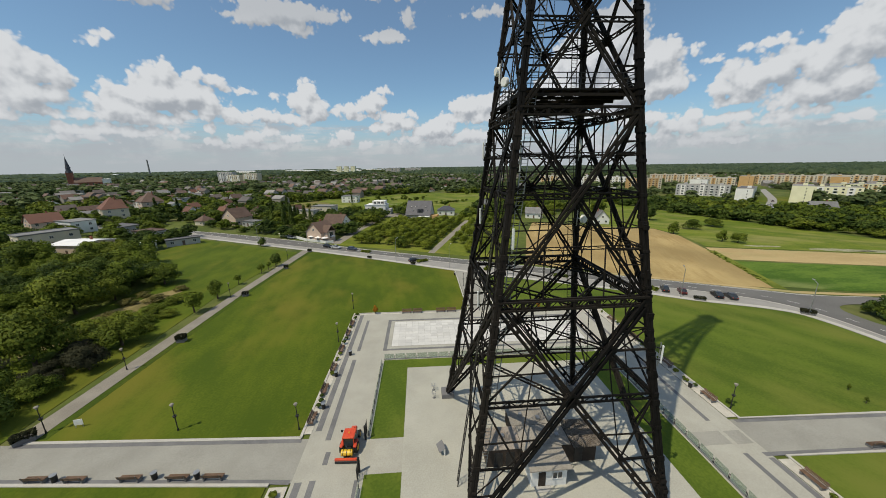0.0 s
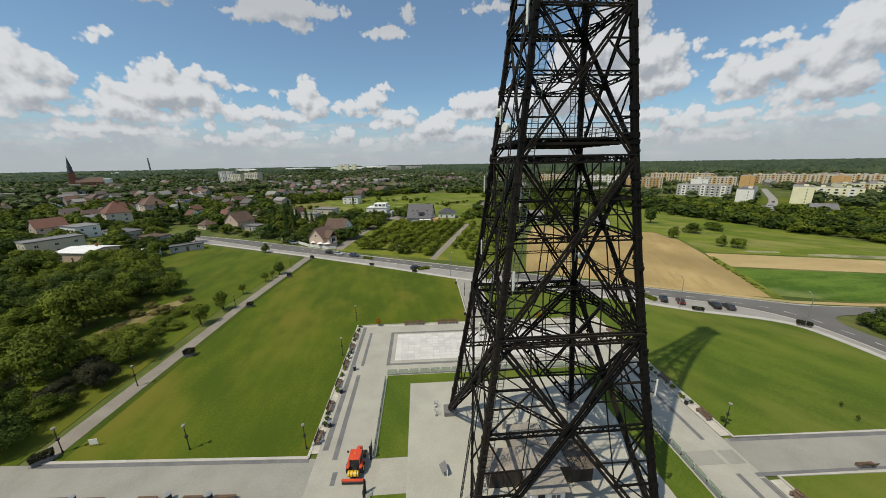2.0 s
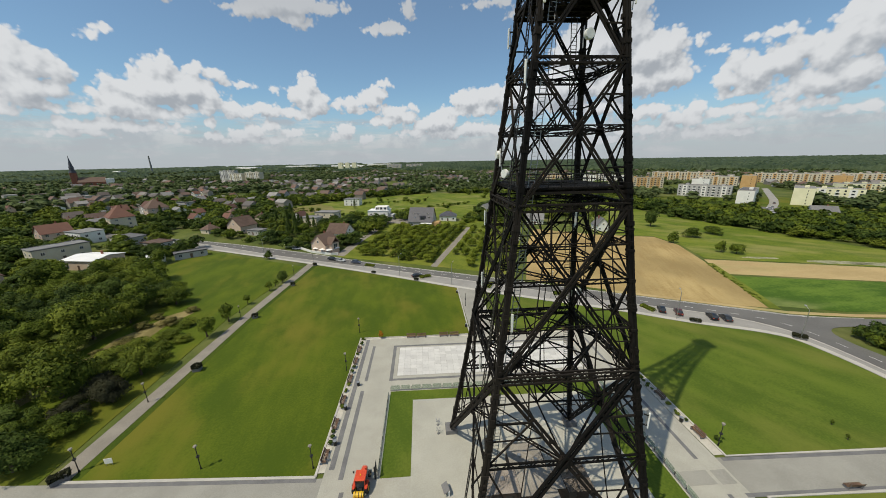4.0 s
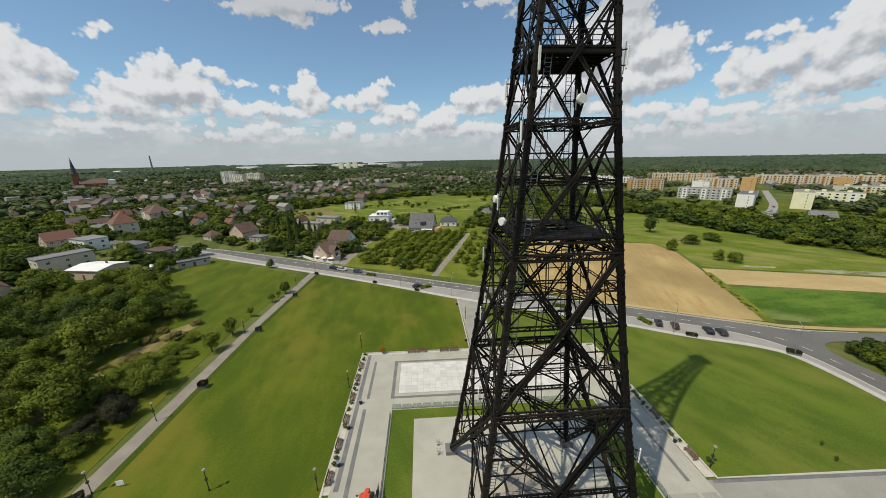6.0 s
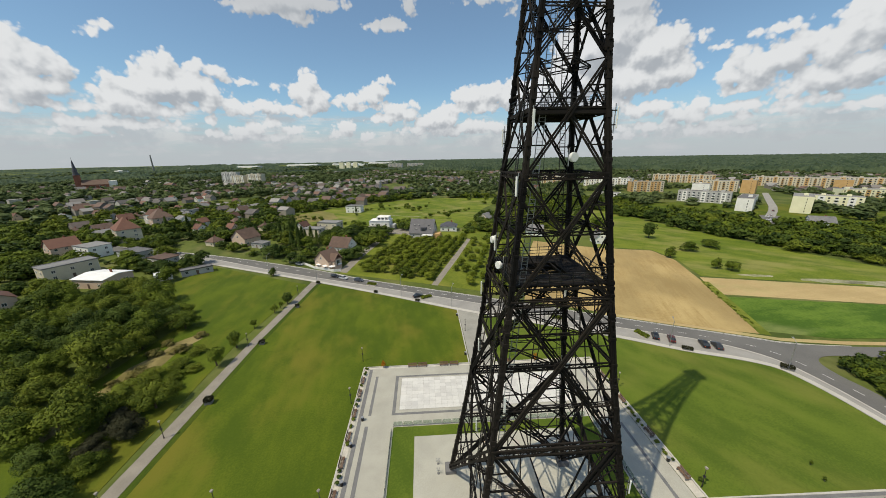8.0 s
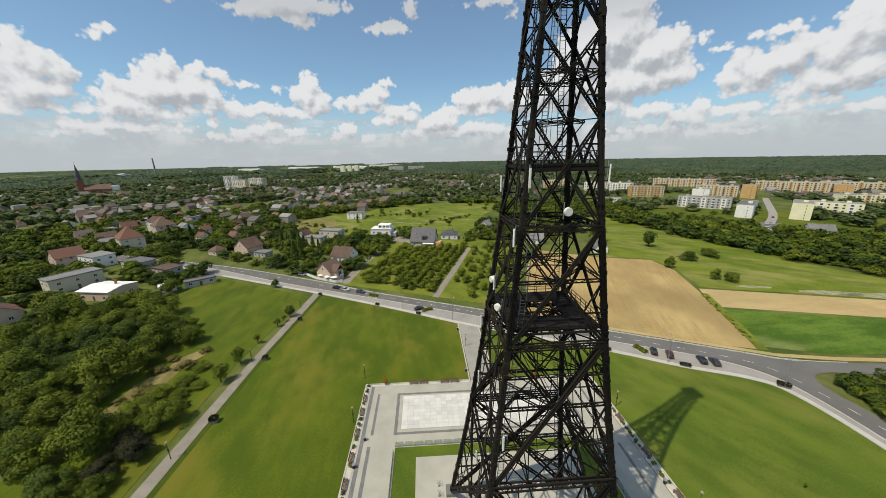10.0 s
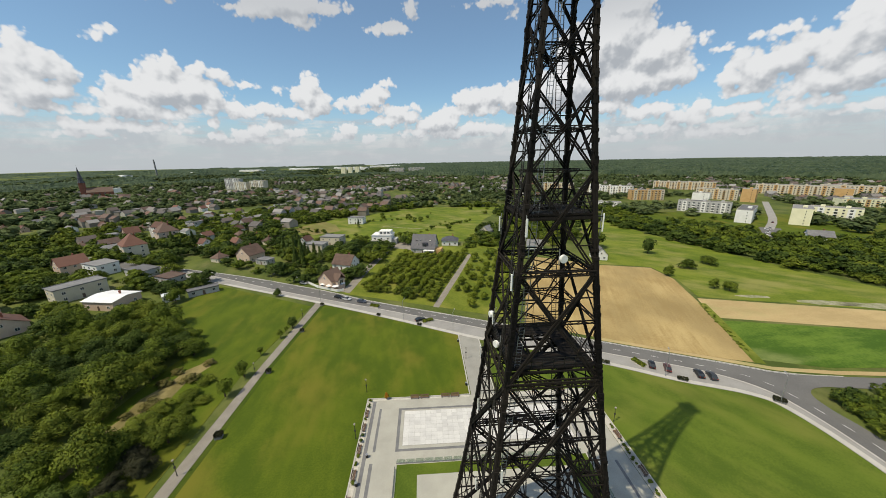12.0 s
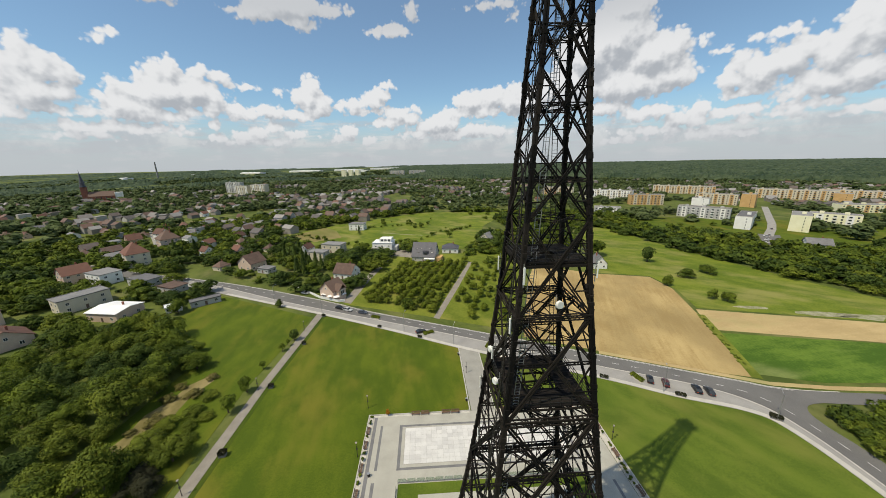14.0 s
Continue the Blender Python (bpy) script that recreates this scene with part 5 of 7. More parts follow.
def make_block(x0, y0, x1, y1, depth, floors, wall, accent, label, bays=None, gable_only=False):
    """A panel apartment block, its long front from (x0, y0) to (x1, y1): storeys of windows, loggias, accent bays, parapet roof."""
    length = math.hypot(x1 - x0, y1 - y0)
    rz = math.degrees(math.atan2(y1 - y0, x1 - x0))
    h = floors * 2.8 + 1.0
    ob = base("apartment_block", x0, y0, rz, None, label, "building")
    part("wall", box((0, 0, -2), (length, depth, h)), wall, ob)
    roof = bmesh.new()
    add_box(roof, (0.25, 0.25, h), (length - 0.25, depth - 0.25, h + 0.15))
    top = part("roof", roof, M_ROOF_GREY, ob, "grey felt roof")
    rim = bmesh.new()
    for lo, hi in (((0, 0), (length, 0.25)), ((0, depth - 0.25), (length, depth)), ((0, 0.25), (0.25, depth - 0.25)), ((length - 0.25, 0.25), (length, depth - 0.25))):
        add_box(rim, (*lo, h), (*hi, h + 0.5))
    part("parapet", rim, M_KERB, top)
    for k in range(max(1, int(length / 16))):
        part("stair_head", box((8 + 16 * k - 1.5, depth * 0.4, h + 0.15), (8 + 16 * k + 1.5, depth * 0.4 + 3, h + 1.9)), wall, top)
    if gable_only:
        for f in range(floors):
            window(ob, length * 0.68, -0.03, 1.1 + 2.8 * f, 0.7, 1.3, split=False)
    else:
        n = bays or max(3, int(length / 4.2))
        slab = None
        for k in range(n):
            cx = length * (k + 0.5) / n
            if k % 4 == 1:
                part("accent_bay", box((cx - length / n * 0.5, -0.10, 0.2), (cx + length / n * 0.5, 0.0, h - 0.3)), accent, ob)
            for f in range(floors):
                window(ob, cx, -0.14 if k % 4 == 1 else -0.03, 1.1 + 2.8 * f, 2.0 if k % 2 else 1.5, 1.5, split=False)
                if k % 4 == 3:
                    if slab is None:
                        b = bmesh.new()
                        add_box(b, (-1.5, -1.2, 0), (1.5, -0.02, 0.16))
                        add_box(b, (-1.5, -1.2, 0.16), (1.5, -1.1, 1.05))
                        slab = shared("balcony", b, accent)
                    put("balcony", slab, ob, pose(cx, 0, 0.1 + 2.8 * f))
    return ob


BLOCKS = [
    (300.5, 287.5, 308.2, 278, 44, 4, M_WHITE, M_GREY, "white apartment block seen on its gable end", True),
    (337.6, 271, 346.0, 260.6, 30, 5, M_YELLOW, M_WHITE, "pale yellow apartment block seen on its gable end", True),
    (384, 293, 405, 267, 12, 4, M_YELLOW, M_WHITE, "pale yellow apartment block with white balconies", False),
    (302, 362, 334, 326, 12, 4, M_GREY, M_WHITE, "long grey apartment block with rows of windows", False),
    (434, 414, 443, 402, 14, 6, M_ORANGE, M_WHITE, "orange apartment block with pale gable", True),
    (309, 462, 352, 450, 12, 5, M_ORANGE, M_CREAM, "orange and cream apartment block", False),
    (290, 566, 346, 515, 12, 5, M_WHITE, M_CREAM, "long white apartment block with loggias", False),
    (410, 462, 440, 424, 12, 5, M_CREAM, M_ORANGE, "cream apartment block with orange bays", False),
    (452, 612, 522, 548, 12, 5, M_CREAM, M_ORANGE, "long cream apartment block with orange bays", False),
    (546, 500, 606, 434, 12, 5, M_CREAM, M_ORANGE, "long cream apartment block with orange bays", False),
    (572, 415, 582, 401, 12, 5, M_ORANGE, M_CREAM, "orange apartment block with a plain gable end", True),
    (500, 352, 560, 330, 14, 3, M_YELLOW, M_ORANGE, "low yellow school building", False),
    (360, 410, 372, 396, 10, 5, M_WHITE, M_GREY, "narrow white apartment block", True),
    (226, 410, 254, 396, 10, 2, M_GREY, M_WHITE, "low grey school building", False),
    (240, 640, 290, 610, 12, 5, M_CREAM, M_ORANGE, "cream apartment block with orange bays", False),
    (620, 470, 655, 400, 12, 5, M_CREAM, M_ORANGE, "cream apartment block with orange bays", False),
    (-424, 760, -396, 753, 14, 6, M_CREAM, M_WHITE, "cream apartment slab above the trees", False),
    (-386, 750, -352, 742, 14, 7, M_CREAM, M_WHITE, "tall cream apartment slab above the trees", False),
    (-340, 1394, -322, 1392, 16, 12, M_YELLOW, M_WHITE, "tall pale tower block on the skyline", True),
    (-312, 1400, -296, 1398, 16, 12, M_YELLOW, M_WHITE, "tall pale tower block on the skyline", True),
    (-286, 1410, -268, 1408, 16, 12, M_YELLOW, M_WHITE, "tall pale tower block on the skyline", True),
    (-480, 820, -440, 810, 12, 8, M_GREY, M_WHITE, "grey apartment slab above the trees", False),
    (-160, 1600, -90, 1590, 14, 8, M_GREY, M_CREAM, "grey apartment slab on the skyline", False),
    (-70, 1640, 10, 1630, 14, 8, M_GREY, M_CREAM, "grey apartment slab on the skyline", False),
]
for x0, y0, x1, y1, depth, floors, wall, accent, label, gable in BLOCKS:
    make_block(x0, y0, x1, y1, depth, floors, wall, accent, label, gable_only=gable)
sheet("estate_parking", [(269, 229), (283, 225), (312, 255), (300, 263)], 0.25, M_ASPHALT, "grey paved parking place before the apartment blocks", "parking")
ribbon("estate_street", [(300, 254), (330, 278), (356, 301), (410, 354), (465, 408), (556, 504)], 6.5, 0.30, M_PARK, "grey street between the apartment blocks", "road")


def make_church(x, y, rz):
    ob = base("church", x, y, rz, None, "red brick church with a tall dark spire", "church")
    bm = bmesh.new()
    add_box(bm, (-12, -30, 0), (12, 22, 15))
    part("nave", bm, M_BRICK, ob)
    r = part("nave_roof", roof_bm(52, 24, 12, "gable"), M_ROOF_BROWN, ob)
    r.matrix_basis = pose(0, -4, 15, 0, 0, 90)
    part("tower", box((-5.5, -42, 0), (5.5, -31, 40), 0.3), M_BRICK, ob)
    bm = bmesh.new()
    for z0, z1, r0, r1 in ((40, 44, 7.6, 6.4), (44, 52, 5.2, 4.6), (52, 55, 5.6, 4.4), (55, 80, 4.2, 0.3)):
        add_tube(bm, (0, -36.5, z0), (0, -36.5, z1), r0, r1, 8)
    part("spire", bm, M_ROOF_DARK, ob, "dark slate spire")
    part("cross", tube((0, -36.5, 79), (0, -36.5, 85), 0.2), M_BRASS, ob)
    part("choir", box((-9, 22.2, 0), (9, 36, 23), 0.3), M_WHITE, ob)
    for k in range(5):
        for s in (-1, 1):
            window(ob, s * 12.05, -25 + 10 * k, 4, 2.4, 8.0, 90)
    return ob


church = make_church(-629, 676, -60)
church.scale = (0.72, 0.72, 0.72)
stack = base("chimney_stack", -1613, 2097, 0, 0, "tall slender grey factory chimney on the skyline", "chimney")
part("shaft", tube((0, 0, 0), (0, 0, 92), 5, 3.2, 16), M_ROOF_GREY, stack)
part("rim", tube((0, 0, 92), (0, 0, 94), 3.6, 3.6, 16), M_CONCRETE, stack)
for x, y, w, d, h, rz in ((-1250, 2500, 180, 60, 12, -20), (-950, 2750, 260, 70, 12, -12), (-640, 2900, 240, 60, 11, -8), (-350, 3200, 300, 60, 12, -4), (-1500, 1750, 60, 40, 14, -35), (-1450, 2150, 120, 50, 12, -30), (-480, 2450, 160, 60, 12, -8)):
    hall = base("warehouse", x, y, rz, 0, "large white warehouse hall far off", "warehouse")
    part("wall", box((-w / 2, -d / 2, 0), (w / 2, d / 2, h)), M_WHITE, hall)
    r = part("roof", roof_bm(w, d, 2.5, "gable"), M_ROOF_WHITE, hall)
    r.location.z = h + 0.01
    for k in range(5):
        part("gate", box((-w / 2 + w * (k + 0.35) / 5, -d / 2 - 0.1, 0), (-w / 2 + w * (k + 0.65) / 5, -d / 2, 5)), M_GREY, hall)

ribbon("town_street", [(-205, 250), (-217, 266), (-282, 342), (-370, 444)], 6.5, -0.02, M_PARK, "straight grey street into the town", "road")

# small houses scattered through the town, copied from a few kinds
KINDS = [
    make_house("town_house", -240, 300, 11, 9, 5.4, -24, "gable", 4.0, M_WHITE, M_ROOF_RED, "white house with a red roof among garden trees", bays=1, split=False),
    make_house("town_house", -262, 332, 10, 9, 3.6, -24, "hip", 3.6, M_CREAM, M_ROOF_BROWN, "cream house with a brown roof among garden trees", bays=1, split=False),
    make_house("town_house", -222, 318, 12, 9, 6.0, -24, "flat", 0.4, M_GREY, M_ROOF_GREY, "grey flat-roofed house among garden trees", bays=1, split=False),
    make_house("town_house", -252, 284, 10, 8, 4.0, 60, "gable", 4.2, M_PINK, M_ROOF_RED, "sandy house with a red roof among garden trees", bays=1, split=False),
    make_house("town_house", -232, 350, 12, 10, 5.0, 60, "gable", 2.6, M_WHITE, M_ROOF_GREY, "white house with a grey roof among garden trees", bays=1, split=False),
]
ROAD_CLEAR = [(a[0], a[1]) for a in near_line[::3]] + [(a[0], a[1]) for a in far_line[::3]]
SPOTS = [(r[1], r[2], 0.6 * max(r[3], r[4]) + 3) for r in HOUSES]
for b in BLOCKS:
    for k in range(5):
        SPOTS.append((b[0] + (b[2] - b[0]) * k / 4, b[1] + (b[3] - b[1]) * k / 4, 14 if b[1] < 500 else 18))
SPOTS += [(-655, 666, 26), (-629, 676, 34), (-607, 690, 26)]
SITE = [(-215, 0), (-215, 60), (-150, 104), (-128, 128), (-108, 160), (-164, 200), (-270, 246), (-300, 246), (-300, 0)]
CLEAR = [
    [(-128, 130), (-104, 166), (-40, 140), (0, 120), (60, 90), (300, 60), (300, -60), (-300, -60), (-300, 60), (-170, 100)],
    [(-40, 140), (33, 110), (60, 95), (300, 55), (300, 90), (232, 116), (209, 159), (190, 223), (176, 314), (150, 300), (122, 232), (70, 205), (45, 250), (25, 225), (-22, 234)],
    [(-140, 292), (-95, 262), (-62, 250), (40, 240), (62, 330), (112, 420), (0, 430), (-100, 345)],
    [(-158, 196), (-112, 174), (-116, 192), (-155, 212)],
    [(-104, 172), (-50, 146), (-48, 150), (-100, 178)],
    [(258, 222), (290, 220), (330, 260), (475, 402), (565, 500), (545, 512), (448, 415), (345, 306), (290, 262)],
    [(-226, 262), (-208, 262), (-276, 338), (-366, 440), (-376, 448), (-290, 342)],
]
GREEN = [(205, 300), (290, 240), (420, 190), (560, 240), (460, 300), (330, 335), (250, 370)]


def free(x, y, pad=0.0):
    if any(inside(x, y, p) for p in CLEAR):
        return False
    if any((x - a) ** 2 + (y - b) ** 2 < (7 + pad) ** 2 for a, b in ROAD_CLEAR):
        return False
    return not any((x - a) ** 2 + (y - b) ** 2 < (r + pad) ** 2 for a, b, r in SPOTS)


hr = random.Random(21)
count = 0
while count < 150:
    a, r = hr.uniform(-52, 60), hr.uniform(0, 1)
    r = 210 + 620 * r ** 1.1
    x, y = r * math.sin(radians(a)), r * math.cos(radians(a))
    town = (a < -18 and r > 220) or (-18 < a < 20 and r > 430) or (a > 8 and 640 < r < 1000)
    if not town or not free(x, y, 5) or inside(x, y, GREEN):
        continue
    if noise.noise(Vector((x / 160, y / 160, 8.0))) < (-0.25 if a < -18 else -0.1):
        continue
    if inside(x, y, SITE):
        continue
    turn = -24 + hr.choice((0, 90)) + hr.uniform(-8, 8) if a < -10 else hr.uniform(0, 180)
    made = copy_thing(hr.choice(KINDS), pose(x, y, gz(x, y), 0, 0, turn))
    made.scale = (0.74, 0.74, 0.74)
    SPOTS.append((x, y, 8))
    count += 1


def tone_mat(name, tones):
    """Roofs of many houses: every house its own tone, with stains."""
    m = bpy.data.materials.new(name)
    m.use_nodes = True
    t = m.node_tree
    p = t.nodes["Principled BSDF"]
    geo = t.nodes.new("ShaderNodeNewGeometry")
    ramp = t.nodes.new("ShaderNodeValToRGB")
    ramp.color_ramp.interpolation = "CONSTANT"
    for k, c in enumerate(tones):
        e = ramp.color_ramp.elements[k] if k < 2 else ramp.color_ramp.elements.new(k / len(tones))
        e.position, e.color = k / len(tones), (*c, 1)
    t.links.new(geo.outputs["Random Per Island"], ramp.inputs[0])
    n = t.nodes.new("ShaderNodeTexNoise")
    n.inputs["Scale"].default_value, n.inputs["Detail"].default_value = 0.5, 5
    t.links.new(geo.outputs["Position"], n.inputs[0])
    c = mix_colour(t, smooth(t, n.outputs[0], 0.3, 0.7), ramp.outputs[0], (0.16, 0.15, 0.14))
    t.links.new(mix_colour(t, 0.7, c, ramp.outputs[0]), p.inputs["Base Color"])
    p.inputs["Roughness"].default_value = 0.85
    return m


def far_houses():
    """Rows of small houses deep in the town, too many and too far to tell apart."""
    walls, roofs = bmesh.new(), bmesh.new()
    g = random.Random(33)
    made = 0
    while made < 760:
        a = g.uniform(-53, 60)
        west = a < -8
        r = g.uniform(360, 1250) if west else g.uniform(650, 1120)
        if not west and a < 14 and g.random() < 0.5:
            continue
        cx, cy = r * math.sin(radians(a)), r * math.cos(radians(a))
        turn = radians(-24 + g.choice((0, 90)) + g.uniform(-6, 6))
        ux, uy = math.cos(turn), math.sin(turn)
        for k in range(g.randint(4, 12)):
            x, y = cx + ux * k * 14.5 + g.uniform(-1.5, 1.5), cy + uy * k * 14.5 + g.uniform(-1.5, 1.5)
            if not free(x, y, 4) or inside(x, y, GREEN):
                continue
            w, d, h, rise = g.uniform(3.8, 6.0), g.uniform(3.6, 5.0), g.uniform(3.2, 6.2), g.choice((0.3, 2.6, 3.4, 4.0))
            m = pose(x, y, gz(x, y), 0, 0, math.degrees(turn) + g.choice((0, 90)))
            v = [walls.verts.new(m @ Vector(c)) for c in ((-w, -d, -1), (w, -d, -1), (w, d, -1), (-w, d, -1), (-w, -d, h), (w, -d, h), (w, d, h), (-w, d, h), (-w, 0, h + rise), (w, 0, h + rise))]
            for f in ((0, 1, 5, 4), (1, 2, 6, 9, 5), (2, 3, 7, 6), (3, 0, 4, 8, 7)):
                walls.faces.new([v[i] for i in f])
            o = 0.4
            u = [roofs.verts.new(m @ Vector(c)) for c in ((-w - o, -d - o, h), (w + o, -d - o, h), (w + o, 0, h + rise + 0.15), (-w - o, 0, h + rise + 0.15), (w + o, d + o, h), (-w - o, d + o, h))]
            for f in ((0, 1, 2, 3), (3, 2, 4, 5)):
                roofs.faces.new([u[i] for i in f])
            SPOTS.append((x, y, 6.5))
            made += 1
    top = mesh_object("distant_house_roofs", roofs, tone_mat("town_roofs", [(0.19, 0.175, 0.165), (0.12, 0.07, 0.052), (0.11, 0.085, 0.075), (0.27, 0.26, 0.25), (0.155, 0.085, 0.06), (0.09, 0.082, 0.08)]))
    tagged(top, "grey, brown and red roofs of distant town houses", "roofs", "", "stuff")
    low = mesh_object("distant_house_walls", walls, tone_mat("town_walls", [(0.30, 0.28, 0.25), (0.22, 0.20, 0.17), (0.44, 0.43, 0.40), (0.18, 0.165, 0.15), (0.27, 0.24, 0.195)]))
    tagged(low, "pale rendered walls of distant town houses", "houses", "", "stuff")


far_houses()

# ---- trees beyond the road, out to the horizon ----
M_SANDY = mat("bare_sand", (0.15, 0.16, 0.06), (0.36, 0.34, 0.25), 0.35, 2, 0.95, 0.3)
TEMPLATES["bush"] = [crown_quads(s, 260, 8, 0.095, lift=0.2) for s in (51, 52, 53)]
tr = random.Random(5)
near_sets = {"leaf": [], "dark": [], "light": []}
for _ in range(5200):
    a = tr.uniform(-53, 61)
    r = 150 + 290 * tr.random() ** 0.7
    x, y = r * math.sin(radians(a)), r * math.cos(radians(a))
    if a > 12 and inside(x, y, GREEN) and tr.random() < 0.93:
        continue
    if not free(x, y, 1.5 if r < 270 else -1.5):
        continue
    if sum(len(v) for v in near_sets.values()) > 1650:
        break
    if noise.noise(Vector((x / 50, y / 50, 2.0))) < -0.42:
        continue
    w = tr.uniform(5, 11)
    k = noise.noise(Vector((x / 35, y / 35, 5.0))) + tr.uniform(-0.3, 0.3)
    near_sets["light" if k > 0.35 else "dark" if k < -0.1 else "leaf"].append((x, y, w * 1.2, w * tr.uniform(0.75, 1.05)))
# the gardens west of the wood
for _ in range(420):
    x, y = tr.uniform(-290, -105), tr.uniform(95, 235)
    if inside(x, y, WOOD) or not inside(x, y, [(-290, 60), (-205, 60), (-140, 100), (-128, 124), (-112, 134), (-112, 158), (-160, 190), (-270, 232), (-290, 240)]):
        continue
    if any((x - a) ** 2 + (y - b) ** 2 < (r + 1) ** 2 for a, b, r in SPOTS) or any((x - a) ** 2 + (y - b) ** 2 < 100 for a, b in ROAD_CLEAR):
        continue
    w = tr.uniform(3.0, 8)
    near_sets[tr.choice(("leaf", "leaf", "dark", "light"))].append((x, y, w * 1.2, w * tr.uniform(0.6, 0.95)))
# a belt of trees at the meadow's far edge and a thicket at the road's bend
BELT = [(182, 318), (194, 226), (212, 160), (226, 126), (300, 100), (330, 170), (290, 236), (205, 300)]
for _ in range(230):
    x, y = tr.uniform(180, 330), tr.uniform(100, 320)
    if inside(x, y, BELT) and free(x, y) and not inside(x, y, [(236, 196), (262, 196), (330, 258), (285, 262)]):
        w = tr.uniform(5, 12)
        near_sets[tr.choice(("leaf", "leaf", "dark", "light"))].append((x, y, w * 1.2, w * tr.uniform(0.7, 0.95)))
for _ in range(190):
    x, y = tr.uniform(102.5, 160), tr.uniform(20, 66)
    if inside(x, y, [(104.2, 46), (104.3, 58), (106.5, 63), (112, 65), (125, 63), (160, 56), (160, 20), (103, 20)]):
        w = tr.uniform(4.5, 8)
        near_sets[tr.choice(("leaf", "leaf", "light"))].append((x, y, w * 1.25, w * tr.uniform(0.7, 0.9)))
for k in range(24):
    y = 22 + 1.75 * k
    w = tr.uniform(4.5, 7.0)
    near_sets[("leaf", "dark", "light")[k % 3]].append((105.4 + max(0.0, y - 57) * 0.35 + tr.uniform(0, 1.2), y, w, w * tr.uniform(0.85, 1.1)))
woods("garden_trees_green", near_sets["leaf"], "mid", M_LEAF, "green broadleaf trees of gardens and hedges")
woods("garden_trees_dark", near_sets["dark"], "mid", M_LEAF_DARK, "dark green trees of gardens and hedges")
woods("garden_trees_light", near_sets["light"], "mid", M_LEAF_LIGHT, "yellow-green trees of gardens and hedges")

mid_set, forest_set = [], []
while len(mid_set) < 3700:
    a, q = tr.uniform(-53, 61), tr.random()
    r = 420 + 780 * q ** 0.8
    x, y = r * math.sin(radians(a)), r * math.cos(radians(a))
    forest = a > -2 and r > 900 - 3 * max(0, a)
    if not free(x, y, -1):
        continue
    if not forest and noise.noise(Vector((x / 120, y / 120, 4.0))) < -0.22:
        continue
    if a > 15 and r < 700 and tr.random() < 0.25:
        continue
    w = tr.uniform(9, 15)
    mid_set.append((x, y, w * 1.3, w * tr.uniform(0.7, 0.95)))
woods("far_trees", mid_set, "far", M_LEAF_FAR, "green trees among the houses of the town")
while len(forest_set) < 4200:
    a, q = tr.uniform(-53, 61), tr.random()
    r = 1100 + 1300 * q ** 1.3
    x, y = r * math.sin(radians(a)), r * math.cos(radians(a))
    if a < -3 and noise.noise(Vector((x / 300, y / 420, 6.0))) < -0.1:
        continue
    w = (11 + 5 * q) * tr.uniform(0.8, 1.3)
    forest_set.append((x, y, w * 1.5, tr.uniform(9, 14)))
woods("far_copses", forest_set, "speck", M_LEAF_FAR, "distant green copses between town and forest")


def make_forest():
    """The canopy of the far forest: one bumpy sheet of crowns out to the horizon, broken into patches in the west."""
    cols, rows = 620, 150
    verts, faces = [], []
    for j in range(rows):
        r = 1120 * (4850 / 1120) ** (j / (rows - 1))
        for i in range(cols):
            a = radians(-54 + 116 * i / (cols - 1))
            x, y = r * math.sin(a), r * math.cos(a)
            east = min(1.0, max(0.0, (math.degrees(a) + 6) / 8))
            patch = noise.noise(Vector((x / 260, y / 520, 6.0))) * 2.2 + 0.35
            cover = min(1.0, max(0.0, east * 1.2 + (1 - east) * patch))
            bump = noise.noise(Vector((x / 15, y / 15, 1.0))) * 4.5 + noise.noise(Vector((x / 60, y / 60, 2.0))) * 4.5 + tr.uniform(-3.5, 3.5)
            verts.append((x, y, -6 + cover * (20 + bump) * min(1.0, j / 3)))
    for j in range(rows - 1):
        for i in range(cols - 1):
            k = j * cols + i
            faces.append((k, k + 1, k + cols + 1, k + cols))
    me = bpy.data.meshes.new("far_forest")
    me.from_pydata(verts, [], faces)
    me.materials.append(mat("forest_canopy", (0.018, 0.036, 0.020), (0.074, 0.100, 0.052), 0.007, 0.05, 0.8, 0.6, spec=0.1, fine_mix=0.5))
    tagged(new("far_forest", me), "distant green forest canopy reaching the horizon", "forest", "", "stuff")


make_forest()

# bushes and hedges in the gardens by the road
bush_set = {"leaf": [], "dark": [], "light": []}
GARDENS = [[(-135, 192), (-104, 178), (-52, 153), (-40, 150), (-36, 180), (-28, 226), (-48, 246), (-90, 262), (-150, 230)], [(-150, 118), (-128, 126), (-116, 150), (-160, 182), (-230, 200), (-230, 130)], [(28, 206), (44, 196), (66, 205), (60, 300), (30, 240)]]
for _ in range(1500):
    p = tr.choice(GARDENS)
    xs, ys = [q[0] for q in p], [q[1] for q in p]
    x, y = tr.uniform(min(xs), max(xs)), tr.uniform(min(ys), max(ys))
    if not inside(x, y, p) or any((x - a) ** 2 + (y - b) ** 2 < (r - 0.5) ** 2 for a, b, r in SPOTS) or any((x - a) ** 2 + (y - b) ** 2 < 60 for a, b in ROAD_CLEAR):
        continue
    if noise.noise(Vector((x / 14, y / 14, 9.0))) < -0.05:
        continue
    w = tr.uniform(1.8, 5.5)
    bush_set[tr.choice(("leaf", "leaf", "dark", "light"))].append((x, y, w * 1.2, w * tr.uniform(0.6, 1.0)))
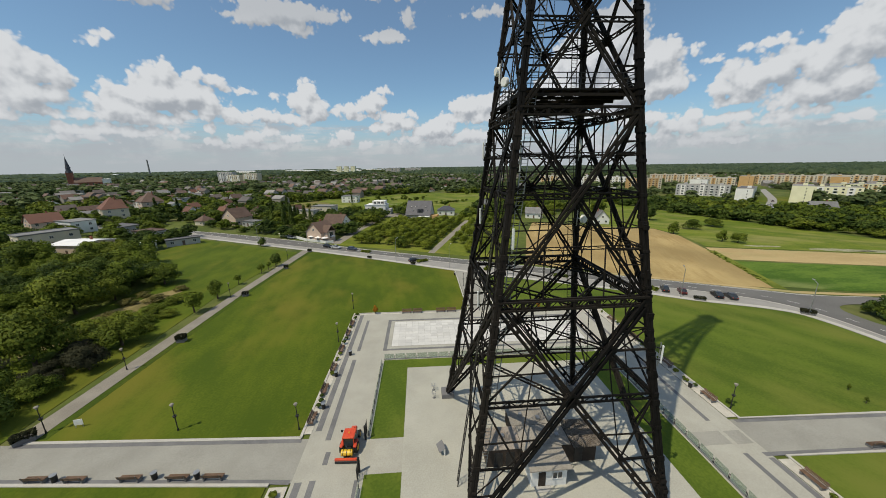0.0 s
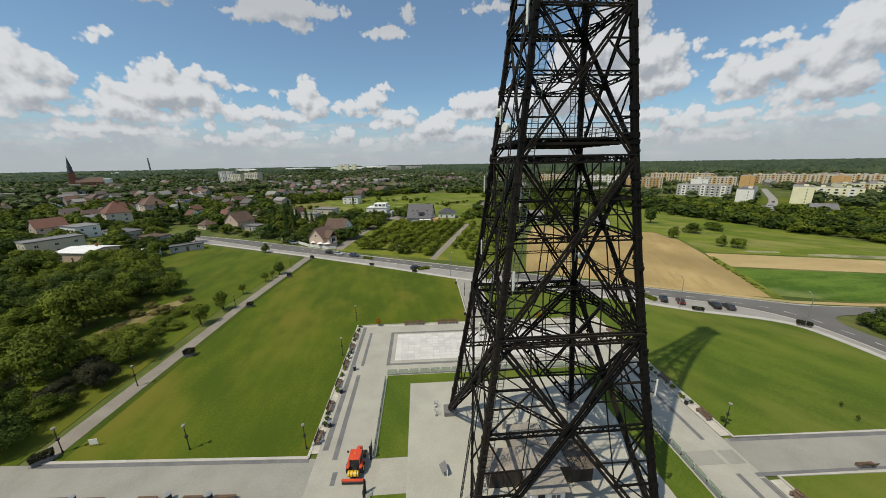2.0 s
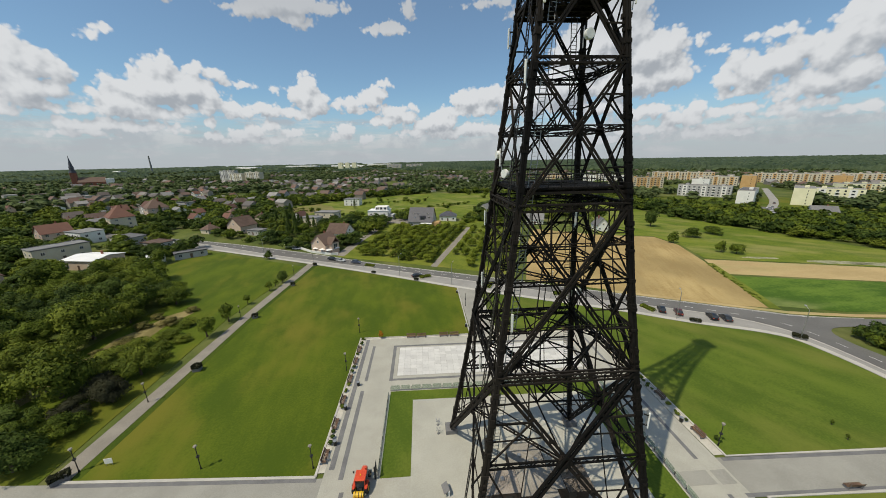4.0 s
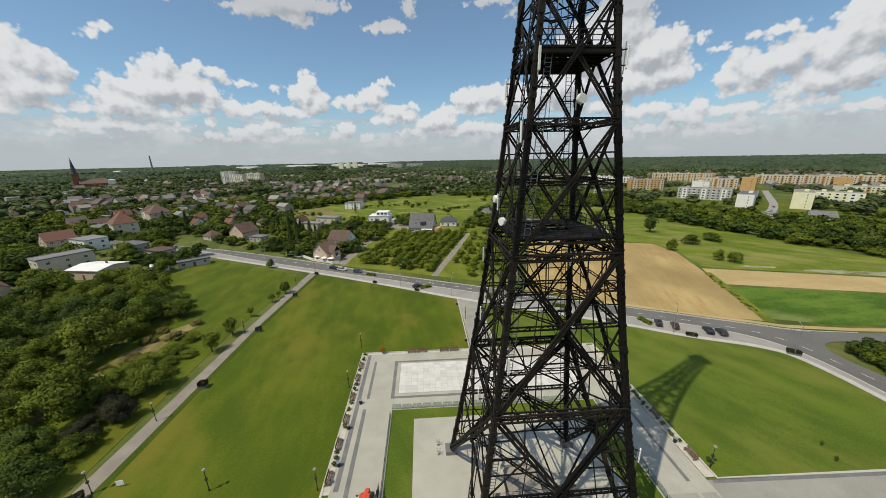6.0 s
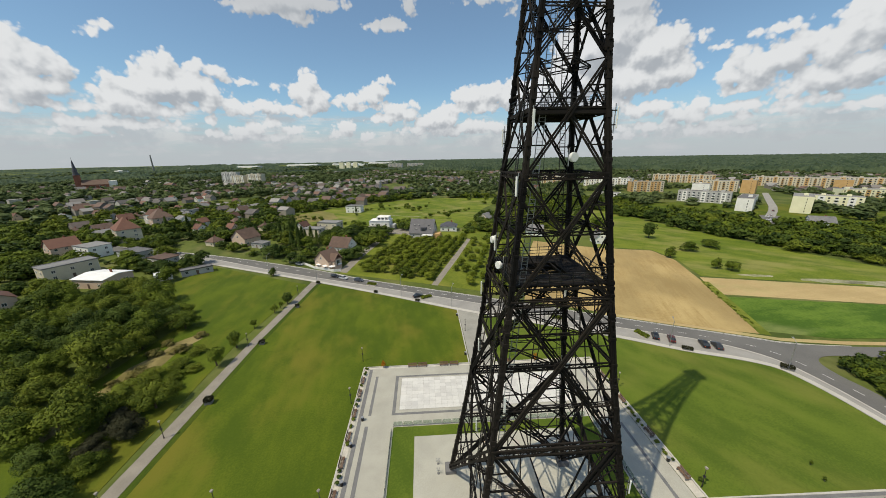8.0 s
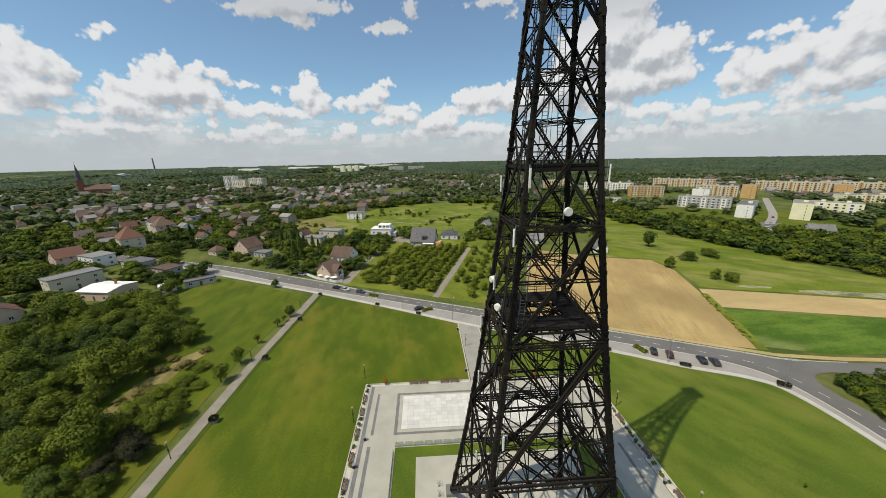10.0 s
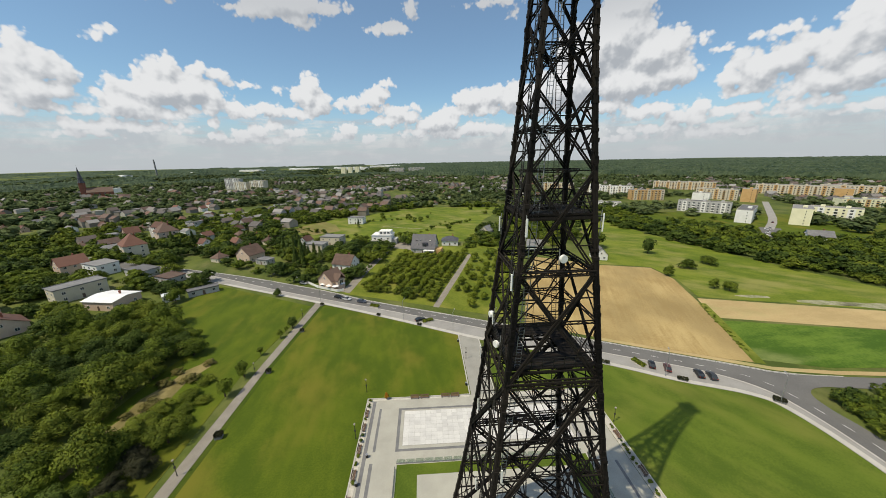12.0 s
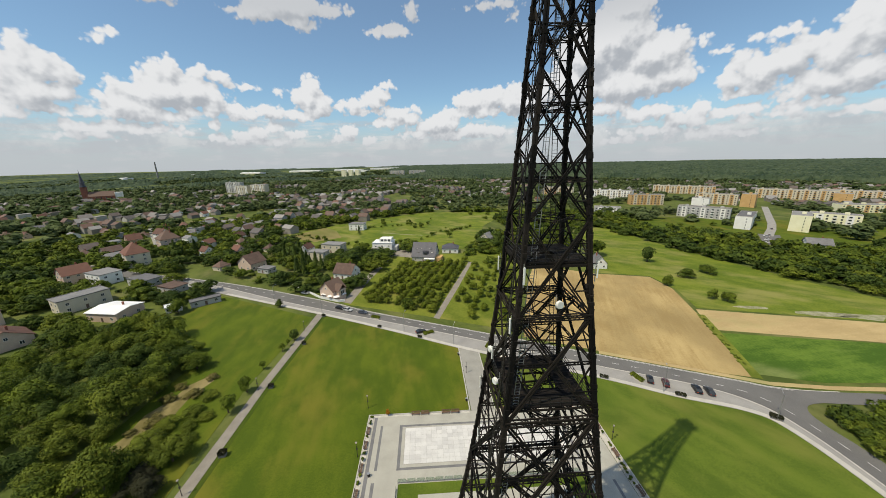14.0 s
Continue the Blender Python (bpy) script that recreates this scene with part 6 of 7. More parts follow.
for key, material in (("leaf", M_LEAF), ("dark", M_LEAF_DARK), ("light", M_LEAF_LIGHT)):
    woods("garden_bushes_" + key, bush_set[key][:190], "bush", material, "bushes and hedges in the gardens", "bushes")
verge = []
for k in range(46):
    f = tr.random()
    verge.append((103.5 + 17 * f + tr.uniform(-1.2, 1.2), 81 + 40 * f + tr.uniform(-1, 1), tr.uniform(0.6, 1.5), tr.uniform(0.3, 0.8)))
woods("field_verge", verge, "bush", M_LEAF_LIGHT, "tufts of green weeds along the field's edge", "weeds")
ribbon("verge_strip", [(121, 121), (111, 97), (103, 79)], 3.0, -0.03, M_GARDEN, "rough grass strip between two fields", "field")
ribbon("verge_road", [(61, 96.2), (95, 80.6), (104.6, 76.2), (121, 73.0), (170, 67.6)], 1.8, -0.02, M_TAN, "dry grass verge along the road", "field")
for cx, cy, rx, ry in ((176, 117, 12, 2.6), (196, 112, 16, 3), (150, 126, 7, 1.6)):
    out = []
    for k in range(28):
        a = 2 * math.pi * k / 28
        f = 1 + 0.35 * noise.noise(Vector((cx + 2 * math.cos(a), cy + 2 * math.sin(a), 1.0)))
        out.append((cx + rx * f * math.cos(a), cy + ry * f * math.sin(a) - 0.2 * rx * f * math.cos(a)))
    sheet("sandy_patch", out, -0.03, M_SANDY, "bare pale sandy patch in the meadow", "field")

fallow = field_mat("fallow_field", (0.150, 0.130, 0.045), (0.225, 0.190, 0.075), (0.12, 0.15, 0.03), 40, 0.2, 0.55, 1.0, rowed=0.2)
sheet("field_fallow", [(-128, 296), (-96, 272), (-76, 288), (-88, 318), (-104, 336)], -0.05, fallow, "brownish fallow plot in the meadow", "field")
ribbon("meadow_track", [(-40, 305), (-20, 296), (-2, 291)], 1.6, -0.04, M_SANDY, "pale sandy strip across the meadow", "path")
meadow_bushes = []
for p, q, n in (((-118, 300), (-62, 258), 16), ((-58, 262), (22, 250), 12), ((-74, 322), (8, 350), 15), ((20, 300), (52, 330), 12), ((-10, 262), (24, 322), 9)):
    for k in range(n):
        f = (k + tr.uniform(-0.4, 0.4)) / n
        w = tr.uniform(1.6, 4.6)
        meadow_bushes.append((p[0] + (q[0] - p[0]) * f + tr.uniform(-1.5, 1.5), p[1] + (q[1] - p[1]) * f + tr.uniform(-1.5, 1.5), w * 1.2, w * tr.uniform(0.7, 1.1)))
for _ in range(26):
    w = tr.uniform(2.0, 6.5)
    x, y = tr.uniform(-95, 95), tr.uniform(258, 420)
    if inside(x, y, CLEAR[2]) and not any((x - a) ** 2 + (y - b) ** 2 < (r + 1) ** 2 for a, b, r in SPOTS):
        meadow_bushes.append((x, y, w * 1.2, w * tr.uniform(0.8, 1.1)))
woods("meadow_bushes", meadow_bushes, "bush", M_LEAF, "bushes and hedge lines in the meadow", "bushes")

# orchard rows between the road and the new houses
apple = make_tree(41, 5.4, 3.9, 0.6, M_LEAF_ORCHARD, "low rounded green fruit tree of the orchard", "fruit_tree")
tagged(apple, group="fruit trees of the orchard")
pear = make_tree(42, 4.6, 3.4, 0.6, M_LEAF_LIGHT, "small light green fruit tree of the orchard", "fruit_tree")
tagged(pear, group="fruit trees of the orchard")
first = {apple: True, pear: True}
d, n = Vector((0.316, 0.949)), Vector((-0.949, 0.316))
for row in range(-6, 10):
    if row == 0:
        continue
    for k in range(21):
        if row < 0 and (k % 2 or tr.random() < 0.3):
            continue
        p = Vector((4, 127)) + d * (4 + k * 3.9 + tr.uniform(-0.7, 0.7)) + n * (row * 4.6 - 1 + tr.uniform(-0.6, 0.6))
        if not inside(p.x, p.y, [(-37, 150), (-20, 140), (3, 131), (34, 118), (60, 190), (30, 208), (-6, 202), (-24, 222)]) or tr.random() < 0.1:
            continue
        if (Vector((-2, 128)) - p).length < 5 or any((p.x - a) ** 2 + (p.y - b) ** 2 < (r + 1) ** 2 for a, b, r in SPOTS):
            continue
        src = apple if tr.random() < 0.55 else pear
        s = tr.uniform(0.75, 1.2)
        m = pose(p.x, p.y, gz(p.x, p.y), 0, 0, tr.uniform(0, 360)) @ Matrix.Scale(s, 4)
        if first[src]:
            src.matrix_basis, first[src] = m, False
        else:
            c = copy_thing(src, pose(0, 0, 0))
            c.matrix_basis = m

# single trees along the footpath and on the meadow
SINGLES = [
    (-51.8, 112.6, 4.2, 5.2, 0.9, M_LEAF_DARK, "dark dense round tree beside the footpath"), (-53.2, 105, 2.6, 3.6, 1.2, M_LEAF, "small young tree beside the footpath"),
    (-55.1, 94.6, 2.6, 3.2, 1.4, M_LEAF, "small young tree beside the footpath"), (-54.8, 83.8, 4.2, 6.0, 1.2, M_LEAF, "slender green tree beside the footpath"),
    (-55.6, 75.7, 4.8, 6.0, 1.6, M_LEAF, "green tree beside the footpath"), (-52.5, 108.5, 2.2, 3.0, 1.2, M_LEAF, "small young tree beside the footpath"),
    (149.3, 196.4, 11, 11, 1.5, M_LEAF_DARK, "dark round tree alone on the meadow"), (151.5, 165.4, 10, 5.5, 0.4, M_LEAF, "broad bush on the meadow"), (170, 172, 12, 5, 0.4, M_LEAF, "broad bush on the meadow"),
    (140.7, 136, 5, 6, 0.6, M_LEAF, "bushy tree on the meadow"), (145.4, 132.9, 6, 6, 0.6, M_LEAF, "bushy tree on the meadow"), (131.4, 154.1, 6, 6.5, 0.6, M_LEAF, "bushy tree at the field's edge"),
    (124, 213, 14, 14, 2, M_LEAF, "large green tree beside the farmhouse"), (45, 246, 13, 8, 1, M_LEAF_DARK, "broad dark tree at the lane's end"), (-70, 143, 4, 4.5, 0.6, M_LEAF_DARK, "small dark tree on the lawn"),
    (-114, 140, 8, 8, 1, M_LEAF, "green tree at the lawn's corner"), (-9, 138, 7, 5, 0.5, M_LEAF, "broad bushy tree at the orchard's corner"), (44.9, 37.2, 1.0, 0.9, 0.2, M_LEAF_DARK, "small dark shrub beside the paving"), (65.3, 35.6, 0.6, 1.2, 0.4, M_LEAF, "young tree on the lawn"), (66.5, 38.5, 0.6, 1.2, 0.4, M_LEAF, "young tree on the lawn"),
    (-11.5, 71.4, 1.5, 2.6, 0.2, M_LEAF_ORANGE, "small orange-leaved columnar tree at the square's corner"), (28.4, 71.4, 1.5, 2.6, 0.2, M_LEAF_ORANGE, "small orange-leaved columnar tree at the square's edge"),
]
for i, (x, y, w, h, trunk, material, label) in enumerate(SINGLES):
    t = make_tree(100 + i, w * 1.05, h, trunk, material, label, "bush" if trunk < 0.5 else "tree")
    t.matrix_basis = pose(x, y, gz(x, y), 0, 0, 37 * i)
# conifers in the gardens
for i, (x, y, h) in enumerate(((-93, 232, 14), (-88, 212, 13), (-82, 208, 12), (-96, 215, 12), (-78, 205, 11), (-66, 196, 10), (-75, 191, 13), (-72, 193.5, 11), (-77.5, 187, 12), (-70, 198, 12), (-80, 193, 11), (-73.5, 187, 9), (-180, 232, 14), (-170, 238, 13), (-62, 300, 9))):
    t = base("conifer", x, y, 31 * i, None, "dark green spruce in a garden", "tree")
    part("trunk", tube((0, 0, -0.3), (0, 0, h * 0.8), 0.02 * h, 0.005 * h, 6), M_BARK, t)
    g = np.random.default_rng(60 + i)
    nq = 520
    z = g.uniform(0.06, 1.0, nq) ** 0.8
    a = g.uniform(0, 2 * np.pi, nq)
    rad = (1 - z) * 0.24 * g.uniform(0.5, 1.05, nq)
    c = np.stack((rad * np.cos(a), rad * np.sin(a), z), 1) * h
    out = np.stack((np.cos(a), np.sin(a), np.full(nq, -0.45)), 1)
    side = np.stack((-np.sin(a), np.cos(a), np.zeros(nq)), 1)
    s = (0.055 * h * g.uniform(0.6, 1.2, nq))[:, None]
    q = np.stack((c - side * s * 0.6, c + out * s * 1.2, c + side * s * 0.6, c - out * s * 0.6), 1)
    crown = new("crown", quad_mesh("crown", q, M_LEAF_DARK))
    crown.parent = t

# ---- furniture of the square and the park ----
M_BENCH = mat("bench_wood", (0.09, 0.055, 0.035), (0.18, 0.11, 0.07), 1.2, 14, 0.6, 0.3)
M_BLACK = mat("black_steel", (0.012, 0.012, 0.013), (0.03, 0.03, 0.03), 1.5, 10, 0.45, 0.05)
M_RED = mat("red_enamel", (0.52, 0.05, 0.02), (0.66, 0.085, 0.03), 1.0, 8, 0.35, 0.02, spec=0.5)
M_YEL = mat("yellow_enamel", (0.62, 0.38, 0.02), (0.75, 0.48, 0.03), 1.0, 8, 0.4, 0.02, spec=0.5)
M_TYRE = mat("tyre_rubber", (0.012, 0.012, 0.012), (0.03, 0.03, 0.03), 2, 16, 0.85, 0.2)
M_CAN = mat("white_canvas", (0.70, 0.68, 0.66), (0.82, 0.80, 0.78), 0.8, 10, 0.8, 0.1)
M_SAND = mat("bed_gravel", (0.38, 0.36, 0.31), (0.56, 0.53, 0.46), 0.9, 14, 0.95, 0.5)
M_PLANK = mat("brown_planks", (0.026, 0.020, 0.016), (0.060, 0.045, 0.035), 0.8, 9, 0.85, 0.3)
M_SHED_ROOF = mat("weathered_roof_felt", (0.20, 0.185, 0.16), (0.33, 0.305, 0.265), 0.5, 7, 0.9, 0.3)


def glass_mat():
    m = bpy.data.materials.new("balustrade_glass")
    m.use_nodes = True
    t = m.node_tree
    t.nodes.clear()
    tr = t.nodes.new("ShaderNodeBsdfTransparent")
    tr.inputs[0].default_value = (0.80, 0.86, 0.84, 1)
    gl = t.nodes.new("ShaderNodeBsdfGlossy")
    gl.inputs["Roughness"].default_value = 0.08
    mx = t.nodes.new("ShaderNodeMixShader")
    mx.inputs[0].default_value = 0.10
    t.links.new(tr.outputs[0], mx.inputs[1])
    t.links.new(gl.outputs[0], mx.inputs[2])
    t.links.new(mx.outputs[0], t.nodes.new("ShaderNodeOutputMaterial").inputs[0])
    return m


M_PANEL = glass_mat()

# glass balustrade round the tower's court
post_me, panel_me, rail_me = None, None, None


def balustrade(x0, y0, x1, y1):
    global post_me, panel_me, rail_me
    length = math.hypot(x1 - x0, y1 - y0)
    rz = math.degrees(math.atan2(y1 - y0, x1 - x0))
    ob = base("glass_railing", x0, y0, rz, gz(x0, y0) + 0.03, "low glass railing on dark steel posts round the court", "railing", "railings round the tower court")
    tilt = math.degrees(math.atan2(gz(x1, y1) - gz(x0, y0), length))
    ob.matrix_basis = pose(x0, y0, gz(x0, y0) + 0.03, 0, -tilt if abs(x1 - x0) > abs(y1 - y0) and x1 > x0 else 0, rz)
    if post_me is None:
        post_me = shared("post", box((-0.02, -0.03, 0), (0.02, 0.03, 0.75), 0.008), M_BRASS)
        panel_me = shared("glass_panel", box((0.14, -0.008, 0.12), (1.86, 0.008, 1.08)), M_PANEL)
        rail_me = shared("plinth", box((0, -0.11, -0.1), (2.0, 0.11, 0.07), 0.02), M_STRIP)
    n = int(length / 2.0)
    for k in range(n):
        put("post", post_me, ob, pose(2.0 * k + 0.06, 0, 0))
        put("post", post_me, ob, pose(2.0 * k + 1.94, 0, 0))
        put("glass_panel", panel_me, ob, pose(2.0 * k, 0, 0))
        put("plinth", rail_me, ob, pose(2.0 * k, 0, 0))


balustrade(-7.7, 35.0, -7.7, 52.0)
balustrade(-7.7, 10.0, -7.7, 29.2)
balustrade(-7.5, 52.3, 33.6, 52.3)
balustrade(33.8, 10.0, 33.8, 52.0)
gate_post = base("gate_post", -8.0, 34.6, 0, None, "tall dark steel gate leaf beside the railing", "gate", "gate leaves of the court")
part("post", box((-0.12, -0.12, 0), (0.12, 0.12, 2.1), 0.02), M_BLACK, gate_post)
leaf_bm = bmesh.new()
for k in range(9):
    add_box(leaf_bm, (-0.02, 0.15 + 0.14 * k, 0.15), (0.02, 0.18 + 0.14 * k, 1.8))
for z in (0.15, 1.75):
    add_box(leaf_bm, (-0.03, 0.12, z), (0.03, 1.4, z + 0.06))
part("gate_leaf", leaf_bm, M_BLACK, gate_post)
copy_thing(gate_post, pose(-8.0, 30.0, gz(-8), 0, 0, 180))

# pale granite field north of the tower
field = sheet("granite_field", rect(-6.6, 56.6, 33.2, 66.8), 0.008, M_PAVE_GREY, "field of large pale granite slabs", "paving", thick=0.02)

# planting beds with shrubs
for name, r in (("planting_bed_west", (-16.3, 36.0, -15.35, 71.2)), ("planting_bed_east", (42.1, 34.6, 43.6, 71.2)), ("planting_bed_southeast", (42.1, 10, 43.6, 27.9)), ("planting_bed_southwest", (-17.6, 10, -15.6, 28.8)), ("planting_bed_north", (-15.2, 70.9, 10.7, 71.6)), ("planting_bed_northeast", (18.2, 70.9, 42, 71.6))):
    sheet(name, rect(*r), 0.03, M_SAND, "bed of pale gravel with small shrubs", "bed", thick=0.05)
shrubs = {}
for i, (material, tone) in enumerate(((M_LEAF, "green"), (M_LEAF_LIGHT, "yellow-green"), (M_LEAF_DARK, "dark green"))):
    q = crown_quads(200 + i, 160, 5, 0.12)
    s = base("shrub", 0, 0, 0, 0, "small rounded " + tone + " shrub in a gravel bed", "shrub", "shrubs of the beds")
    crown = new("foliage", quad_mesh("foliage", q, material))
    crown.parent = s
    part("stem", tube((0, 0, -0.05), (0, 0, 0.4), 0.03, 0.015, 5), M_BARK, s)
    shrubs[s] = True
sr = random.Random(3)
BENCH_W = [38.4, 44.5, 50.0, 56.0, 62.0, 66.3]
for x, lo, hi, skip in ((-15.85, 37, 71, BENCH_W), (42.85, 35.5, 70, [38.4, 47, 56, 64]), (42.85, 12, 27.5, [25.0, 18]), (-16.7, 12, 28.5, [])):
    y = lo
    while y < hi:
        if all(abs(y - b) > 1.5 for b in skip) and sr.random() < 0.8:
            src = sr.choice(list(shrubs))
            w = sr.uniform(0.7, 1.5)
            m = pose(x + sr.uniform(-0.2, 0.2), y, gz(x) + 0.02, 0, 0, sr.uniform(0, 360)) @ Matrix.Diagonal((w, w, w * sr.uniform(0.6, 0.9), 1))
            if shrubs[src]:
                src.matrix_basis, shrubs[src] = m, False
            else:
                copy_thing(src, pose(0, 0, 0)).matrix_basis = m
        y += sr.uniform(0.9, 1.7)


def make_bench():
    ob = base("bench", 0, 0, 0, 0, "brown wooden bench on dark feet beside the paving", "bench", "benches of the park")
    for k in range(4):
        part("seat_slat", box((-1.15, -0.28 + 0.15 * k, 0.42), (1.15, -0.16 + 0.15 * k, 0.47), 0.01), M_BENCH, ob)
    for k in range(3):
        s = part("back_slat", box((-1.15, -0.02, -0.06), (1.15, 0.02, 0.06), 0.01), M_BENCH, ob)
        s.matrix_basis = pose(0, 0.36 + 0.03 * k, 0.58 + 0.15 * k, -12, 0, 0)
    for x in (-0.95, 0.95):
        b = bmesh.new()
        add_box(b, (x - 0.1, -0.3, 0), (x + 0.1, 0.34, 0.42), None, 0.02)
        add_beam(b, (x, 0.33, 0.3), (x, 0.45, 1.0), 0.06, 0.05)
        part("foot", b, M_STRIP, ob, "dark cast foot")
    return ob


def make_litter_bin():
    ob = base("litter_bin", 0, 0, 0, 0, "dark round litter bin on the paving", "bin", "litter bins of the park")
    part("body", tube((0, 0, 0), (0, 0, 0.85), 0.26, 0.30, 14), M_BLACK, ob)
    part("rim", tube((0, 0, 0.85), (0, 0, 0.9), 0.32, 0.32, 14), M_GALV, ob)
    return ob


bench, litter = make_bench(), make_litter_bin()
SEATS = [(-44.0, 31.5, 177), (-39.6, 31.2, 177), (-33.5, 30.9, 177), (-28.2, 30.6, 177), (-24.3, 30.4, 177)] + [(-15.8, y, 90) for y in BENCH_W] + [(42.8, 38.4, -90), (42.8, 47, -90), (42.8, 56, -90), (42.8, 64, -90), (42.8, 25, -90), (42.8, 18, -90),
         (-4, 71.2, 0), (-1.4, 71.2, 0), (4.2, 71.2, 0), (6.8, 71.2, 0), (56.4, 28.7, 178), (21, 71.2, 0), (36, 71.2, 0)]
for i, (x, y, rz) in enumerate(SEATS):
    m = pose(x, y, gz(x) + 0.02, 0, 0, rz)
    if i == 0:
        bench.matrix_basis = m
    else:
        copy_thing(bench, m)
for i, (x, y) in enumerate(((-42.0, 31.4), (-26.2, 30.6), (-15.0, 48.0), (-13.9, 54.2), (42.2, 41), (10.4, 75.5), (10.5, 98), (-31, 30.9), (-15.0, 40.6))):
    m = pose(x, y, gz(x) + 0.01)
    if i == 0:
        litter.matrix_basis = m
    else:
        copy_thing(litter, m)


def make_park_lamp(h=4.1):
    ob = base("park_lamp", 0, 0, 0, 0, "slim dark park lamp with a flat tarnished disc head", "lamp", "lamps of the park")
    part("post", tube((0, 0, -0.1), (0, 0, h), 0.065, 0.045, 8), M_GALV if h > 6 else M_BLACK, ob)
    part("foot", tube((0, 0, -0.05), (0, 0, 0.35), 0.12, 0.1, 8), M_BLACK, ob)
    b = bmesh.new()
    add_tube(b, (0, 0, h), (0, 0, h + 0.1), 0.26, 0.20, 16)
    add_tube(b, (0, 0, h - 0.3), (0, 0, h), 0.12, 0.2, 10)
    part("head", b, M_SHED_ROOF, ob, "tarnished metal disc head")
    c = bmesh.new()
    add_tube(c, (0, 0, h * 0.52), (0, 0, h * 0.52 + 0.22), 0.2, 0.24, 12)
    part("basket", c, M_BLACK, ob, "dark flower basket")
    return ob


def make_street_lamp():
    ob = base("street_lamp", 0, 0, 0, 0, "tall grey street lamp with a curved arm", "lamp", "lamps of the road")
    part("post", tube((0, 0, -0.1), (0, 0, 8.0), 0.10, 0.06, 8), M_GALV, ob)
    part("arm", tube((0, 0, 7.9), (0, 1.5, 8.4), 0.05, 0.04, 6), M_GALV, ob)
    part("lamp_head", box((-0.16, 1.3, 8.34), (0.16, 2.0, 8.5), 0.04), M_GALV, ob)
    return ob


lamp, street = make_park_lamp(), make_street_lamp()
for i, (x, y) in enumerate(((-33.4, 38.0), (-50.6, 38.8), (-17.2, 36.9), (-51.9, 52.6), (-17.3, 59.3), (-17.3, 74.6), (44.3, 36.2), (-51.9, 84.5), (-50.4, 119.8), (44.5, 60), (12.0, 88), (66.5, 30.0))):
    m = pose(x, y, gz(x) - 0.03, 0, 0, 40 * i)
    if i == 0:
        lamp.matrix_basis = m
    else:
        copy_thing(lamp, m)
for i, (x, y) in enumerate(((69.2, 75.2), (91.0, 62.8), (-47.9, 135.2), (-9.6, 116.0), (9.4, 105.0), (-75, 149.5), (40, 91.5))):
    m = pose(x, y, gz(x), 0, 0, -25)
    if i == 0:
        street.matrix_basis = m
    else:
        copy_thing(street, m)


def make_planter(w, d, h, label):
    """A dark planter box with a clipped dense hedge in it."""
    ob = base("hedge_planter", 0, 0, 0, 0, label, "planter")
    part("box", box((-w / 2, -d / 2, 0), (w / 2, d / 2, h * 0.55), 0.03), M_STRIP, ob)
    g = np.random.default_rng(int(w * 10))
    n = int(260 * w * h)
    p = g.uniform((-w / 2, -d / 2, h * 0.5), (w / 2, d / 2, h), (n, 3))
    k = g.integers(0, 5, n)
    p[k == 0, 2] = h
    p[k == 1, 1], p[k == 2, 1] = -d / 2, d / 2
    p[k == 3, 0], p[k == 4, 0] = -w / 2, w / 2
    t = g.normal(size=(n, 3)) * 0.09
    b = g.normal(size=(n, 3)) * 0.09
    f = new("foliage", quad_mesh("foliage", np.stack((p - t, p + b, p + t, p - b), 1), M_LEAF_PURPLE))
    f.parent = ob
    return ob


for x, y, w, d, h, rz in ((-51.6, 37.4, 1.9, 0.9, 1.35, 40), (-49.0, 61.7, 1.5, 1.2, 1.4, 10), (-48.4, 85.2, 1.3, 1.1, 1.2, 10), (-46.9, 109.1, 1.2, 1.0, 1.2, 10), (91.2, 63.2, 2.4, 1.1, 1.2, -38), (55.1, 82.5, 2.2, 0.9, 0.9, -27), (72.9, 73.2, 2.4, 0.9, 0.9, -27), (-46.2, 131.6, 1.3, 1.0, 1.1, -27), (-20, 120.0, 1.4, 0.9, 0.8, -27), (-3.2, 110.8, 1.5, 0.9, 0.8, -27), (24, 96.8, 1.5, 0.9, 0.8, -27)):
    make_planter(w, d, h, "dark clipped hedge in a dark planter beside the lawn").matrix_basis = pose(x, y, gz(x), 0, 0, rz)


def make_hedge(w, d, h):
    ob = base("low_hedge", 0, 0, 0, 0, "low clipped light green hedge between parking bays", "hedge", "hedges between parking bays")
    part("kerb", box((-w / 2 - 0.1, -d / 2 - 0.1, -0.05), (w / 2 + 0.1, d / 2 + 0.1, 0.15), 0.02), M_KERB, ob)
    g = np.random.default_rng(9)
    n = 900
    p = g.uniform((-w / 2, -d / 2, 0.12), (w / 2, d / 2, h), (n, 3))
    p[: n // 2, 2] = h
    t, b = g.normal(size=(n, 3)) * 0.12, g.normal(size=(n, 3)) * 0.12
    f = new("foliage", quad_mesh("foliage", np.stack((p - t, p + b, p + t, p - b), 1), M_LEAF_LIGHT))
    f.parent = ob
    return ob


hedge = make_hedge(4.2, 1.8, 0.7)
for i, (x, y, rz) in enumerate(((-22.8, 128.6, -25), (0.2, 113.6, 20), (65.3, 81.6, -75), (22.5, 103.0, 60), (44, 93.5, -26))):
    m = pose(x, y, gz(x) + 0.03, 0, 0, rz)
    if i == 0:
        hedge.matrix_basis = m
    else:
        copy_thing(hedge, m)


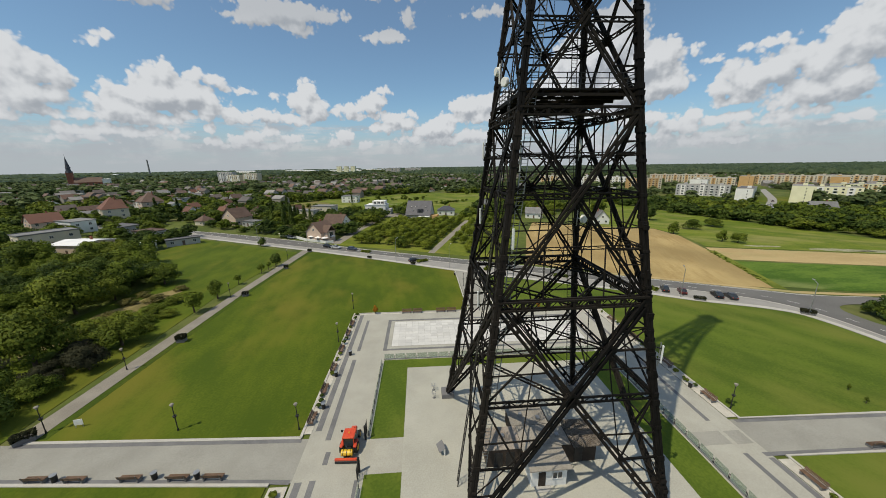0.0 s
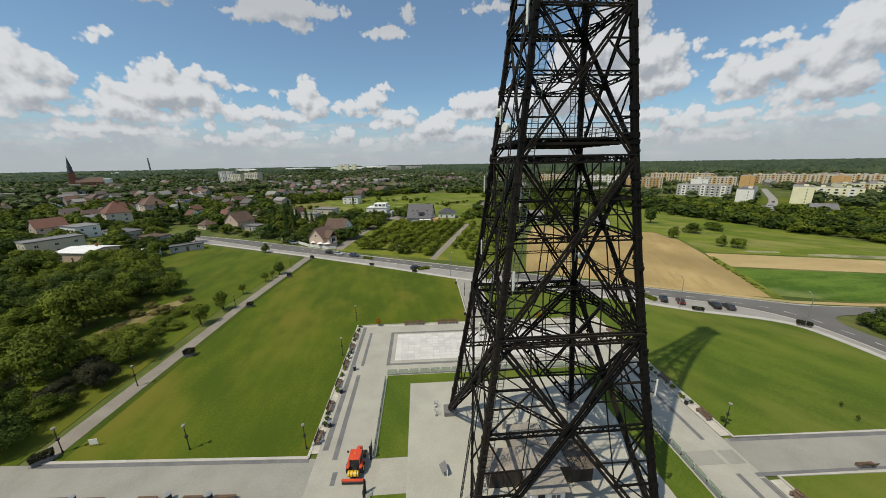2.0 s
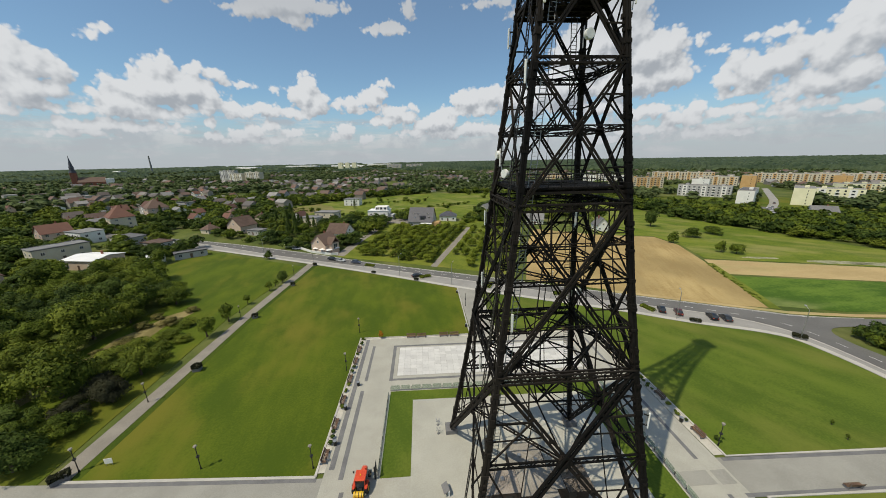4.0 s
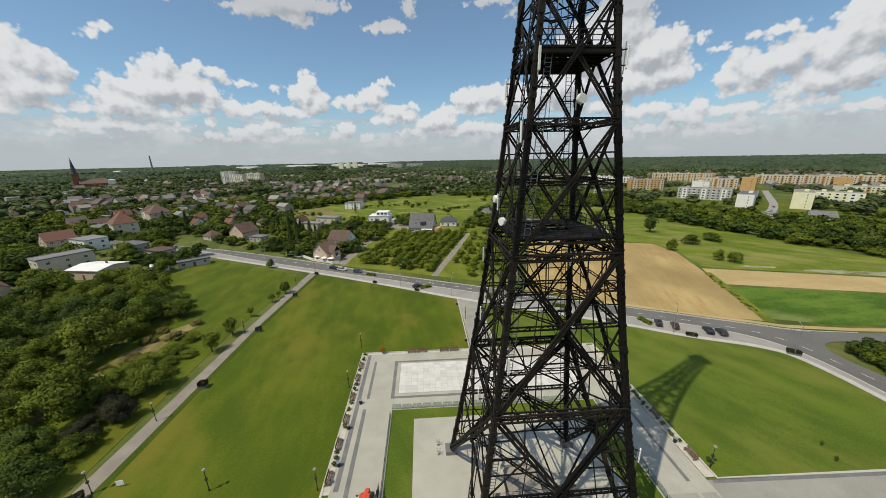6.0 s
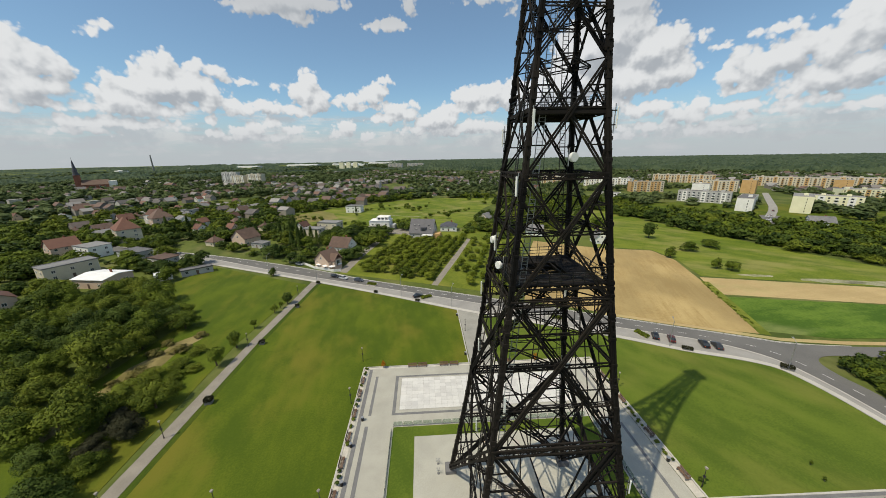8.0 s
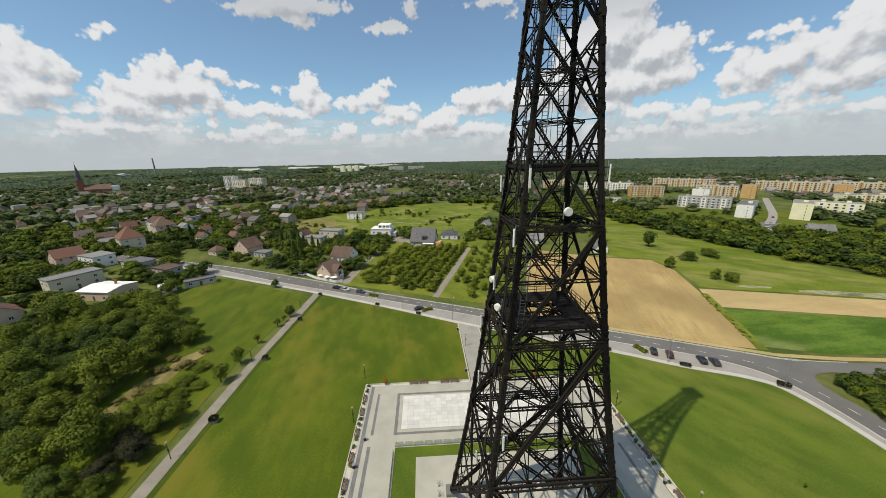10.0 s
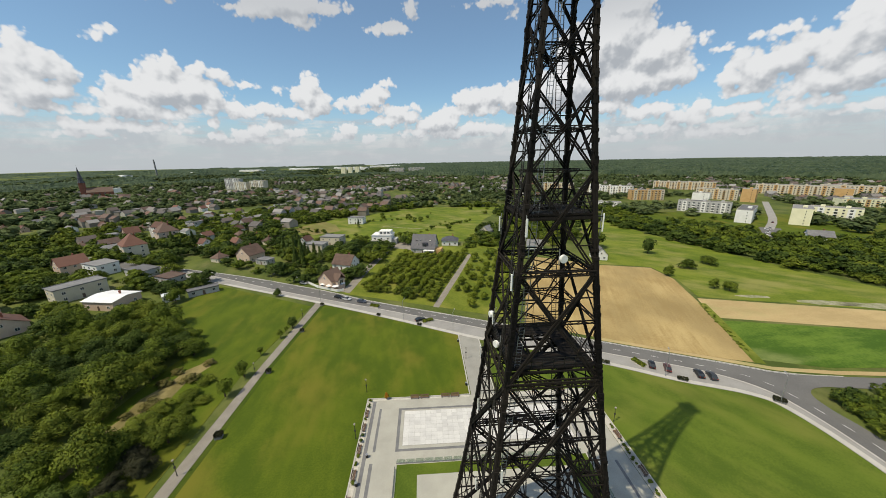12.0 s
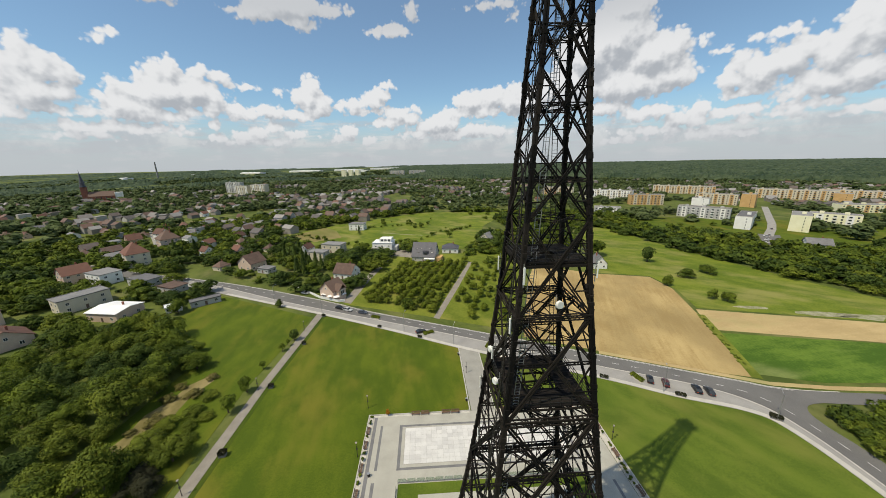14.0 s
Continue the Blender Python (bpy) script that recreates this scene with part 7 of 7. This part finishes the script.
# ---- vehicles ----
def loft(bm, sections, close=True):
    """Skin through cross-sections that have the same number of points."""
    rings = [[bm.verts.new(p) for p in s] for s in sections]
    n = len(rings[0])
    for a, b in zip(rings, rings[1:]):
        for i in range(n):
            j = (i + 1) % n
            bm.faces.new((a[i], a[j], b[j], b[i]))
    if close:
        bm.faces.new(rings[0][::-1])
        bm.faces.new(rings[-1])
    return rings


def make_car(colour_mat, label, estate=False):
    ob = base("car", 0, 0, 0, 0, label, "car", "parked cars")
    body = bmesh.new()
    profile = [(-2.1, 0.42, 0.62, 0.72), (-2.0, 0.30, 0.86, 0.82), (-1.2, 0.26, 0.95, 0.87), (0.3, 0.24, 0.95, 0.88), (1.1, 0.25, 0.90, 0.87), (1.95, 0.30, 0.74, 0.80), (2.12, 0.42, 0.60, 0.66)]
    loft(body, [[(x, -w, z0), (x, w, z0), (x, w * 1.02, (z0 + z1) / 2), (x, w * 0.93, z1), (x, -w * 0.93, z1), (x, -w * 1.02, (z0 + z1) / 2)] for x, z0, z1, w in profile])
    part("body", body, colour_mat, ob)
    cab = bmesh.new()
    roof_pts = [(-1.95 if estate else -1.75, 0.9, 0.76, 0.9), (-1.5 if estate else -1.05, 1.42, 0.60, 0.9), (0.15, 1.46, 0.60, 0.9), (1.0, 0.92, 0.74, 0.9)]
    loft(cab, [[(x, -0.78, zl), (x, 0.78, zl), (x, w, z), (x, -w, z)] for x, z, w, zl in roof_pts])
    part("cabin_glass", cab, M_GLASS, ob, "dark car windows")
    top = bmesh.new()
    loft(top, [[(x, -0.6, 1.41), (x, 0.6, 1.41), (x, 0.57, z), (x, -0.57, z)] for x, z in ((-1.5 if estate else -1.1, 1.44), (-0.4, 1.50), (0.2, 1.46))])
    part("roof", top, colour_mat, ob)
    for x in (-1.3, 1.3):
        for y in (-0.8, 0.8):
            w = part("wheel", tube((x, y - 0.1, 0.32), (x, y + 0.1, 0.32), 0.32, None, 14), M_TYRE, ob)
            part("rim", tube((x, y - 0.11, 0.32), (x, y + 0.11, 0.32), 0.19, None, 10), M_GALV, w)
    for y in (-0.55, 0.55):
        part("headlight", box((2.0, y - 0.16, 0.56), (2.13, y + 0.16, 0.70), 0.02), M_ANTENNA, ob)
        part("tail_light", box((-2.12, y - 0.14, 0.62), (-2.02, y + 0.14, 0.76), 0.02), M_RED, ob)
    return ob


def paint(name, c, metal=0.2):
    return mat(name, tuple(v * 0.9 for v in c), c, 0.8, 6, 0.28, 0.0, metal=metal, spec=0.6)


CARS = [(-40.9, 139.0, -26, (0.012, 0.012, 0.014), "black"), (-36.6, 136.6, -26, (0.50, 0.51, 0.52), "silver"), (-29.2, 133.4, -20, (0.06, 0.07, 0.10), "dark blue"), (-2.9, 114.6, 25, (0.012, 0.012, 0.013), "black"),
        (68.6, 80.2, 62, (0.02, 0.022, 0.03), "black"), (72.2, 78.3, 62, (0.10, 0.025, 0.025), "dark red"), (79.4, 75.0, 70, (0.012, 0.012, 0.014), "black"), (82.3, 73.9, 72, (0.045, 0.046, 0.05), "dark grey"),
        (-63.5, 158.4, -26, (0.58, 0.59, 0.60), "silver"), (-68.5, 162.5, -10, (0.42, 0.44, 0.20), "pale yellow"), (276, 232, 130, (0.6, 0.6, 0.6), "white"), (284, 240, 130, (0.62, 0.62, 0.62), "white"), (280, 228, 130, (0.35, 0.36, 0.38), "grey"), (296, 252, 130, (0.55, 0.55, 0.55), "white"), (303, 256, 45, (0.5, 0.5, 0.52), "grey"), (330, 278, 45, (0.3, 0.05, 0.05), "dark red")]
for i, (x, y, rz, c, tone) in enumerate(CARS):
    car = make_car(paint("car_paint_" + tone.replace(" ", "_"), c), tone + (" hatchback parked beside the road" if i < 8 else " saloon parked by the houses"), i % 2 == 0)
    car.matrix_basis = pose(x, y, gz(x) + (0.03 if i < 10 else 0.28), 0, 0, rz)


def make_tractor(x, y, rz):
    ob = base("tractor", x, y, rz, None, "red tractor with a yellow tank and a wide red bar behind", "tractor")
    b = bmesh.new()
    loft(b, [[(-w, yy, z0), (w, yy, z0), (w, yy, z1 - 0.15), (w * 0.75, yy, z1), (-w * 0.75, yy, z1), (-w, yy, z1 - 0.15)] for yy, w, z0, z1 in ((1.6, 0.5, 0.75, 1.65), (2.9, 0.46, 0.75, 1.55), (3.5, 0.42, 0.75, 1.4), (3.65, 0.36, 0.8, 1.25))])
    part("bonnet", b, M_RED, ob)
    part("chassis", box((-0.35, -0.2, 0.55), (0.35, 3.5, 0.95), 0.05), M_BLACK, ob)
    part("cab", box((-0.78, 0.1, 1.0), (0.78, 1.6, 2.45), 0.08), M_GLASS, ob, "dark cab glass")
    part("cab_roof", box((-0.86, -0.05, 2.45), (0.86, 1.75, 2.68), 0.07), M_RED, ob)
    part("beacon", tube((0, 0.8, 2.68), (0, 0.8, 2.85), 0.1, 0.08, 10), M_YEL, ob)
    for sx in (-1, 1):
        for xx in (0.74,):
            part("cab_post", box((sx * xx - 0.05, 0.06, 1.0), (sx * xx + 0.05, 0.16, 2.45)), M_RED, ob)
        part("fender", box((sx * 0.95 - 0.25, -0.35, 1.25), (sx * 0.95 + 0.25, 1.05, 1.55), 0.1), M_RED, ob)
        w = part("rear_wheel", tube((sx * 1.0 - 0.24, 0.3, 0.75), (sx * 1.0 + 0.24, 0.3, 0.75), 0.75, None, 22), M_TYRE, ob)
        part("rim", tube((sx * 1.0 - 0.26, 0.3, 0.75), (sx * 1.0 + 0.26, 0.3, 0.75), 0.4, None, 14), M_YEL, w)
        w = part("front_wheel", tube((sx * 0.85 - 0.17, 2.85, 0.5), (sx * 0.85 + 0.17, 2.85, 0.5), 0.5, None, 18), M_TYRE, ob)
        part("rim", tube((sx * 0.85 - 0.19, 2.85, 0.5), (sx * 0.85 + 0.19, 2.85, 0.5), 0.27, None, 12), M_YEL, w)
        m = part("mirror_arm", tube((sx * 0.8, 1.6, 2.3), (sx * 1.35, 1.75, 2.25), 0.025), M_BLACK, ob)
        part("mirror", box((sx * 1.35 - 0.13, 1.70, 1.95), (sx * 1.35 + 0.13, 1.78, 2.35), 0.02), M_BLACK, m)
        part("tail_lamp", box((sx * 0.95 - 0.16, -0.42, 1.3), (sx * 0.95 + 0.16, -0.35, 1.48), 0.02), M_RED, ob)
    tank = bmesh.new()
    add_tube(tank, (-0.75, -0.95, 1.05), (0.75, -0.95, 1.05), 0.42, None, 16)
    part("tank", tank, M_YEL, ob, "yellow plastic tank")
    for k in range(3):
        part("tank_hoop", tube((-0.5 + 0.5 * k, -0.95, 1.05), (-0.42 + 0.5 * k, -0.95, 1.05), 0.45, None, 16), M_BLACK, ob)
    part("rear_bar", box((-1.55, -1.75, 0.35), (1.55, -1.45, 0.75), 0.05), M_RED, ob)
    part("brush", tube((-1.5, -1.6, 0.28), (1.5, -1.6, 0.28), 0.26, None, 14), M_BLACK, ob, "dark sweeping brush")
    part("hitch", box((-0.4, -1.5, 0.5), (0.4, -0.1, 0.62)), M_BLACK, ob)
    part("exhaust", tube((0.5, 2.0, 1.5), (0.5, 2.0, 2.6), 0.05), M_BLACK, ob)
    ob.scale = (0.86, 0.86, 0.86)


make_tractor(-9.7, 32.7, -3)

# ---- under the tower ----
hut = base("guard_hut", 13.2, 27.95, 0, None, "small white hut with a dark door under the tower", "hut")
part("wall", box((-2.0, -1.2, -0.3), (2.0, 1.4, 2.5), 0.03), M_WHITE, hut)
part("roof", box((-2.3, -1.6, 2.5), (2.4, 1.6, 2.66), 0.03), M_SHED_ROOF, hut, "grey felt roof")
part("door", box((-1.2, -1.26, 0), (-0.4, -1.18, 2.0), 0.02), M_PLANK, hut, "dark brown door")
window(hut, 0.9, -1.22, 1.0, 1.2, 1.0)
part("step", box((-1.6, -1.9, -0.2), (0.2, -1.22, 0.12), 0.02), M_CONCRETE, hut)
M_OLD_ROOF = mat("weathered_roof", (0.17, 0.145, 0.12), (0.34, 0.30, 0.26), 0.7, 7, 0.9, 0.4)
store = base("equipment_house", 13.4, 32.0, 0, None, "low dark brown equipment house with weathered flat roofs under the tower", "building")
part("wall", box((-6.6, -2.55, -0.4), (6.6, 0.4, 2.5), 0.03), M_PLANK, store)
part("rear_wall", box((-2.6, 0.4, -0.4), (2.2, 4.2, 2.45), 0.03), M_PLANK, store)
for x0, y0, x1, y1, z, material, note in ((-6.9, -2.6, -2.4, 0.7, 2.5, M_OLD_ROOF, "pale weathered felt roof"), (-2.38, -2.6, 3.4, 0.6, 2.58, M_SHED_ROOF, "weathered brown felt roof"),
                                          (3.42, -3.3, 6.9, 0.9, 2.72, M_OLD_ROOF, "grey corrugated roof"), (-2.8, 0.72, 2.0, 4.4, 2.5, M_SHED_ROOF, "weathered grey felt roof")):
    bm = box((x0, y0, z), (x1, y1, z + 0.1), 0.02)
    if "corrugated" in note:
        bm.free()
        bm = bmesh.new()
        rows = [[bm.verts.new((x0 + (x1 - x0) * k / 40, y, z + (0.16 if k % 2 else 0.08))) for y in (y0, y1)] for k in range(41)]
        for a, b in zip(rows, rows[1:]):
            bm.faces.new((a[0], b[0], b[1], a[1]))
        bmesh.ops.solidify(bm, geom=bm.faces[:], thickness=0.06)
    part("roof", bm, material, store, note)
part("parapet", box((-2.6, 6.2, -0.2), (1.6, 6.4, 0.9), 0.03), M_CONCRETE, store, "low concrete wall")
for x, y in ((-1.2, 2.4), (0.9, 1.6), (-4.4, -0.8), (2.2, -1.2)):
    part("vent", box((x - 0.22, y - 0.22, 2.55), (x + 0.22, y + 0.22, 2.95), 0.03), M_GALV, store)
for x in (-5.2, -3.8, 4.4):
    part("door", box((x - 0.5, -2.6, -0.05), (x + 0.5, -2.53, 2.1), 0.02), M_BLACK, store)
board = base("information_board", 1.6, 32.0, -75, None, "dark slanted information board on a white stand", "board")
pn = part("panel", box((-0.7, -0.03, -0.45), (0.7, 0.03, 0.45), 0.02), M_STRIP, board)
pn.matrix_basis = pose(0, 0, 0.85, -62, 0, 0)
part("stand", box((-0.75, 0.25, 0), (0.75, 0.36, 1.0), 0.03), M_WHITE, board)
for y in (43.4, 41.6):
    st = base("steel_stand", 1.2, y, 20, None, "small grey tubular steel stand with four arms", "stand", "steel stands under the tower")
    part("post", tube((0, 0, 0), (0, 0, 1.1), 0.06), M_GALV, st)
    part("foot", tube((0, 0, 0), (0, 0, 0.06), 0.35, None, 14), M_STRIP, st)
    for k in range(4):
        a = k * math.pi / 2 + 0.4
        part("arm", tube((0, 0, 1.0), (0.5 * math.cos(a), 0.5 * math.sin(a), 1.35), 0.05), M_GALV, st)
        part("knob", tube((0.5 * math.cos(a), 0.5 * math.sin(a), 1.28), (0.5 * math.cos(a), 0.5 * math.sin(a), 1.45), 0.12, None, 10), M_GALV, st)
    st.scale = (0.7, 0.7, 0.7)
sign = base("lawn_sign", -47.2, 39.6, 10, None, "white square sign board standing on the lawn", "sign")
part("board", box((-0.5, -0.03, 0.3), (0.5, 0.03, 1.2), 0.02), M_WHITE, sign)
for x in (-0.4, 0.4):
    part("leg", box((x - 0.03, -0.03, -0.1), (x + 0.03, 0.03, 0.3)), M_GALV, sign)

# parasols, low wall and terrace by the cafe house
for i, (x, y) in enumerate(((-51.6, 152.2), (-47.8, 149.6), (-44.6, 148.4), (-42.2, 152.0))):
    u = base("parasol", x, y, 20 * i, None, "open white parasol on the cafe terrace", "parasol", "parasols of the cafe")
    part("pole", tube((0, 0, 0), (0, 0, 2.7), 0.03), M_GALV, u)
    part("canopy", tube((0, 0, 2.2), (0, 0, 2.8), 1.7, 0.05, 8), M_CAN, u)
    part("stand", tube((0, 0, 0), (0, 0, 0.1), 0.35), M_CONCRETE, u)
wall_line = [(-74.5, 170.5), (-58.2, 156.0), (-54.5, 152.6), (-43.5, 146.8), (-40.5, 147.5)]
for a, b in zip(wall_line, wall_line[1:]):
    w = mesh_object("garden_wall", bmesh.new(), M_WHITE)
    bm = bmesh.new()
    d = Vector(b) - Vector(a)
    add_beam(bm, (a[0], a[1], gz(a[0]) + 0.4), (b[0], b[1], gz(b[0]) + 0.4), 0.25, 1.4)
    bm.to_mesh(w.data)
    bm.free()
    tagged(w, "low white garden wall along the street", "wall", "", "structure")
sheet("terrace", [(-54, 153), (-43.5, 147.5), (-40, 150), (-44, 158), (-52, 160)], -0.02, M_PINK, "reddish paved cafe terrace", "terrace")

# ---- road paint ----
road = bpy.data.objects["road"]
centre = curve_line([(-159, 192), (-90, 163.5), (-20, 129), (22, 109.2), (58, 91.6), (85, 78.6), (95.5, 70.5), (98.2, 58), (98, 43), (94.5, 10)], 24)
run, k = 0.0, 0
for a, b in zip(centre, centre[1:]):
    run += (Vector(b) - Vector(a)).length
    if run > 5.0:
        run = 0.0
        d = (Vector(b) - Vector(a)).normalized()
        e = Vector(a) + d * 2.2
        dash = ribbon("road_dash", [a, tuple(e)], 0.12, 0.008, M_LINE, "", "", "", 0.006)
        dash.parent = road
for line, s in ((near_line[6:], -0.45), (far_line[6:-16], -0.25)):
    dash = ribbon("edge_line", line, 0.12, 0.007, M_LINE, "", "", "", 0.005, side=s * (1 if s < -0.4 else 1))
    dash.parent = road

# ---- granite slabs, last ----
slab_me = shared("slab", box((0.012, 0.012, 0), (1.308, 1.118, 0.022), 0.004), M_WHITE_TILE)
for i in range(30):
    for j in range(9):
        x, y = -6.5 + 1.32 * i, 56.65 + 1.13 * j
        s = new("slab", slab_me)
        s.parent = field
        s.matrix_basis = pose(x, y, gz(x) + 0.006, 0, math.degrees(math.atan(0.0125)), 0)
